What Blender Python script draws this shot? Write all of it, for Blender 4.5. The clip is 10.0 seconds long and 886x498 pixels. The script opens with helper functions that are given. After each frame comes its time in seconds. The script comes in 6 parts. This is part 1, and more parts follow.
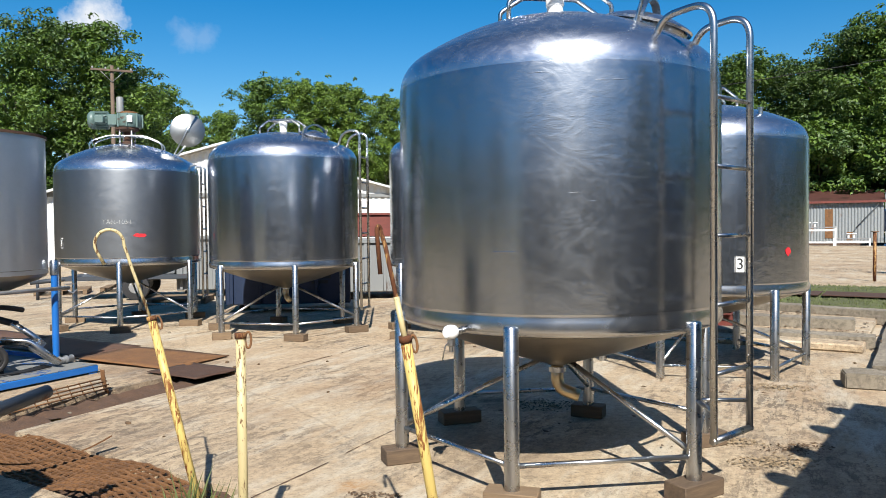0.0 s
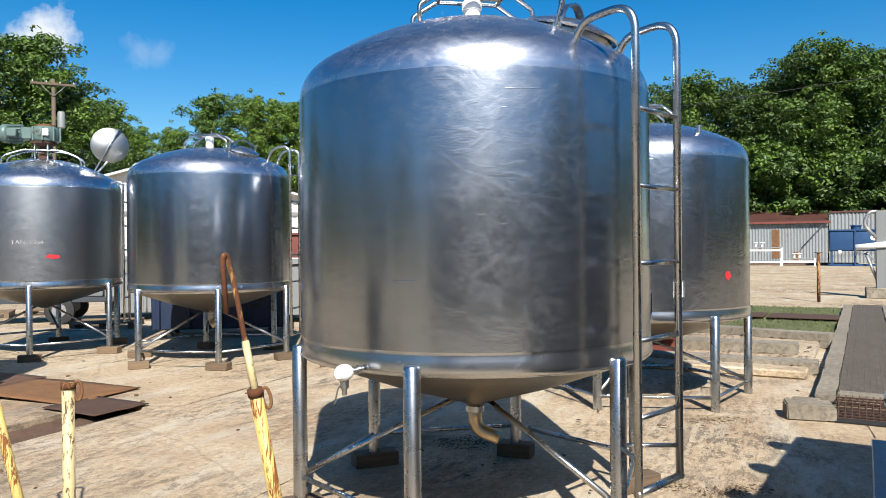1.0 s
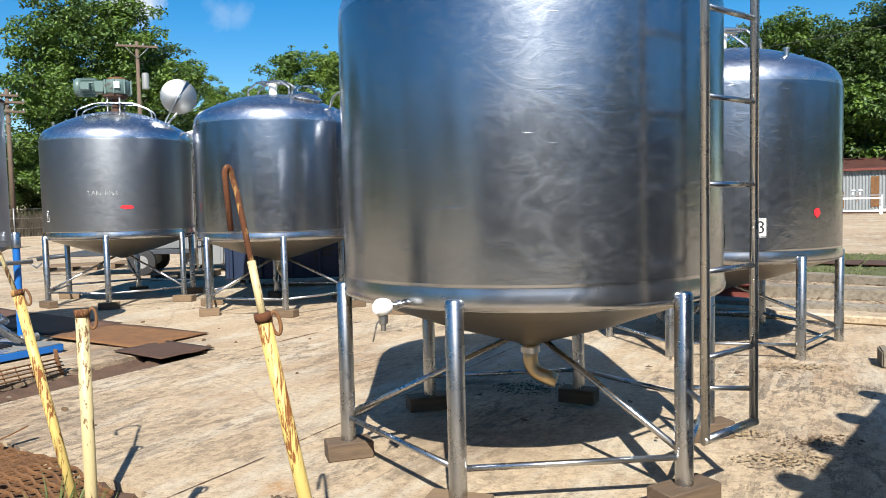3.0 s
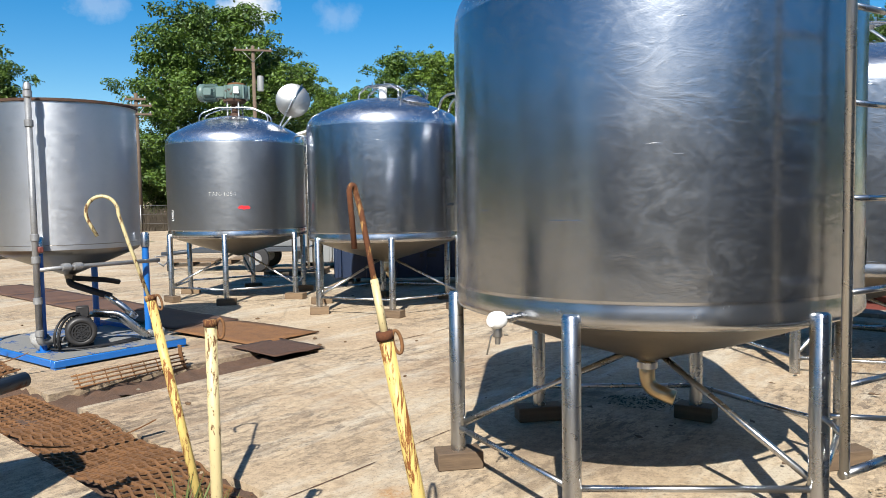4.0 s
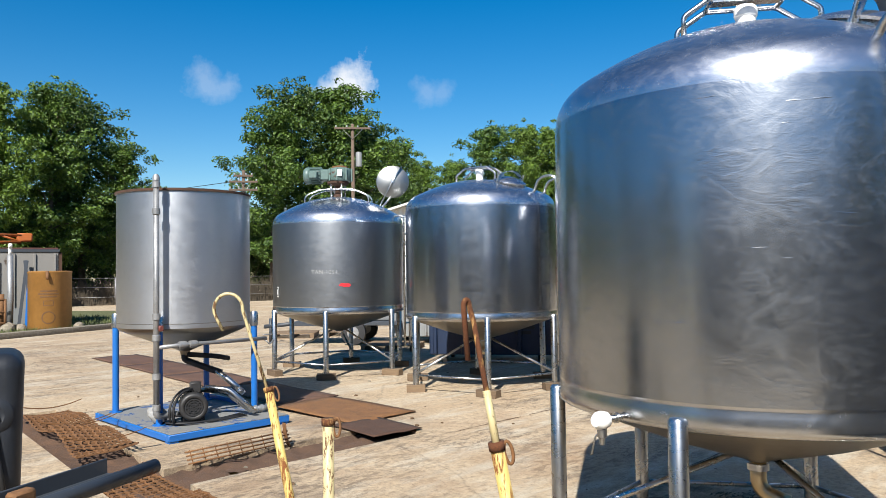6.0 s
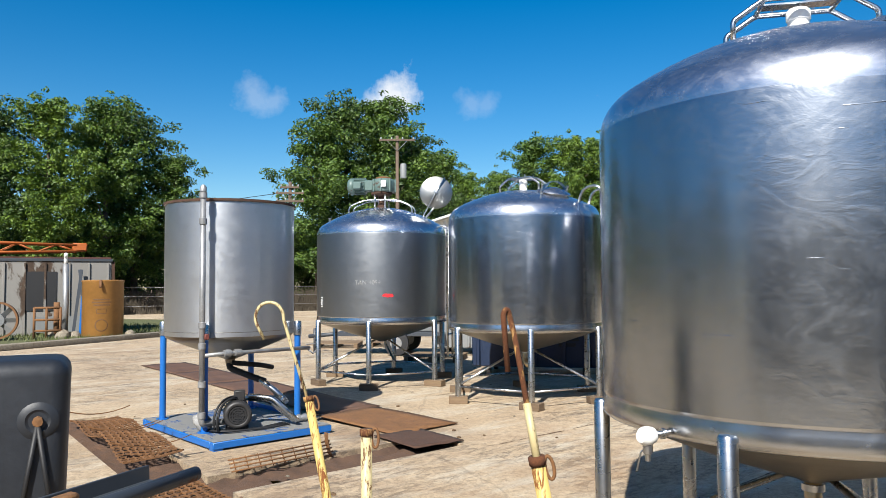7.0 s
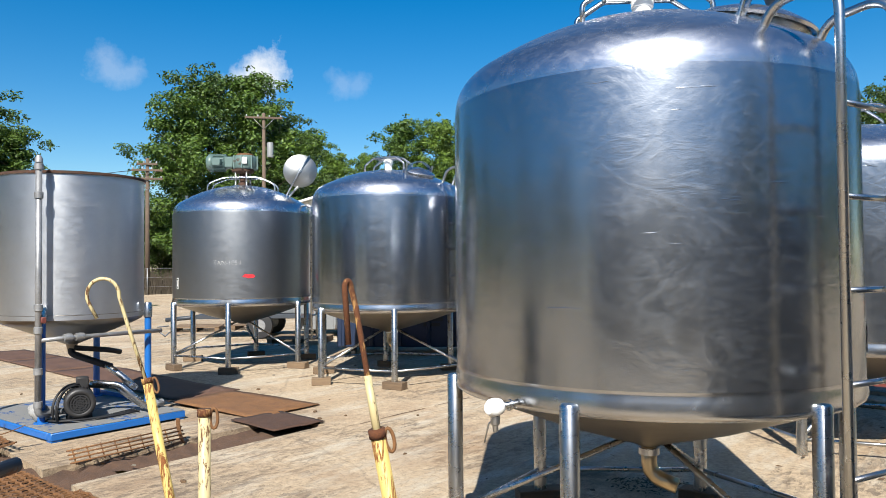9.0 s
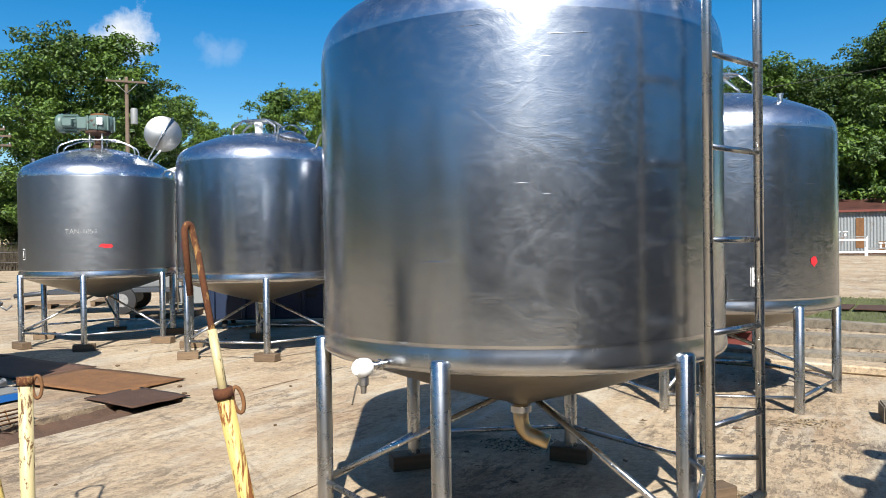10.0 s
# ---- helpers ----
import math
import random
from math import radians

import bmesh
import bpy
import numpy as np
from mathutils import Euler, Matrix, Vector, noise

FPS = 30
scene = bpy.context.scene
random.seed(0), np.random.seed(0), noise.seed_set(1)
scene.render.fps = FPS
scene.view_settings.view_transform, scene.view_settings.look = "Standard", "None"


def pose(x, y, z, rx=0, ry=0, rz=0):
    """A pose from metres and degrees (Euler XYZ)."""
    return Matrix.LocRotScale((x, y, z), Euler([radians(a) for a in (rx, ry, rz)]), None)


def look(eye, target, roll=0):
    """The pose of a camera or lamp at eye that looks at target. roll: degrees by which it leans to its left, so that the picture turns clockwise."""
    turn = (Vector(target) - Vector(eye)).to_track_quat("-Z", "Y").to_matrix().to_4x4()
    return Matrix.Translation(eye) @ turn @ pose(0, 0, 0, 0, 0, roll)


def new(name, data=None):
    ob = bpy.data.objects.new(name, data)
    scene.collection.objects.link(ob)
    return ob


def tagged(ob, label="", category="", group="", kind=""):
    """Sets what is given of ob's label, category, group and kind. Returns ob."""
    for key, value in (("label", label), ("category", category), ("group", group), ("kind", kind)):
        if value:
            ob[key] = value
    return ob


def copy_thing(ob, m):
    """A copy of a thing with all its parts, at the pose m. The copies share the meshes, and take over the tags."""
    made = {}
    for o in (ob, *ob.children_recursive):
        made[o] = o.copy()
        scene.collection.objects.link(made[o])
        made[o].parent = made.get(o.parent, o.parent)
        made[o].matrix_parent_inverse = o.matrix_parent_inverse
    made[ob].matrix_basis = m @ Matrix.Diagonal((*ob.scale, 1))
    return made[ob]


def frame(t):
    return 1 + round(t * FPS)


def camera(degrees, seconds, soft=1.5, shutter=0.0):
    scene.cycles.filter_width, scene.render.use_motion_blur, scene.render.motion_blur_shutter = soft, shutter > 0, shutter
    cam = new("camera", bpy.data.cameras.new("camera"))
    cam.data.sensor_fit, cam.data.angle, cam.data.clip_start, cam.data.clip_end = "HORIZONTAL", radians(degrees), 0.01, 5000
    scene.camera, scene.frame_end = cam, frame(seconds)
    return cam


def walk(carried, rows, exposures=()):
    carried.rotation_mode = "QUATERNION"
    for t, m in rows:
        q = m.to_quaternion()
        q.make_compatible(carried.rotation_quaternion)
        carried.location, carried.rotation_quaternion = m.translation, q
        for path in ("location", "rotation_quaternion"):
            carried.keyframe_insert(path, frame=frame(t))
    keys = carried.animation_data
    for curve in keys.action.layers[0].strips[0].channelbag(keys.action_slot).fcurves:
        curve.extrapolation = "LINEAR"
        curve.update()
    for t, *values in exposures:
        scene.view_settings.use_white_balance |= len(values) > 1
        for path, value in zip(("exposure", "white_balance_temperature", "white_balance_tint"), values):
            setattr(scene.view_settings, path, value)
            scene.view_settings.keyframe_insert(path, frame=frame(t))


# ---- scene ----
cam = camera(61.5, 10.0, soft=0.8)
PATH = [
    (0, (0.039, -0.062, 1.556), (0.03, 1.937, 1.499), -0.6),
    (0.5, (0.212, 0.226, 1.55), (0.247, 2.225, 1.537), 0.2),
    (1, (0.357, 0.415, 1.587), (0.462, 2.413, 1.58), -0.5),
    (1.5, (0.504, 0.614, 1.553), (0.584, 2.612, 1.564), -0.8),
    (2, (0.568, 0.62, 1.493), (0.59, 2.619, 1.432), -0.8),
    (2.2, (0.577, 0.656, 1.463), (0.583, 2.653, 1.368), -0.7),
    (3.3, (0.496, 0.701, 1.444), (0.307, 2.688, 1.321), -1.6),
    (3.5, (0.48, 0.703, 1.464), (0.225, 2.685, 1.36), -1.6),
    (4, (0.456, 0.748, 1.508), (0.079, 2.708, 1.384), -1.0),
    (4.5, (0.448, 0.746, 1.553), (-0.011, 2.692, 1.544), -0.6),
    (5, (0.432, 0.684, 1.604), (-0.06, 2.622, 1.654), -0.9),
    (5.5, (0.433, 0.688, 1.626), (-0.135, 2.606, 1.668), -1.0),
    (6, (0.427, 0.619, 1.649), (-0.185, 2.522, 1.715), -0.8),
    (6.2, (0.418, 0.6, 1.66), (-0.266, 2.478, 1.724), -0.9),
    (7.3, (0.437, 0.681, 1.632), (-0.286, 2.542, 1.736), -0.4),
    (7.5, (0.447, 0.68, 1.628), (-0.232, 2.559, 1.714), -0.4),
    (8, (0.465, 0.702, 1.625), (-0.102, 2.618, 1.716), -0.4),
    (8.5, (0.485, 0.725, 1.616), (0.019, 2.668, 1.701), -0.6),
    (9, (0.494, 0.742, 1.605), (0.103, 2.702, 1.653), -0.5),
    (9.5, (0.515, 0.777, 1.581), (0.301, 2.764, 1.635), -0.6),
    (10, (0.523, 0.927, 1.515), (0.45, 2.925, 1.489), -0.8),
]
walk(cam, [(t, look(eye, target, roll)) for t, eye, target, roll in PATH], ((0.0, 0.95), (1.0, 1.03), (2.0, 1.19), (3.5, 1.07), (4.5, 1.02), (6.0, 1.00), (10.0, 1.04)))

# ---- light and sky ----
SUN_EL, SUN_AZ = 42.5, 175.5       # degrees up; compass degrees from +y towards +x
world = bpy.data.worlds.new("sky_world")
scene.world = world
world.use_nodes = True
wn, wl = world.node_tree.nodes, world.node_tree.links
wn.clear()
w_out = wn.new("ShaderNodeOutputWorld")
w_bg = wn.new("ShaderNodeBackground")
w_bg.inputs["Strength"].default_value = 0.064
w_sky = wn.new("ShaderNodeTexSky")
w_sky.sky_type = "NISHITA"
w_sky.sun_disc = False
w_sky.sun_elevation = radians(SUN_EL)
w_sky.sun_rotation = radians(SUN_AZ)
w_sky.air_density, w_sky.dust_density, w_sky.ozone_density = 1.0, 0.4, 2.0
w_hsv = wn.new("ShaderNodeHueSaturation")
w_hsv.inputs["Saturation"].default_value = 1.55
w_hsv.inputs["Hue"].default_value = 0.500
w_hsv.inputs["Value"].default_value = 1.0
wl.new(w_sky.outputs[0], w_hsv.inputs["Color"])
# small fair-weather clouds low over the trees
w_co = wn.new("ShaderNodeTexCoord")
w_noise = wn.new("ShaderNodeTexNoise")
w_noise.inputs["Scale"].default_value = 27.0
w_noise.inputs["Detail"].default_value = 7.0
w_noise.inputs["Roughness"].default_value = 0.62
wl.new(w_co.outputs["Generated"], w_noise.inputs["Vector"])
w_sum = None
for cx, cy, cz, size, dense in ((-0.405, 0.877, 0.247, 0.052, 0.9), (-0.425, 0.870, 0.232, 0.040, 0.7), (-0.555, 0.780, 0.240, 0.042, 0.22), (-0.535, 0.795, 0.236, 0.028, 0.2), (-0.315, 0.915, 0.238, 0.032, 0.16), (-0.295, 0.922, 0.236, 0.030, 0.14)):
    sub = wn.new("ShaderNodeVectorMath")
    sub.operation = "DISTANCE"
    sub.inputs[1].default_value = Vector((cx, cy, cz)).normalized()
    wl.new(w_co.outputs["Generated"], sub.inputs[0])
    mr = wn.new("ShaderNodeMapRange")
    mr.inputs["From Min"].default_value, mr.inputs["From Max"].default_value = 0.0, size
    mr.inputs["To Min"].default_value, mr.inputs["To Max"].default_value = 1.0, 0.0
    wl.new(sub.outputs["Value"], mr.inputs["Value"])
    mul = wn.new("ShaderNodeMath")
    mul.operation = "MULTIPLY_ADD"
    mul.inputs[1].default_value = 0.62
    wl.new(mr.outputs[0], mul.inputs[0])
    wl.new(w_noise.outputs["Fac"], mul.inputs[2])
    cut = wn.new("ShaderNodeMapRange")
    cut.inputs["From Min"].default_value, cut.inputs["From Max"].default_value = 0.70, 1.06
    cut.inputs["To Max"].default_value = dense
    wl.new(mul.outputs[0], cut.inputs["Value"])
    if w_sum is None:
        w_sum = cut.outputs[0]
    else:
        mx = wn.new("ShaderNodeMath")
        mx.operation = "MAXIMUM"
        wl.new(w_sum, mx.inputs[0])
        wl.new(cut.outputs[0], mx.inputs[1])
        w_sum = mx.outputs[0]
w_mix = wn.new("ShaderNodeMix")
w_mix.data_type = "RGBA"
w_mix.inputs[7].default_value = (7.5, 7.7, 8.0, 1)
wl.new(w_sum, w_mix.inputs[0])
wl.new(w_hsv.outputs[0], w_mix.inputs[6])
wl.new(w_mix.outputs[2], w_bg.inputs[0])
wl.new(w_bg.outputs[0], w_out.inputs[0])
sun_data = bpy.data.lights.new("sun", "SUN")
sun_data.energy, sun_data.angle, sun_data.color = 5.0, radians(0.55), (1.0, 0.97, 0.90)
sun_ob = new("sun", sun_data)
s_az, s_el = radians(SUN_AZ), radians(SUN_EL)
SUN_DIR = Vector((math.sin(s_az) * math.cos(s_el), math.cos(s_az) * math.cos(s_el), math.sin(s_el)))
sun_ob.matrix_world = look(SUN_DIR * 50, (0, 0, 0))

# ---- materials ----


class Mat:
    """Small builder of node materials."""

    def __init__(self, name, rough=0.6, metal=0.0, color=(0.5, 0.5, 0.5)):
        self.m = bpy.data.materials.new(name)
        self.m.use_nodes = True
        self.n, self.l = self.m.node_tree.nodes, self.m.node_tree.links
        self.b = self.n["Principled BSDF"]
        self.b.inputs["Roughness"].default_value = rough
        self.b.inputs["Metallic"].default_value = metal
        self.b.inputs["Base Color"].default_value = (*color, 1)
        self.co = self.n.new("ShaderNodeTexCoord").outputs["Object"]

    def scaled(self, sx, sy, sz, rz=0.0):
        src = self.co
        if rz:
            tn = self.n.new("ShaderNodeMapping")
            tn.inputs["Rotation"].default_value = (0, 0, rz)
            self.l.new(src, tn.inputs[0])
            src = tn.outputs[0]
        mp = self.n.new("ShaderNodeMapping")
        mp.inputs["Scale"].default_value = (sx, sy, sz)
        self.l.new(src, mp.inputs[0])
        return mp.outputs[0]

    def noise(self, scale, detail=4.0, rough=0.6, vec=None, distort=0.0):
        t = self.n.new("ShaderNodeTexNoise")
        t.inputs["Scale"].default_value = scale
        t.inputs["Detail"].default_value = detail
        t.inputs["Roughness"].default_value = rough
        t.inputs["Distortion"].default_value = distort
        self.l.new(vec or self.co, t.inputs["Vector"])
        return t.outputs["Fac"]

    def ramp(self, fac, stops):
        r = self.n.new("ShaderNodeValToRGB")
        el = r.color_ramp.elements
        while len(el) < len(stops):
            el.new(0.5)
        for e, (p, c) in zip(el, stops):
            e.position = p
            e.color = (*c, 1) if not isinstance(c, float) else (c, c, c, 1)
        self.l.new(fac, r.inputs[0])
        return r.outputs[0]

    def mix(self, fac, a, b, mode="MIX"):
        x = self.n.new("ShaderNodeMix")
        x.data_type, x.blend_type = "RGBA", mode
        for sock, v in ((x.inputs[0], fac), (x.inputs[6], a), (x.inputs[7], b)):
            if isinstance(v, (int, float)):
                sock.default_value = v
            elif isinstance(v, tuple):
                sock.default_value = (*v, 1)
            else:
                self.l.new(v, sock)
        return x.outputs[2]

    def math(self, op, a, b=0.0):
        x = self.n.new("ShaderNodeMath")
        x.operation = op
        for i, v in enumerate((a, b)):
            if isinstance(v, (int, float)):
                x.inputs[i].default_value = v
            else:
                self.l.new(v, x.inputs[i])
        return x.outputs[0]

    def island(self):
        return self.n.new("ShaderNodeNewGeometry").outputs["Random Per Island"]

    def rand(self):
        return self.n.new("ShaderNodeObjectInfo").outputs["Random"]

    def color(self, v):
        self.l.new(v, self.b.inputs["Base Color"])
        return self

    def roughness(self, v):
        self.l.new(v, self.b.inputs["Roughness"])
        return self

    def metal(self, v):
        self.l.new(v, self.b.inputs["Metallic"])
        return self

    def bump(self, h, strength=0.3, dist=0.01):
        b = self.n.new("ShaderNodeBump")
        b.inputs["Strength"].default_value = strength
        b.inputs["Distance"].default_value = dist
        self.l.new(h, b.inputs["Height"])
        self.l.new(b.outputs[0], self.b.inputs["Normal"])
        return self


def steel_material(name, tint, rough, swirl, dents=0.25, glint=0.0, grain_way=0.0, scratch=0.0, buff=0.22):
    """Worn polished stainless steel with hand-buffed swirls and short scratches."""
    k = Mat(name, rough, 1.0, tint)
    big = k.noise(0.9, 2, 0.45)
    sw = k.noise(1.3, 3, 0.55, distort=1.5)
    arcs = k.noise(2.6, 5, 0.62, k.scaled(1, 1, 1.5), distort=2.6)
    fine = k.noise(20.0, 4, 0.7, k.scaled(1, 1, 2.2), distort=1.2)
    grain = k.noise(70.0, 3, 0.6, k.scaled(1, 1, 0.05))
    spots = k.noise(9.0, 6, 0.7)
    patch = k.ramp(k.noise(0.75, 3, 0.5), [(0.34, 0.15), (0.58, 1.0)])
    r1 = k.math("ADD", k.math("MULTIPLY", sw, swirl), rough - swirl * 0.5)
    r2 = k.math("ADD", r1, k.math("MULTIPLY", k.math("SUBTRACT", fine, 0.5), 0.05))
    r2 = k.math("ADD", r2, k.math("MULTIPLY", k.math("SUBTRACT", arcs, 0.5), 0.16))
    h = k.math("ADD", big, k.math("MULTIPLY", grain, 0.003))
    if scratch:
        # a few dashes from handling; curved buffing strokes, rougher than the polish between them
        dash = k.ramp(k.noise(2.6, 2, 0.5, k.scaled(1, 1, 18)), [(0.735, 0.0), (0.78, 1.0)])
        s1 = k.ramp(k.noise(4.2, 4, 0.55, k.scaled(0.9, 0.9, 1.5), distort=3.2), [(0.46, 0.0), (0.70, 1.0)])
        s2 = k.ramp(k.noise(11.0, 4, 0.55, k.scaled(0.6, 0.6, 1.6), distort=3.0), [(0.50, 0.0), (0.72, 1.0)])
        strokes = k.math("MULTIPLY", k.math("ADD", k.math("MULTIPLY", s1, 0.55), k.math("MULTIPLY", s2, 0.45)), k.math("ADD", k.math("MULTIPLY", patch, 0.75), 0.25))
        h = k.math("ADD", h, k.math("MULTIPLY", dash, scratch))
        h = k.math("ADD", h, k.math("MULTIPLY", k.math("MULTIPLY", s1, patch), scratch * 0.8))
        # thin curved scratches in every direction, which catch the sun in arcs
        for fine_scale, weight in ((4.5, 0.16), (8.0, 0.10), (13.0, 0.07)):
            line = k.ramp(k.noise(fine_scale, 1.5, 0.5, distort=0.8), [(0.468, 0.0), (0.485, 1.0), (0.502, 0.0)])
            h = k.math("ADD", h, k.math("MULTIPLY", k.math("MULTIPLY", line, patch), scratch * weight))
        r2 = k.math("ADD", r2, k.math("MULTIPLY", strokes, buff))
        haze = k.math("ADD", k.math("MULTIPLY", strokes, 0.26), 0.07)
    k.roughness(k.math("MAXIMUM", r2, 0.10))
    k.color(k.ramp(spots, [(0.0, tuple(c * 0.86 for c in tint)), (0.45, tint), (1.0, tuple(min(1, c * 1.06) for c in tint))]))
    if glint:
        h = k.math("ADD", h, k.math("MULTIPLY", k.math("MULTIPLY", arcs, patch), glint))
    k.bump(h, dents, 0.03)
    if scratch:
        # the buffing scatters part of the light widely
        wide = k.n.new("ShaderNodeBsdfAnisotropic")
        wide.inputs["Roughness"].default_value = min(0.62, rough + 0.30)
        wide.inputs["Color"].default_value = (*tint, 1)
        k.l.new(k.b.inputs["Normal"].links[0].from_socket, wide.inputs["Normal"])
        both = k.n.new("ShaderNodeMixShader")
        k.l.new(haze, both.inputs[0])
        k.l.new(k.b.outputs[0], both.inputs[1])
        k.l.new(wide.outputs[0], both.inputs[2])
        k.l.new(both.outputs[0], k.n["Material Output"].inputs["Surface"])
    if grain_way:
        # grain runs round the shell
        tg = k.n.new("ShaderNodeTangent")
        tg.direction_type, tg.axis = "RADIAL", "Z"
        k.l.new(tg.outputs[0], k.b.inputs["Tangent"])
        k.b.inputs["Anisotropic"].default_value = grain_way
        k.b.inputs["Anisotropic Rotation"].default_value = 0.25
    return k.m


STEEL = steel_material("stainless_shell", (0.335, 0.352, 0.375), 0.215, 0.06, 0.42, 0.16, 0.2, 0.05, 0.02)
# same steel as the shells, tinted lighter for the sky light on top
STEEL_SKYLIT_TOP = steel_material("stainless_head_skylit", (0.52, 0.535, 0.575), 0.25, 0.06, 0.15, 0.02, 0.2, 0.006, 0.02)
# dull steel with the underside's shade put into its darker brown
STEEL_DULL_SHADED = steel_material("stainless_dull_shaded", (0.27, 0.245, 0.205), 0.38, 0.08, 0.15)
STEEL_LID = steel_material("stainless_lid", (0.27, 0.27, 0.26), 0.36, 0.08, 0.1)
STEEL_MATTE = steel_material("stainless_matte", (0.228, 0.238, 0.250), 0.36, 0.06, 0.20, 0.06, 0.2, 0.012, 0.02)
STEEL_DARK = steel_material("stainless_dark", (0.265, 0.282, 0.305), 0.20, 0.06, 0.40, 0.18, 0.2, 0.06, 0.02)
# lighter steel that paints the highlight along the lower knuckle
STEEL_KNUCKLE_HIGHLIGHT = steel_material("stainless_knuckle_highlight", (0.50, 0.51, 0.525), 0.24, 0.08, 0.2, 0.03)
STEEL_TUBE = steel_material("stainless_tube", (0.47, 0.475, 0.48), 0.28, 0.08, 0.1)


def plain(name, color, rough=0.55, metal=0.0, scale=6.0, vary=0.25, bump=0.15, dist=0.004):
    k = Mat(name, rough, metal, color)
    n = k.noise(scale, 5, 0.65)
    f = k.noise(scale * 9, 4, 0.6)
    c1 = tuple(c * (1 - vary) for c in color)
    c2 = tuple(min(1, c * (1 + vary * 0.6)) for c in color)
    c = k.ramp(n, [(0.3, c1), (0.7, c2)])
    k.color(k.mix(0.35, c, k.ramp(f, [(0.35, c1), (0.65, c2)])))
    k.roughness(k.math("ADD", k.math("MULTIPLY", n, 0.25), rough - 0.12))
    k.bump(f, bump, dist)
    return k.m


def painted(name, paint, under, cover=0.55, rough=0.5, scale=14.0, run=1.0, broad=0.45):
    """Paint that has chipped down to rusty metal."""
    k = Mat(name, rough)
    a = k.noise(scale, 7, 0.72, k.scaled(1, 1, run), distort=0.6)
    b = k.noise(scale * 0.22, 4, 0.6, k.scaled(1, 1, run * 0.6))
    s = k.math("ADD", k.math("MULTIPLY", a, 1 - broad), k.math("MULTIPLY", b, broad))
    mask = k.ramp(s, [(cover, 0.0), (cover + 0.045, 1.0)])
    rust = k.ramp(k.noise(scale * 4, 5, 0.7), [(0.3, tuple(c * 0.45 for c in under)), (0.7, under)])
    pale = k.ramp(b, [(0.3, tuple(c * 0.86 for c in paint)), (0.7, paint)])
    k.color(k.mix(mask, pale, rust))
    k.roughness(k.math("ADD", k.math("MULTIPLY", mask, 0.35), rough))
    k.bump(k.math("SUBTRACT", 1.0, mask), 0.4, 0.004)
    return k.m


YELLOW = painted("yellow_paint_rusty", (0.461, 0.38, 0.199), (0.125, 0.053, 0.0156), 0.535, 0.5, 60.0, 0.30, 0.28)
YELLOW_STREAKED = painted("yellow_paint_streaked", (0.50, 0.37, 0.115), (0.20, 0.062, 0.008), 0.513, 0.5, 62.0, 0.10, 0.30)
YELLOW_RUST = painted("yellow_paint_rusted_through", (0.36, 0.20, 0.06), (0.11, 0.035, 0.010), 0.43, 0.6, 40.0, 0.3)
BLUE = painted("blue_paint", (0.00836, 0.112, 0.383), (0.0348, 0.0418, 0.0558), 0.66, 0.38, 16.0, 1.0)
BLUE_DARK = plain("dark_blue_paint", (0.00499, 0.015, 0.0436), 0.45, 0, 2.0)
BLUE_TANK = plain("blue_tank_paint", (0.00935, 0.0467, 0.125), 0.45, 0, 2.0)
RUST = plain("rust", (0.150, 0.068, 0.024), 0.85, 0.0, 5.0, 0.5, 0.5, 0.006)
RUST_PLATE = plain("rusty_plate", (0.0935, 0.0467, 0.028), 0.8, 0.0, 2.0, 0.45, 0.3, 0.004)
RUST_DARK = plain("dark_rust", (0.0561, 0.0262, 0.015), 0.9, 0.0, 9.0, 0.5, 0.5, 0.006)
WOOD = None
GALV = plain("galvanised_pipe", (0.287, 0.287, 0.287), 0.45, 0.55, 11.0, 0.3)
BLACK_RUBBER = plain("black_rubber", (0.0112, 0.0112, 0.0125), 0.6, 0.0, 12.0, 0.4)
BLACK_PLASTIC = plain("black_plastic", (0.0137, 0.0162, 0.0212), 0.5, 0.0, 3.0, 0.4, 0.3)
MOTOR_GREY = plain("motor_grey", (0.0312, 0.0299, 0.0299), 0.5, 0.3, 20.0)
MOTOR_GREEN = painted("motor_green", (0.0872, 0.137, 0.125), (0.0748, 0.0436, 0.0312), 0.58, 0.45, 8.0)
WHITE_PLASTIC = plain("white_plastic", (0.686, 0.686, 0.669), 0.4, 0, 8, 0.06, 0.05)
WHITE_PAINT = plain("white_paint", (0.669, 0.669, 0.652), 0.5, 0, 1.2, 0.10)
BLACK_INK = plain("black_ink", (0.0125, 0.0125, 0.0125), 0.6, 0, 8, 0.2)
CHALK = plain("chalk_mark", (0.535, 0.535, 0.518), 0.8, 0, 30, 0.2)
RED_PAINT = plain("red_spray_paint", (0.567, 0.0162, 0.0243), 0.5, 0, 12, 0.2)
RED_STEEL = plain("red_oxide_steel", (0.137, 0.0312, 0.0218), 0.7, 0, 3, 0.4)
ORANGE_STEEL = painted("orange_paint", (0.343, 0.0872, 0.0125), (0.0872, 0.0374, 0.0187), 0.54, 0.55, 5.0)
TAN_PLASTIC = plain("tan_plastic", (0.249, 0.118, 0.028), 0.5, 0, 0.9, 0.25)
BROWN_INK = plain("brown_ink", (0.0997, 0.0436, 0.0125), 0.6, 0, 8, 0.2)
GREY_PAINT = painted("grey_paint", (0.168, 0.174, 0.174), (0.0997, 0.0499, 0.0249), 0.60, 0.55, 3.0, 0.5)
DARK_STEEL = painted("dark_steel_paint", (0.0343, 0.0405, 0.0499), (0.156, 0.0499, 0.0187), 0.62, 0.5, 6.0)
POLE_WOOD = plain("pole_wood", (0.0997, 0.0686, 0.0467), 0.85, 0, 3, 0.35)
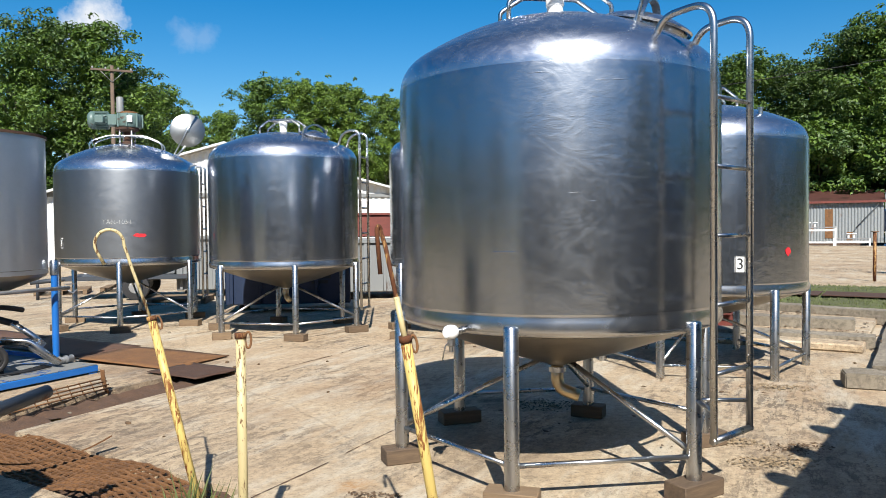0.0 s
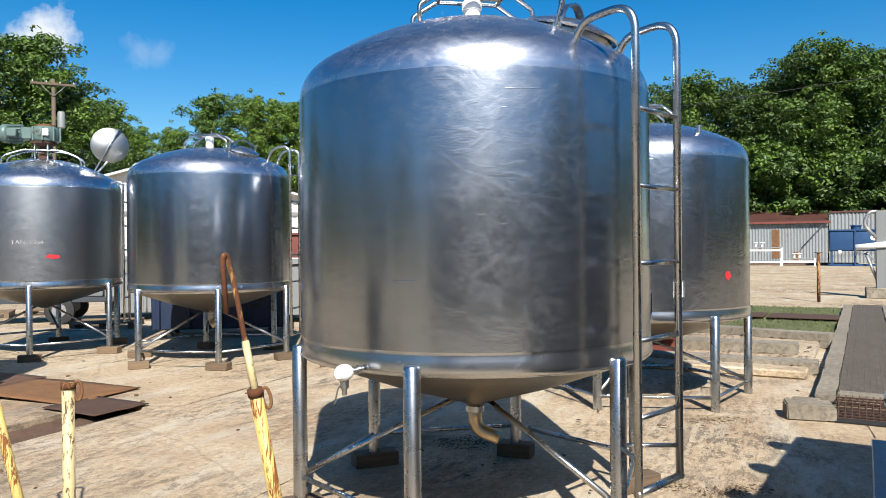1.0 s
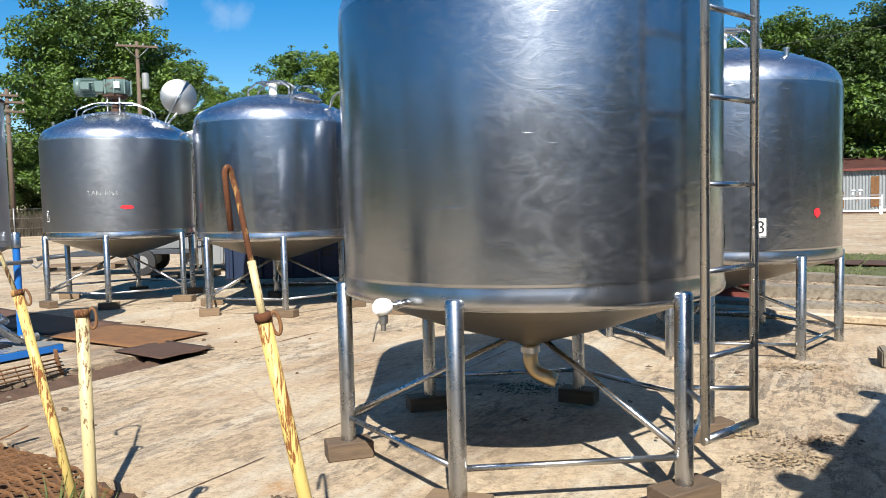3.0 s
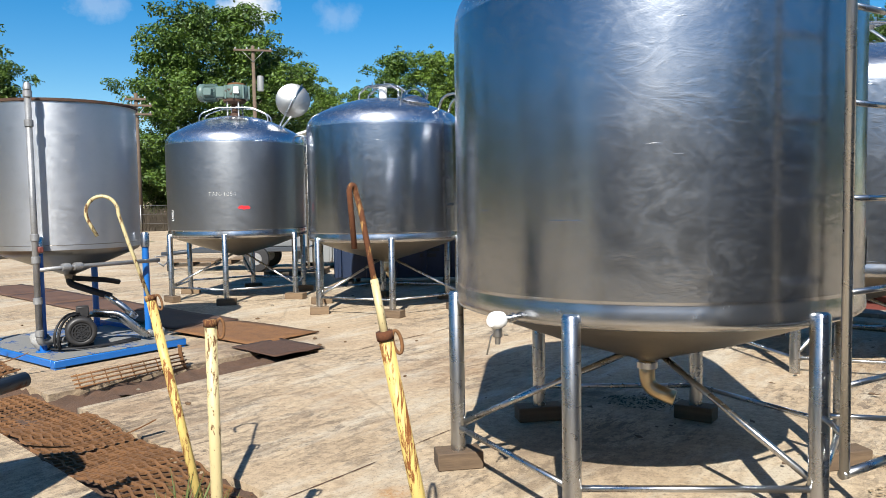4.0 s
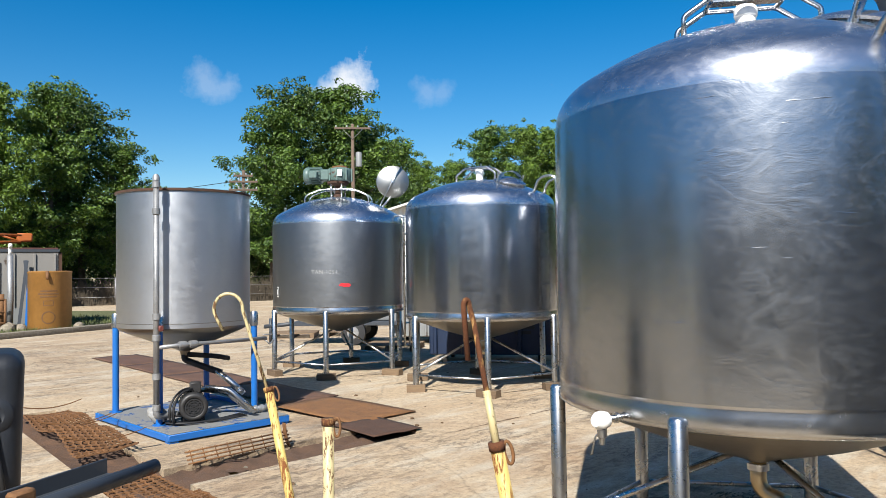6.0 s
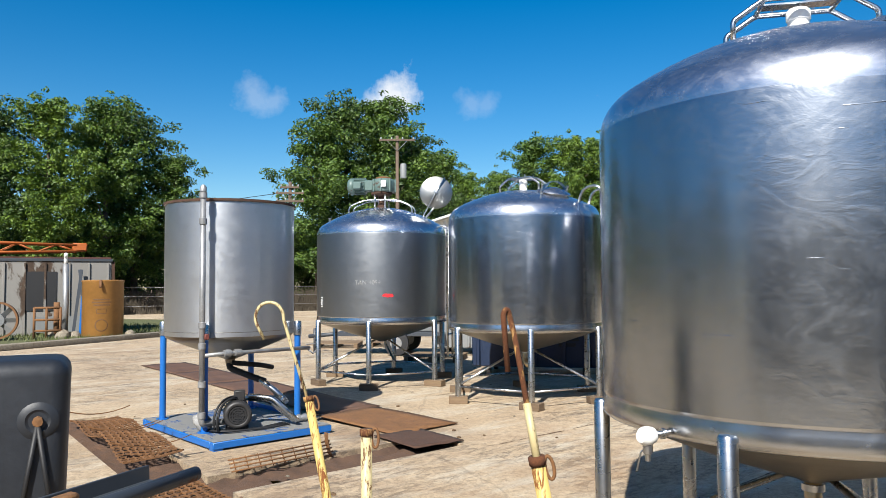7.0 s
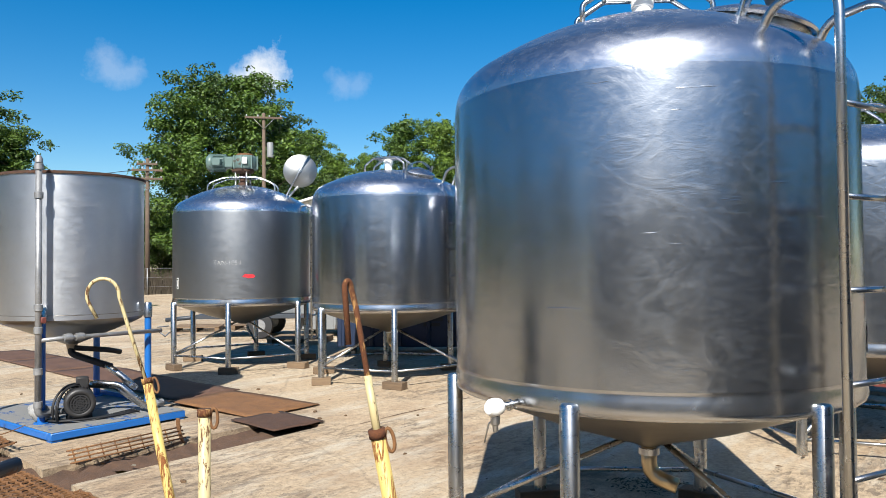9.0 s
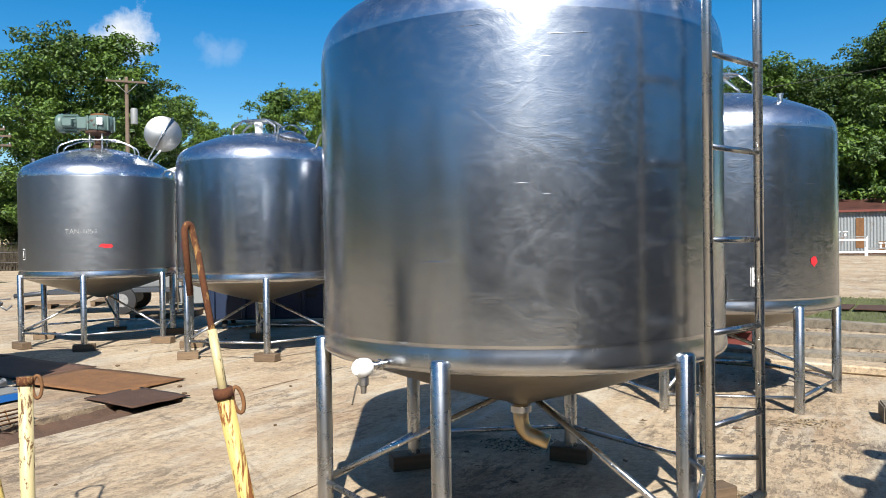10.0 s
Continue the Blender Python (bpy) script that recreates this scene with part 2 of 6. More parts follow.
BRASS = steel_material("tarnished_fitting", (0.52, 0.42, 0.27), 0.35, 0.1, 0.2)


def wood_material():
    k = Mat("weathered_wood", 0.85)
    g = k.noise(26, 6, 0.7, k.scaled(0.12, 1, 1))
    v = k.rand()
    c = k.ramp(g, [(0.3, (0.06, 0.036, 0.02)), (0.7, (0.19, 0.125, 0.07))])
    k.color(k.mix(0.5, c, k.mix(v, (0.045, 0.03, 0.02), (0.20, 0.135, 0.078))))
    k.bump(g, 0.6, 0.006)
    return k.m


WOOD = wood_material()


def concrete_material(name, light, dark, streaks=True):
    k = Mat(name, 0.9)
    turn = -radians(63.3)
    big = k.noise(0.22, 4, 0.6)
    mid = k.noise(1.3, 6, 0.7)
    fine = k.noise(16, 6, 0.75)
    grit = k.noise(160, 3, 0.7)
    half = tuple((a + b) / 2 for a, b in zip(light, dark))
    c = k.ramp(mid, [(0.30, dark), (0.5, half), (0.68, light)])
    c = k.mix(0.45, c, k.ramp(big, [(0.35, tuple(x * y for x, y in zip(dark, (1.02, 0.95, 0.86)))), (0.65, light)]))
    c = k.mix(k.ramp(fine, [(0.40, 0.6), (0.56, 0.0)]), c, tuple(x * 0.55 for x in dark))
    h = k.math("ADD", fine, k.math("MULTIPLY", grit, 0.5))
    if streaks:
        # worn, scaled surface: streaks run along the slabs
        p = k.noise(0.45, 6, 0.70)
        c = k.mix(k.ramp(p, [(0.50, 0.0), (0.66, 0.75)]), c, (0.256, 0.166, 0.0961))
        w = k.noise(0.9, 7, 0.75, k.scaled(0.5, 1.7, 1, turn))
        c = k.mix(k.ramp(w, [(0.50, 0.0), (0.62, 0.75)]), c, (0.431, 0.381, 0.297))
        s = k.noise(1.2, 8, 0.78, k.scaled(0.5, 2.6, 1, turn))
        zone = k.ramp(k.noise(0.5, 4, 0.6), [(0.44, 0.08), (0.62, 1.0)])
        sm = k.math("MULTIPLY", k.ramp(s, [(0.52, 0.0), (0.60, 1.0)]), zone)
        c = k.mix(k.math("MULTIPLY", sm, 0.55), c, (0.108, 0.0815, 0.0611))
        e = k.noise(8.0, 8, 0.8, k.scaled(0.55, 1.4, 1, turn))
        em = k.math("MULTIPLY", k.ramp(e, [(0.525, 0.0), (0.55, 1.0)]), zone)
        c = k.mix(k.math("MULTIPLY", em, 0.8), c, (0.111, 0.0815, 0.0582))
        c = k.mix(k.ramp(k.noise(55, 4, 0.7), [(0.36, 0.6), (0.45, 0.0)]), c, (0.099, 0.0728, 0.0524))
        v = k.n.new("ShaderNodeTexVoronoi")
        v.feature = "DISTANCE_TO_EDGE"
        v.inputs["Scale"].default_value = 0.26
        wob = k.n.new("ShaderNodeTexNoise")
        wob.inputs["Scale"].default_value = 1.1
        wob.inputs["Detail"].default_value = 6.0
        k.l.new(k.co, wob.inputs["Vector"])
        k.l.new(k.mix(0.30, k.co, wob.outputs["Color"]), v.inputs["Vector"])
        crack = k.ramp(v.outputs["Distance"], [(0.0, 1.0), (0.0035, 0.0)])
        c = k.mix(k.math("MULTIPLY", crack, 0.25), c, (0.0699, 0.0524, 0.0378))
        rust = k.noise(0.8, 5, 0.6, k.scaled(1, 1, 1, 1.0))
        c = k.mix(k.ramp(rust, [(0.68, 0.0), (0.74, 0.55)]), c, (0.245, 0.116, 0.0349))
        h = k.math("SUBTRACT", h, k.math("MULTIPLY", k.math("ADD", sm, em), 1.2))
        # single spots: rust by the post, damp moss and darker brown under the large tank, darker brown by the drain
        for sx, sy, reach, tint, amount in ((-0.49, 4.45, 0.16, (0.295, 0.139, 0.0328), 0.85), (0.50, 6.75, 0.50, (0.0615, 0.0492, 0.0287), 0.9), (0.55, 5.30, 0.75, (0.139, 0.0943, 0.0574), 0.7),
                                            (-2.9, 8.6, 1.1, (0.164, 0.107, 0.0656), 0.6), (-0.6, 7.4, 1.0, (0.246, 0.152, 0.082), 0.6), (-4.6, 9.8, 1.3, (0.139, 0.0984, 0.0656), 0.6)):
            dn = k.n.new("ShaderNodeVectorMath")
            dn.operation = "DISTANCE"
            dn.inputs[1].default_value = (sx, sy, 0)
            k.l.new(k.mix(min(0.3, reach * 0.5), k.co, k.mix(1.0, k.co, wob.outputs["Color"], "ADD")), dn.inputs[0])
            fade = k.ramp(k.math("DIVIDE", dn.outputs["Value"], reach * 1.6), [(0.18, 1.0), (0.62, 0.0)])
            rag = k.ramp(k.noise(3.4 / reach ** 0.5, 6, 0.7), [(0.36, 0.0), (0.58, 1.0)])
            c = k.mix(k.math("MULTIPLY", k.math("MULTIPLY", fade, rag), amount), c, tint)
    k.color(c)
    k.bump(h, 0.65, 0.010)
    return k.m


CONCRETE = concrete_material("yard_concrete", (0.487, 0.390, 0.266), (0.336, 0.248, 0.157))
CONCRETE_KERB = concrete_material("kerb_concrete", (0.272, 0.235, 0.18), (0.136, 0.114, 0.085), False)
DIRT = plain("trench_dirt", (0.0935, 0.0499, 0.028), 0.95, 0, 7, 0.5, 0.8, 0.02)
GRASS = plain("grass_blades", (0.0935, 0.112, 0.0312), 0.7, 0, 3, 0.45)
TURF = plain("turf", (0.081, 0.0872, 0.0312), 0.9, 0, 2.5, 0.4, 0.8, 0.03)
BRUSH = plain("dry_brush", (0.0748, 0.0592, 0.0405), 0.9, 0, 2.5, 0.4)


def leaf_material(name, a, b):
    k = Mat(name, 0.55)
    c = k.ramp(k.island(), [(0.0, a), (1.0, b)])
    big = k.noise(0.25, 3, 0.6)
    k.color(k.mix(k.math("MULTIPLY", big, 0.5), c, a))
    t = k.n.new("ShaderNodeBsdfTranslucent")
    k.l.new(c, t.inputs["Color"])
    mx = k.n.new("ShaderNodeMixShader")
    mx.inputs[0].default_value = 0.22
    out = k.n["Material Output"]
    k.l.new(k.b.outputs[0], mx.inputs[1])
    k.l.new(t.outputs[0], mx.inputs[2])
    k.l.new(mx.outputs[0], out.inputs["Surface"])
    return k.m


LEAF_A = leaf_material("leaves_mid_green", (0.022, 0.058, 0.006), (0.120, 0.195, 0.018))
LEAF_B = leaf_material("leaves_bright_green", (0.036, 0.080, 0.007), (0.155, 0.235, 0.019))
LEAF_C = leaf_material("leaves_deep_green", (0.016, 0.044, 0.007), (0.088, 0.145, 0.017))
BARK = plain("bark", (0.0748, 0.0592, 0.0436), 0.9, 0, 4, 0.4, 0.6, 0.02)


def corrugated_material(name, base, rust, amount):
    k = Mat(name, 0.5, 0.3)
    m = k.noise(0.8, 5, 0.7, k.scaled(1, 1, 0.3))
    f = k.noise(7, 5, 0.7)
    c = k.ramp(f, [(0.3, tuple(x * 0.75 for x in base)), (0.7, base)])
    k.color(k.mix(k.ramp(m, [(amount, 0.0), (amount + 0.08, 1.0)]), c, rust))
    k.bump(f, 0.2, 0.01)
    return k.m


SHED_GREY = painted("weathered_grey_panels", (0.185, 0.175, 0.16), (0.07, 0.045, 0.03), 0.55, 0.7, 2.2, 0.35)
CORRUGATED = corrugated_material("corrugated_sheet", (0.262, 0.28, 0.287), (0.156, 0.0686, 0.0312), 0.66)
ROOF_RUST = corrugated_material("rusty_roof_sheet", (0.106, 0.0436, 0.0343), (0.0561, 0.0249, 0.0187), 0.55)
ROOF_WHITE = corrugated_material("pale_roof_sheet", (0.602, 0.602, 0.585), (0.376, 0.351, 0.318), 0.7)
SIDING_WHITE = corrugated_material("white_siding", (0.669, 0.669, 0.652), (0.502, 0.485, 0.451), 0.72)

# ---- mesh helpers ----


def finish(name, bm, material, smooth=True, angle=40.0):
    me = bpy.data.meshes.new(name)
    if smooth:
        for f in bm.faces:
            f.smooth = True
        lim = radians(angle)
        for e in bm.edges:
            if len(e.link_faces) == 2:
                if e.calc_face_angle(0.0) > lim:
                    e.smooth = False
    bm.to_mesh(me)
    bm.free()
    me.materials.append(material)
    return me


def part(name, bm, material, parent, label="", smooth=True):
    ob = new(name, finish(name, bm, material, smooth))
    ob.parent = parent
    if label:
        ob["label"] = label
    return ob


def thing(name, m, label, category, group="", kind=""):
    ob = new(name)
    ob.matrix_world = m
    return tagged(ob, label, category, group, kind)


def whole(name, bm, material, m, label, category, group="", kind="", smooth=True):
    ob = new(name, finish(name, bm, material, smooth))
    ob.matrix_world = m
    return tagged(ob, label, category, group, kind)


def add_box(bm, size, m=Matrix.Identity(4), bevel=0.0, seg=1):
    r = bmesh.ops.create_cube(bm, size=1.0, matrix=m @ Matrix.Diagonal((*size, 1)))
    if bevel > 0:
        es = list({e for v in r["verts"] for e in v.link_edges})
        bmesh.ops.bevel(bm, geom=es, offset=bevel, segments=seg, affect="EDGES", profile=0.5)
    return bm


def box(size, at=(0, 0, 0), rz=0.0, bevel=0.0, seg=1):
    return add_box(bmesh.new(), size, pose(*at, 0, 0, rz), bevel, seg)


def add_lathe(bm, profile, seg=48, m=Matrix.Identity(4), closed=False):
    """Turns a profile of (radius, height) round z."""
    rings = []
    for r, z in profile:
        if r < 1e-6:
            rings.append([bm.verts.new(m @ Vector((0, 0, z)))])
        else:
            rings.append([bm.verts.new(m @ Vector((r * math.cos(a), r * math.sin(a), z))) for a in (2 * math.pi * i / seg for i in range(seg))])
    pairs = list(zip(rings, rings[1:]))
    if closed:
        pairs.append((rings[-1], rings[0]))
    for a, b in pairs:
        for i in range(seg):
            j = (i + 1) % seg
            if len(a) == 1 and len(b) == 1:
                continue
            if len(a) == 1:
                bm.faces.new((a[0], b[j], b[i]))
            elif len(b) == 1:
                bm.faces.new((a[i], a[j], b[0]))
            else:
                bm.faces.new((a[i], a[j], b[j], b[i]))
    return bm


def lathe(profile, seg=48, m=Matrix.Identity(4), closed=False):
    bm = add_lathe(bmesh.new(), profile, seg, m, closed)
    bmesh.ops.recalc_face_normals(bm, faces=bm.faces)
    return bm


def rounded(points, radius, n=6):
    """Rounds the inner corners of a polyline."""
    pts = [Vector(p) for p in points]
    out = [pts[0]]
    for a, b, c in zip(pts, pts[1:], pts[2:]):
        d1, d2 = (a - b), (c - b)
        r = min(radius, d1.length * 0.48, d2.length * 0.48)
        p, q = b + d1.normalized() * r, b + d2.normalized() * r
        for i in range(n + 1):
            t = i / n
            out.append(p * (1 - t) ** 2 + b * 2 * t * (1 - t) + q * t * t)
    out.append(pts[-1])
    return out


def add_tube(bm, points, r, seg=10, caps=True, r_end=None):
    pts = [Vector(p) for p in points]
    n = len(pts)
    rings = []
    t0 = (pts[1] - pts[0]).normalized()
    side = t0.orthogonal().normalized()
    for i, p in enumerate(pts):
        t = (pts[min(i + 1, n - 1)] - pts[max(i - 1, 0)]).normalized()
        side = (side - t * side.dot(t)).normalized()
        up = t.cross(side)
        rr = r if r_end is None else r + (r_end - r) * i / (n - 1)
        rings.append([bm.verts.new(p + (side * math.cos(a) + up * math.sin(a)) * rr) for a in (2 * math.pi * k / seg for k in range(seg))])
    for a, b in zip(rings, rings[1:]):
        for i in range(seg):
            j = (i + 1) % seg
            bm.faces.new((a[i], a[j], b[j], b[i]))
    if caps:
        bm.faces.new(rings[0][::-1])
        bm.faces.new(rings[-1])
    return bm


def tube(points, r, seg=10, caps=True, r_end=None):
    return add_tube(bmesh.new(), points, r, seg, caps, r_end)


def arc(cx, cy, r, a0, a1, n):
    return [(cx + r * math.cos(radians(a0 + (a1 - a0) * i / n)), cy + r * math.sin(radians(a0 + (a1 - a0) * i / n))) for i in range(n + 1)]


def text_bm(text, size, depth=0.0, thin=0.0):
    """The letters as a mesh in the xz plane, facing -y, centred."""
    cu = bpy.data.curves.new("letters", "FONT")
    cu.body, cu.size, cu.extrude, cu.align_x, cu.align_y = text, size, depth, "CENTER", "CENTER"
    cu.resolution_u = 3
    cu.offset = thin
    ob = new("letters", cu)
    dg = bpy.context.evaluated_depsgraph_get()
    me = bpy.data.meshes.new_from_object(ob.evaluated_get(dg))
    bm = bmesh.new()
    bm.from_mesh(me)
    bpy.data.objects.remove(ob)
    bpy.data.curves.remove(cu)
    bpy.data.meshes.remove(me)
    bmesh.ops.transform(bm, matrix=Matrix.Rotation(radians(90), 4, "X"), verts=bm.verts)
    return bm


def wrap(bm, radius, angle, z):
    """Bends a flat mesh in the xz plane round a standing cylinder, centred at that angle (degrees) and height."""
    for v in bm.verts:
        a = radians(angle) + v.co.x / radius
        rr = radius - v.co.y
        v.co = Vector((rr * math.cos(a), rr * math.sin(a), z + v.co.z))
    return bm


def sheet(w, h, n=6, thick=0.002):
    """A thin standing plate in the xz plane, cut into strips so that it can be bent."""
    bm = bmesh.new()
    for i in range(n):
        x0, x1 = -w / 2 + w * i / n, -w / 2 + w * (i + 1) / n
        v = [bm.verts.new(p) for p in ((x0, -thick, -h / 2), (x1, -thick, -h / 2), (x1, -thick, h / 2), (x0, -thick, h / 2))]
        bm.faces.new(v)
    bmesh.ops.remove_doubles(bm, verts=bm.verts, dist=1e-5)
    return bm


# the yard's own axes: u runs along the slabs, v across them
UA = radians(63.3)
U, V = Vector((math.cos(UA), math.sin(UA), 0)), Vector((-math.sin(UA), math.cos(UA), 0))
YARD = 63.3


def uv(u, v, z=0.0):
    p = U * u + V * v
    return Vector((p.x, p.y, z))


def uvpose(u, v, z=0.0, turn=0.0):
    p = uv(u, v, z)
    return pose(p.x, p.y, p.z, 0, 0, YARD + turn)

# ---- the yard ----
FAR = 700.0
PIT = 0.20
PU0, PU1, PV0, PV1 = 2.98, 3.58, 3.0, 10.0      # drain that runs across the slabs, slightly askew
QU1, QV0, QV1 = 6.15, 5.55, 6.15                # drain that runs along them
SKEW = 0.10


def askew(v):
    return SKEW * (min(max(v, PV0), PV1) - 5.5)


def ground_mesh():
    bm = bmesh.new()

    def quad(ul0, ul1, ur0, ur1, v0, v1, z=0.0):
        bm.faces.new([bm.verts.new(uv(*p, z)) for p in ((ul0, v0), (ur0, v0), (ur1, v1), (ul1, v1))])

    stops = [-FAR, PV0, QV0, QV1, PV1, FAR]
    for v0, v1 in zip(stops, stops[1:]):
        a0, a1 = askew(v0), askew(v1)
        quad(-FAR, -FAR, PU0 + a0, PU0 + a1, v0, v1)
        if v1 <= PV0 or v0 >= PV1:
            quad(PU0 + a0, PU0 + a1, PU1 + a0, PU1 + a1, v0, v1)
        if v0 == QV0:
            quad(QU1, QU1, FAR, FAR, v0, v1)
        else:
            quad(PU1 + a0, PU1 + a1, FAR, FAR, v0, v1)
    rim = [(PU0 + askew(PV0), PV0), (PU1 + askew(PV0), PV0), (PU1 + askew(QV0), QV0), (QU1, QV0), (QU1, QV1), (PU1 + askew(QV1), QV1), (PU1 + askew(PV1), PV1), (PU0 + askew(PV1), PV1)]
    for a, b in zip(rim, rim[1:] + rim[:1]):
        bm.faces.new([bm.verts.new(p) for p in (uv(*a, 0), uv(*b, 0), uv(*b, -PIT), uv(*a, -PIT))])
    return bm


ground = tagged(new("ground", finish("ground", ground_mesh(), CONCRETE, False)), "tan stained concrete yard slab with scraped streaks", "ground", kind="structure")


def pit_floor():
    bm = bmesh.new()
    rnd = random.Random(3)
    for u0, u1, v0, v1 in ((PU0 - 0.30, PU1 + 0.50, PV0 - 0.02, PV1 + 0.02), (PU1 + 0.5, QU1 + 0.02, QV0 - 0.02, QV1 + 0.02)):
        nu, nv = max(2, int((u1 - u0) / 0.09)), max(2, int((v1 - v0) / 0.09))
        g = [[bm.verts.new(uv(u0 + (u1 - u0) * i / nu, v0 + (v1 - v0) * j / nv, -0.05 + rnd.uniform(-0.03, 0.03))) for j in range(nv + 1)] for i in range(nu + 1)]
        for i in range(nu):
            for j in range(nv):
                bm.faces.new((g[i][j], g[i + 1][j], g[i + 1][j + 1], g[i][j + 1]))
    return bm


tagged(new("drain_floor", finish("drain_floor", pit_floor(), DIRT, True)), "rusty brown dirt in the floor drain", "drain", kind="structure")


def slab_joint(u0, u1, v, seed, wide=0.011):
    """An open joint along the slabs, packed with dirt, with ragged edges."""
    rnd = random.Random(seed)
    bm = bmesh.new()
    rows = []
    n = int((u1 - u0) / 0.05)
    for i in range(n + 1):
        u = u0 + (u1 - u0) * i / n
        c = v + 0.025 * noise.noise(Vector((u * 1.4, seed, 0)))
        w = wide * (0.35 + 1.1 * rnd.random()) * (0.4 + 0.9 * abs(noise.noise(Vector((u * 0.9, seed, 4)))))
        rows.append((bm.verts.new(uv(u, c - w, 0.004)), bm.verts.new(uv(u, c + w, 0.004))))
    for q, (a, b) in enumerate(zip(rows, rows[1:])):
        if noise.noise(Vector((q * 0.11, seed * 2.3, 7))) > -0.18:
            bm.faces.new((a[0], b[0], b[1], a[1]))
    tagged(new("slab_joint", finish("slab_joint", bm, DIRT, False)), "dirt-filled joint between concrete yard slabs", "joint", kind="structure")


for q, (u0, u1, v) in enumerate(((-1.0, 14.0, 2.87), (6.4, 16.0, 5.3), (-2.0, 18.0, -0.9), (7.6, 17.0, 8.3))):
    slab_joint(u0, u1, v, q + 2)

# ---- tanks ----
STEEL_GROUP = "stainless steel tanks in the yard"


def leg_mesh(z0, z1, r):
    bm = lathe([(0, z0), (r, z0), (r, z1 - 0.012), (r * 0.8, z1), (0, z1 + 0.004)], 18)
    return bm


def tank(at, R, legs_at, z_bot, z_top, apex, label, block_tilt=0.0, diagonals=True, turn_top=0.0, block_z=0.10, leg_r=0.043, skin=None):
    """A round tank on six tube legs with a dished top and a conical bottom. Returns its root."""
    cx, cy = at
    root = thing("tank", pose(cx, cy, 0), label, "tank", STEEL_GROUP)
    # a rolled band; its bulge towards the sky and lighter steel make the knuckle's highlight
    band = [(R - 0.055, z_bot - 0.022), (R - 0.028, z_bot - 0.018), (R - 0.008, z_bot - 0.011), (R + 0.003, z_bot - 0.002), (R + 0.0085, z_bot + 0.010), (R + 0.0095, z_bot + 0.022),
            (R + 0.0075, z_bot + 0.046), (R + 0.0035, z_bot + 0.074), (R - 0.001, z_bot + 0.094), (R - 0.0015, z_bot + 0.100), (R, z_bot + 0.112)]
    part("bottom_band", lathe(band, 128), STEEL_KNUCKLE_HIGHLIGHT, root, "lower knuckle band, lighter and bulged for its highlight")
    shell_p = [(R, z_bot + 0.112), (R, z_top - 0.03), (R - 0.004, z_top)]
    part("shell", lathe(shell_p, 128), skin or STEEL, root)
    k = []
    for i in range(13):
        t = i / 12
        a = radians(t * 58)
        k.append((R - 0.004 - 0.23 * (1 - math.cos(a)), z_top + 0.23 * math.sin(a)))
    r_k, z_k = k[-1]
    for i in range(1, 13):
        t = i / 12
        k.append((r_k * (1 - t), z_k + (apex - z_k) * (1 - (1 - t) ** 2.0)))
    part("top_head", lathe(k, 128), STEEL_SKYLIT_TOP, root, "polished dished top head, tinted lighter for sky light")
    zc = z_bot - 0.33
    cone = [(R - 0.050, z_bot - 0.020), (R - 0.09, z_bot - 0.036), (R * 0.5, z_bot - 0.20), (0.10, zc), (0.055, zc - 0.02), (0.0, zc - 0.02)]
    part("bottom_cone", lathe(cone, 96), STEEL_DULL_SHADED, root, "dull conical bottom, darkened for its shade")
    leg_me, foot = None, []
    for i in range(6):
        a = radians(legs_at + 60 * i)
        p = Vector(((R + 0.012) * math.cos(a), (R + 0.012) * math.sin(a), 0))
        foot.append(p)
        if leg_me is None:
            ob = part("leg", leg_mesh(block_z, z_bot + 0.045, leg_r), STEEL_TUBE, root)
            leg_me = ob.data
        else:
            ob = new("leg", leg_me)
            ob.parent = root
        ob.location = p
    zb = block_z + 0.13
    for i in range(6):
        a, b = foot[i] + Vector((0, 0, zb)), foot[(i + 1) % 6] + Vector((0, 0, zb))
        d = (b - a).normalized() * leg_r * 0.8
        part("brace", tube([a + d, b - d], 0.016, 8), STEEL_TUBE, root)
    if diagonals:
        for i in (1, 3, 5):
            p = foot[i] + Vector((0, 0, zb + 0.03))
            n = Vector((p.x, p.y, 0)).normalized()
            part("diagonal_brace", tube([p - n * leg_r * 0.8, n * 0.09 + Vector((0, 0, zc + 0.03))], 0.017, 8), STEEL_TUBE, root)
    # timber blocks are things of their own
    rnd = random.Random(int(cx * 100 + cy * 10))
    if block_z > 0.03:
        for i, p in enumerate(foot):
            w = Vector((cx, cy, 0)) + p
            bm = box((0.30 + rnd.uniform(-0.05, 0.04), 0.135 + rnd.uniform(-0.02, 0.03), block_z), (0, 0, block_z / 2), 0, 0.006)
            whole("timber_block", bm, WOOD, pose(w.x, w.y, 0, 0, 0, rnd.uniform(-35, 35) + block_tilt), "weathered wooden block under a tank leg", "wood block", "timber blocks under tank legs")
    return root


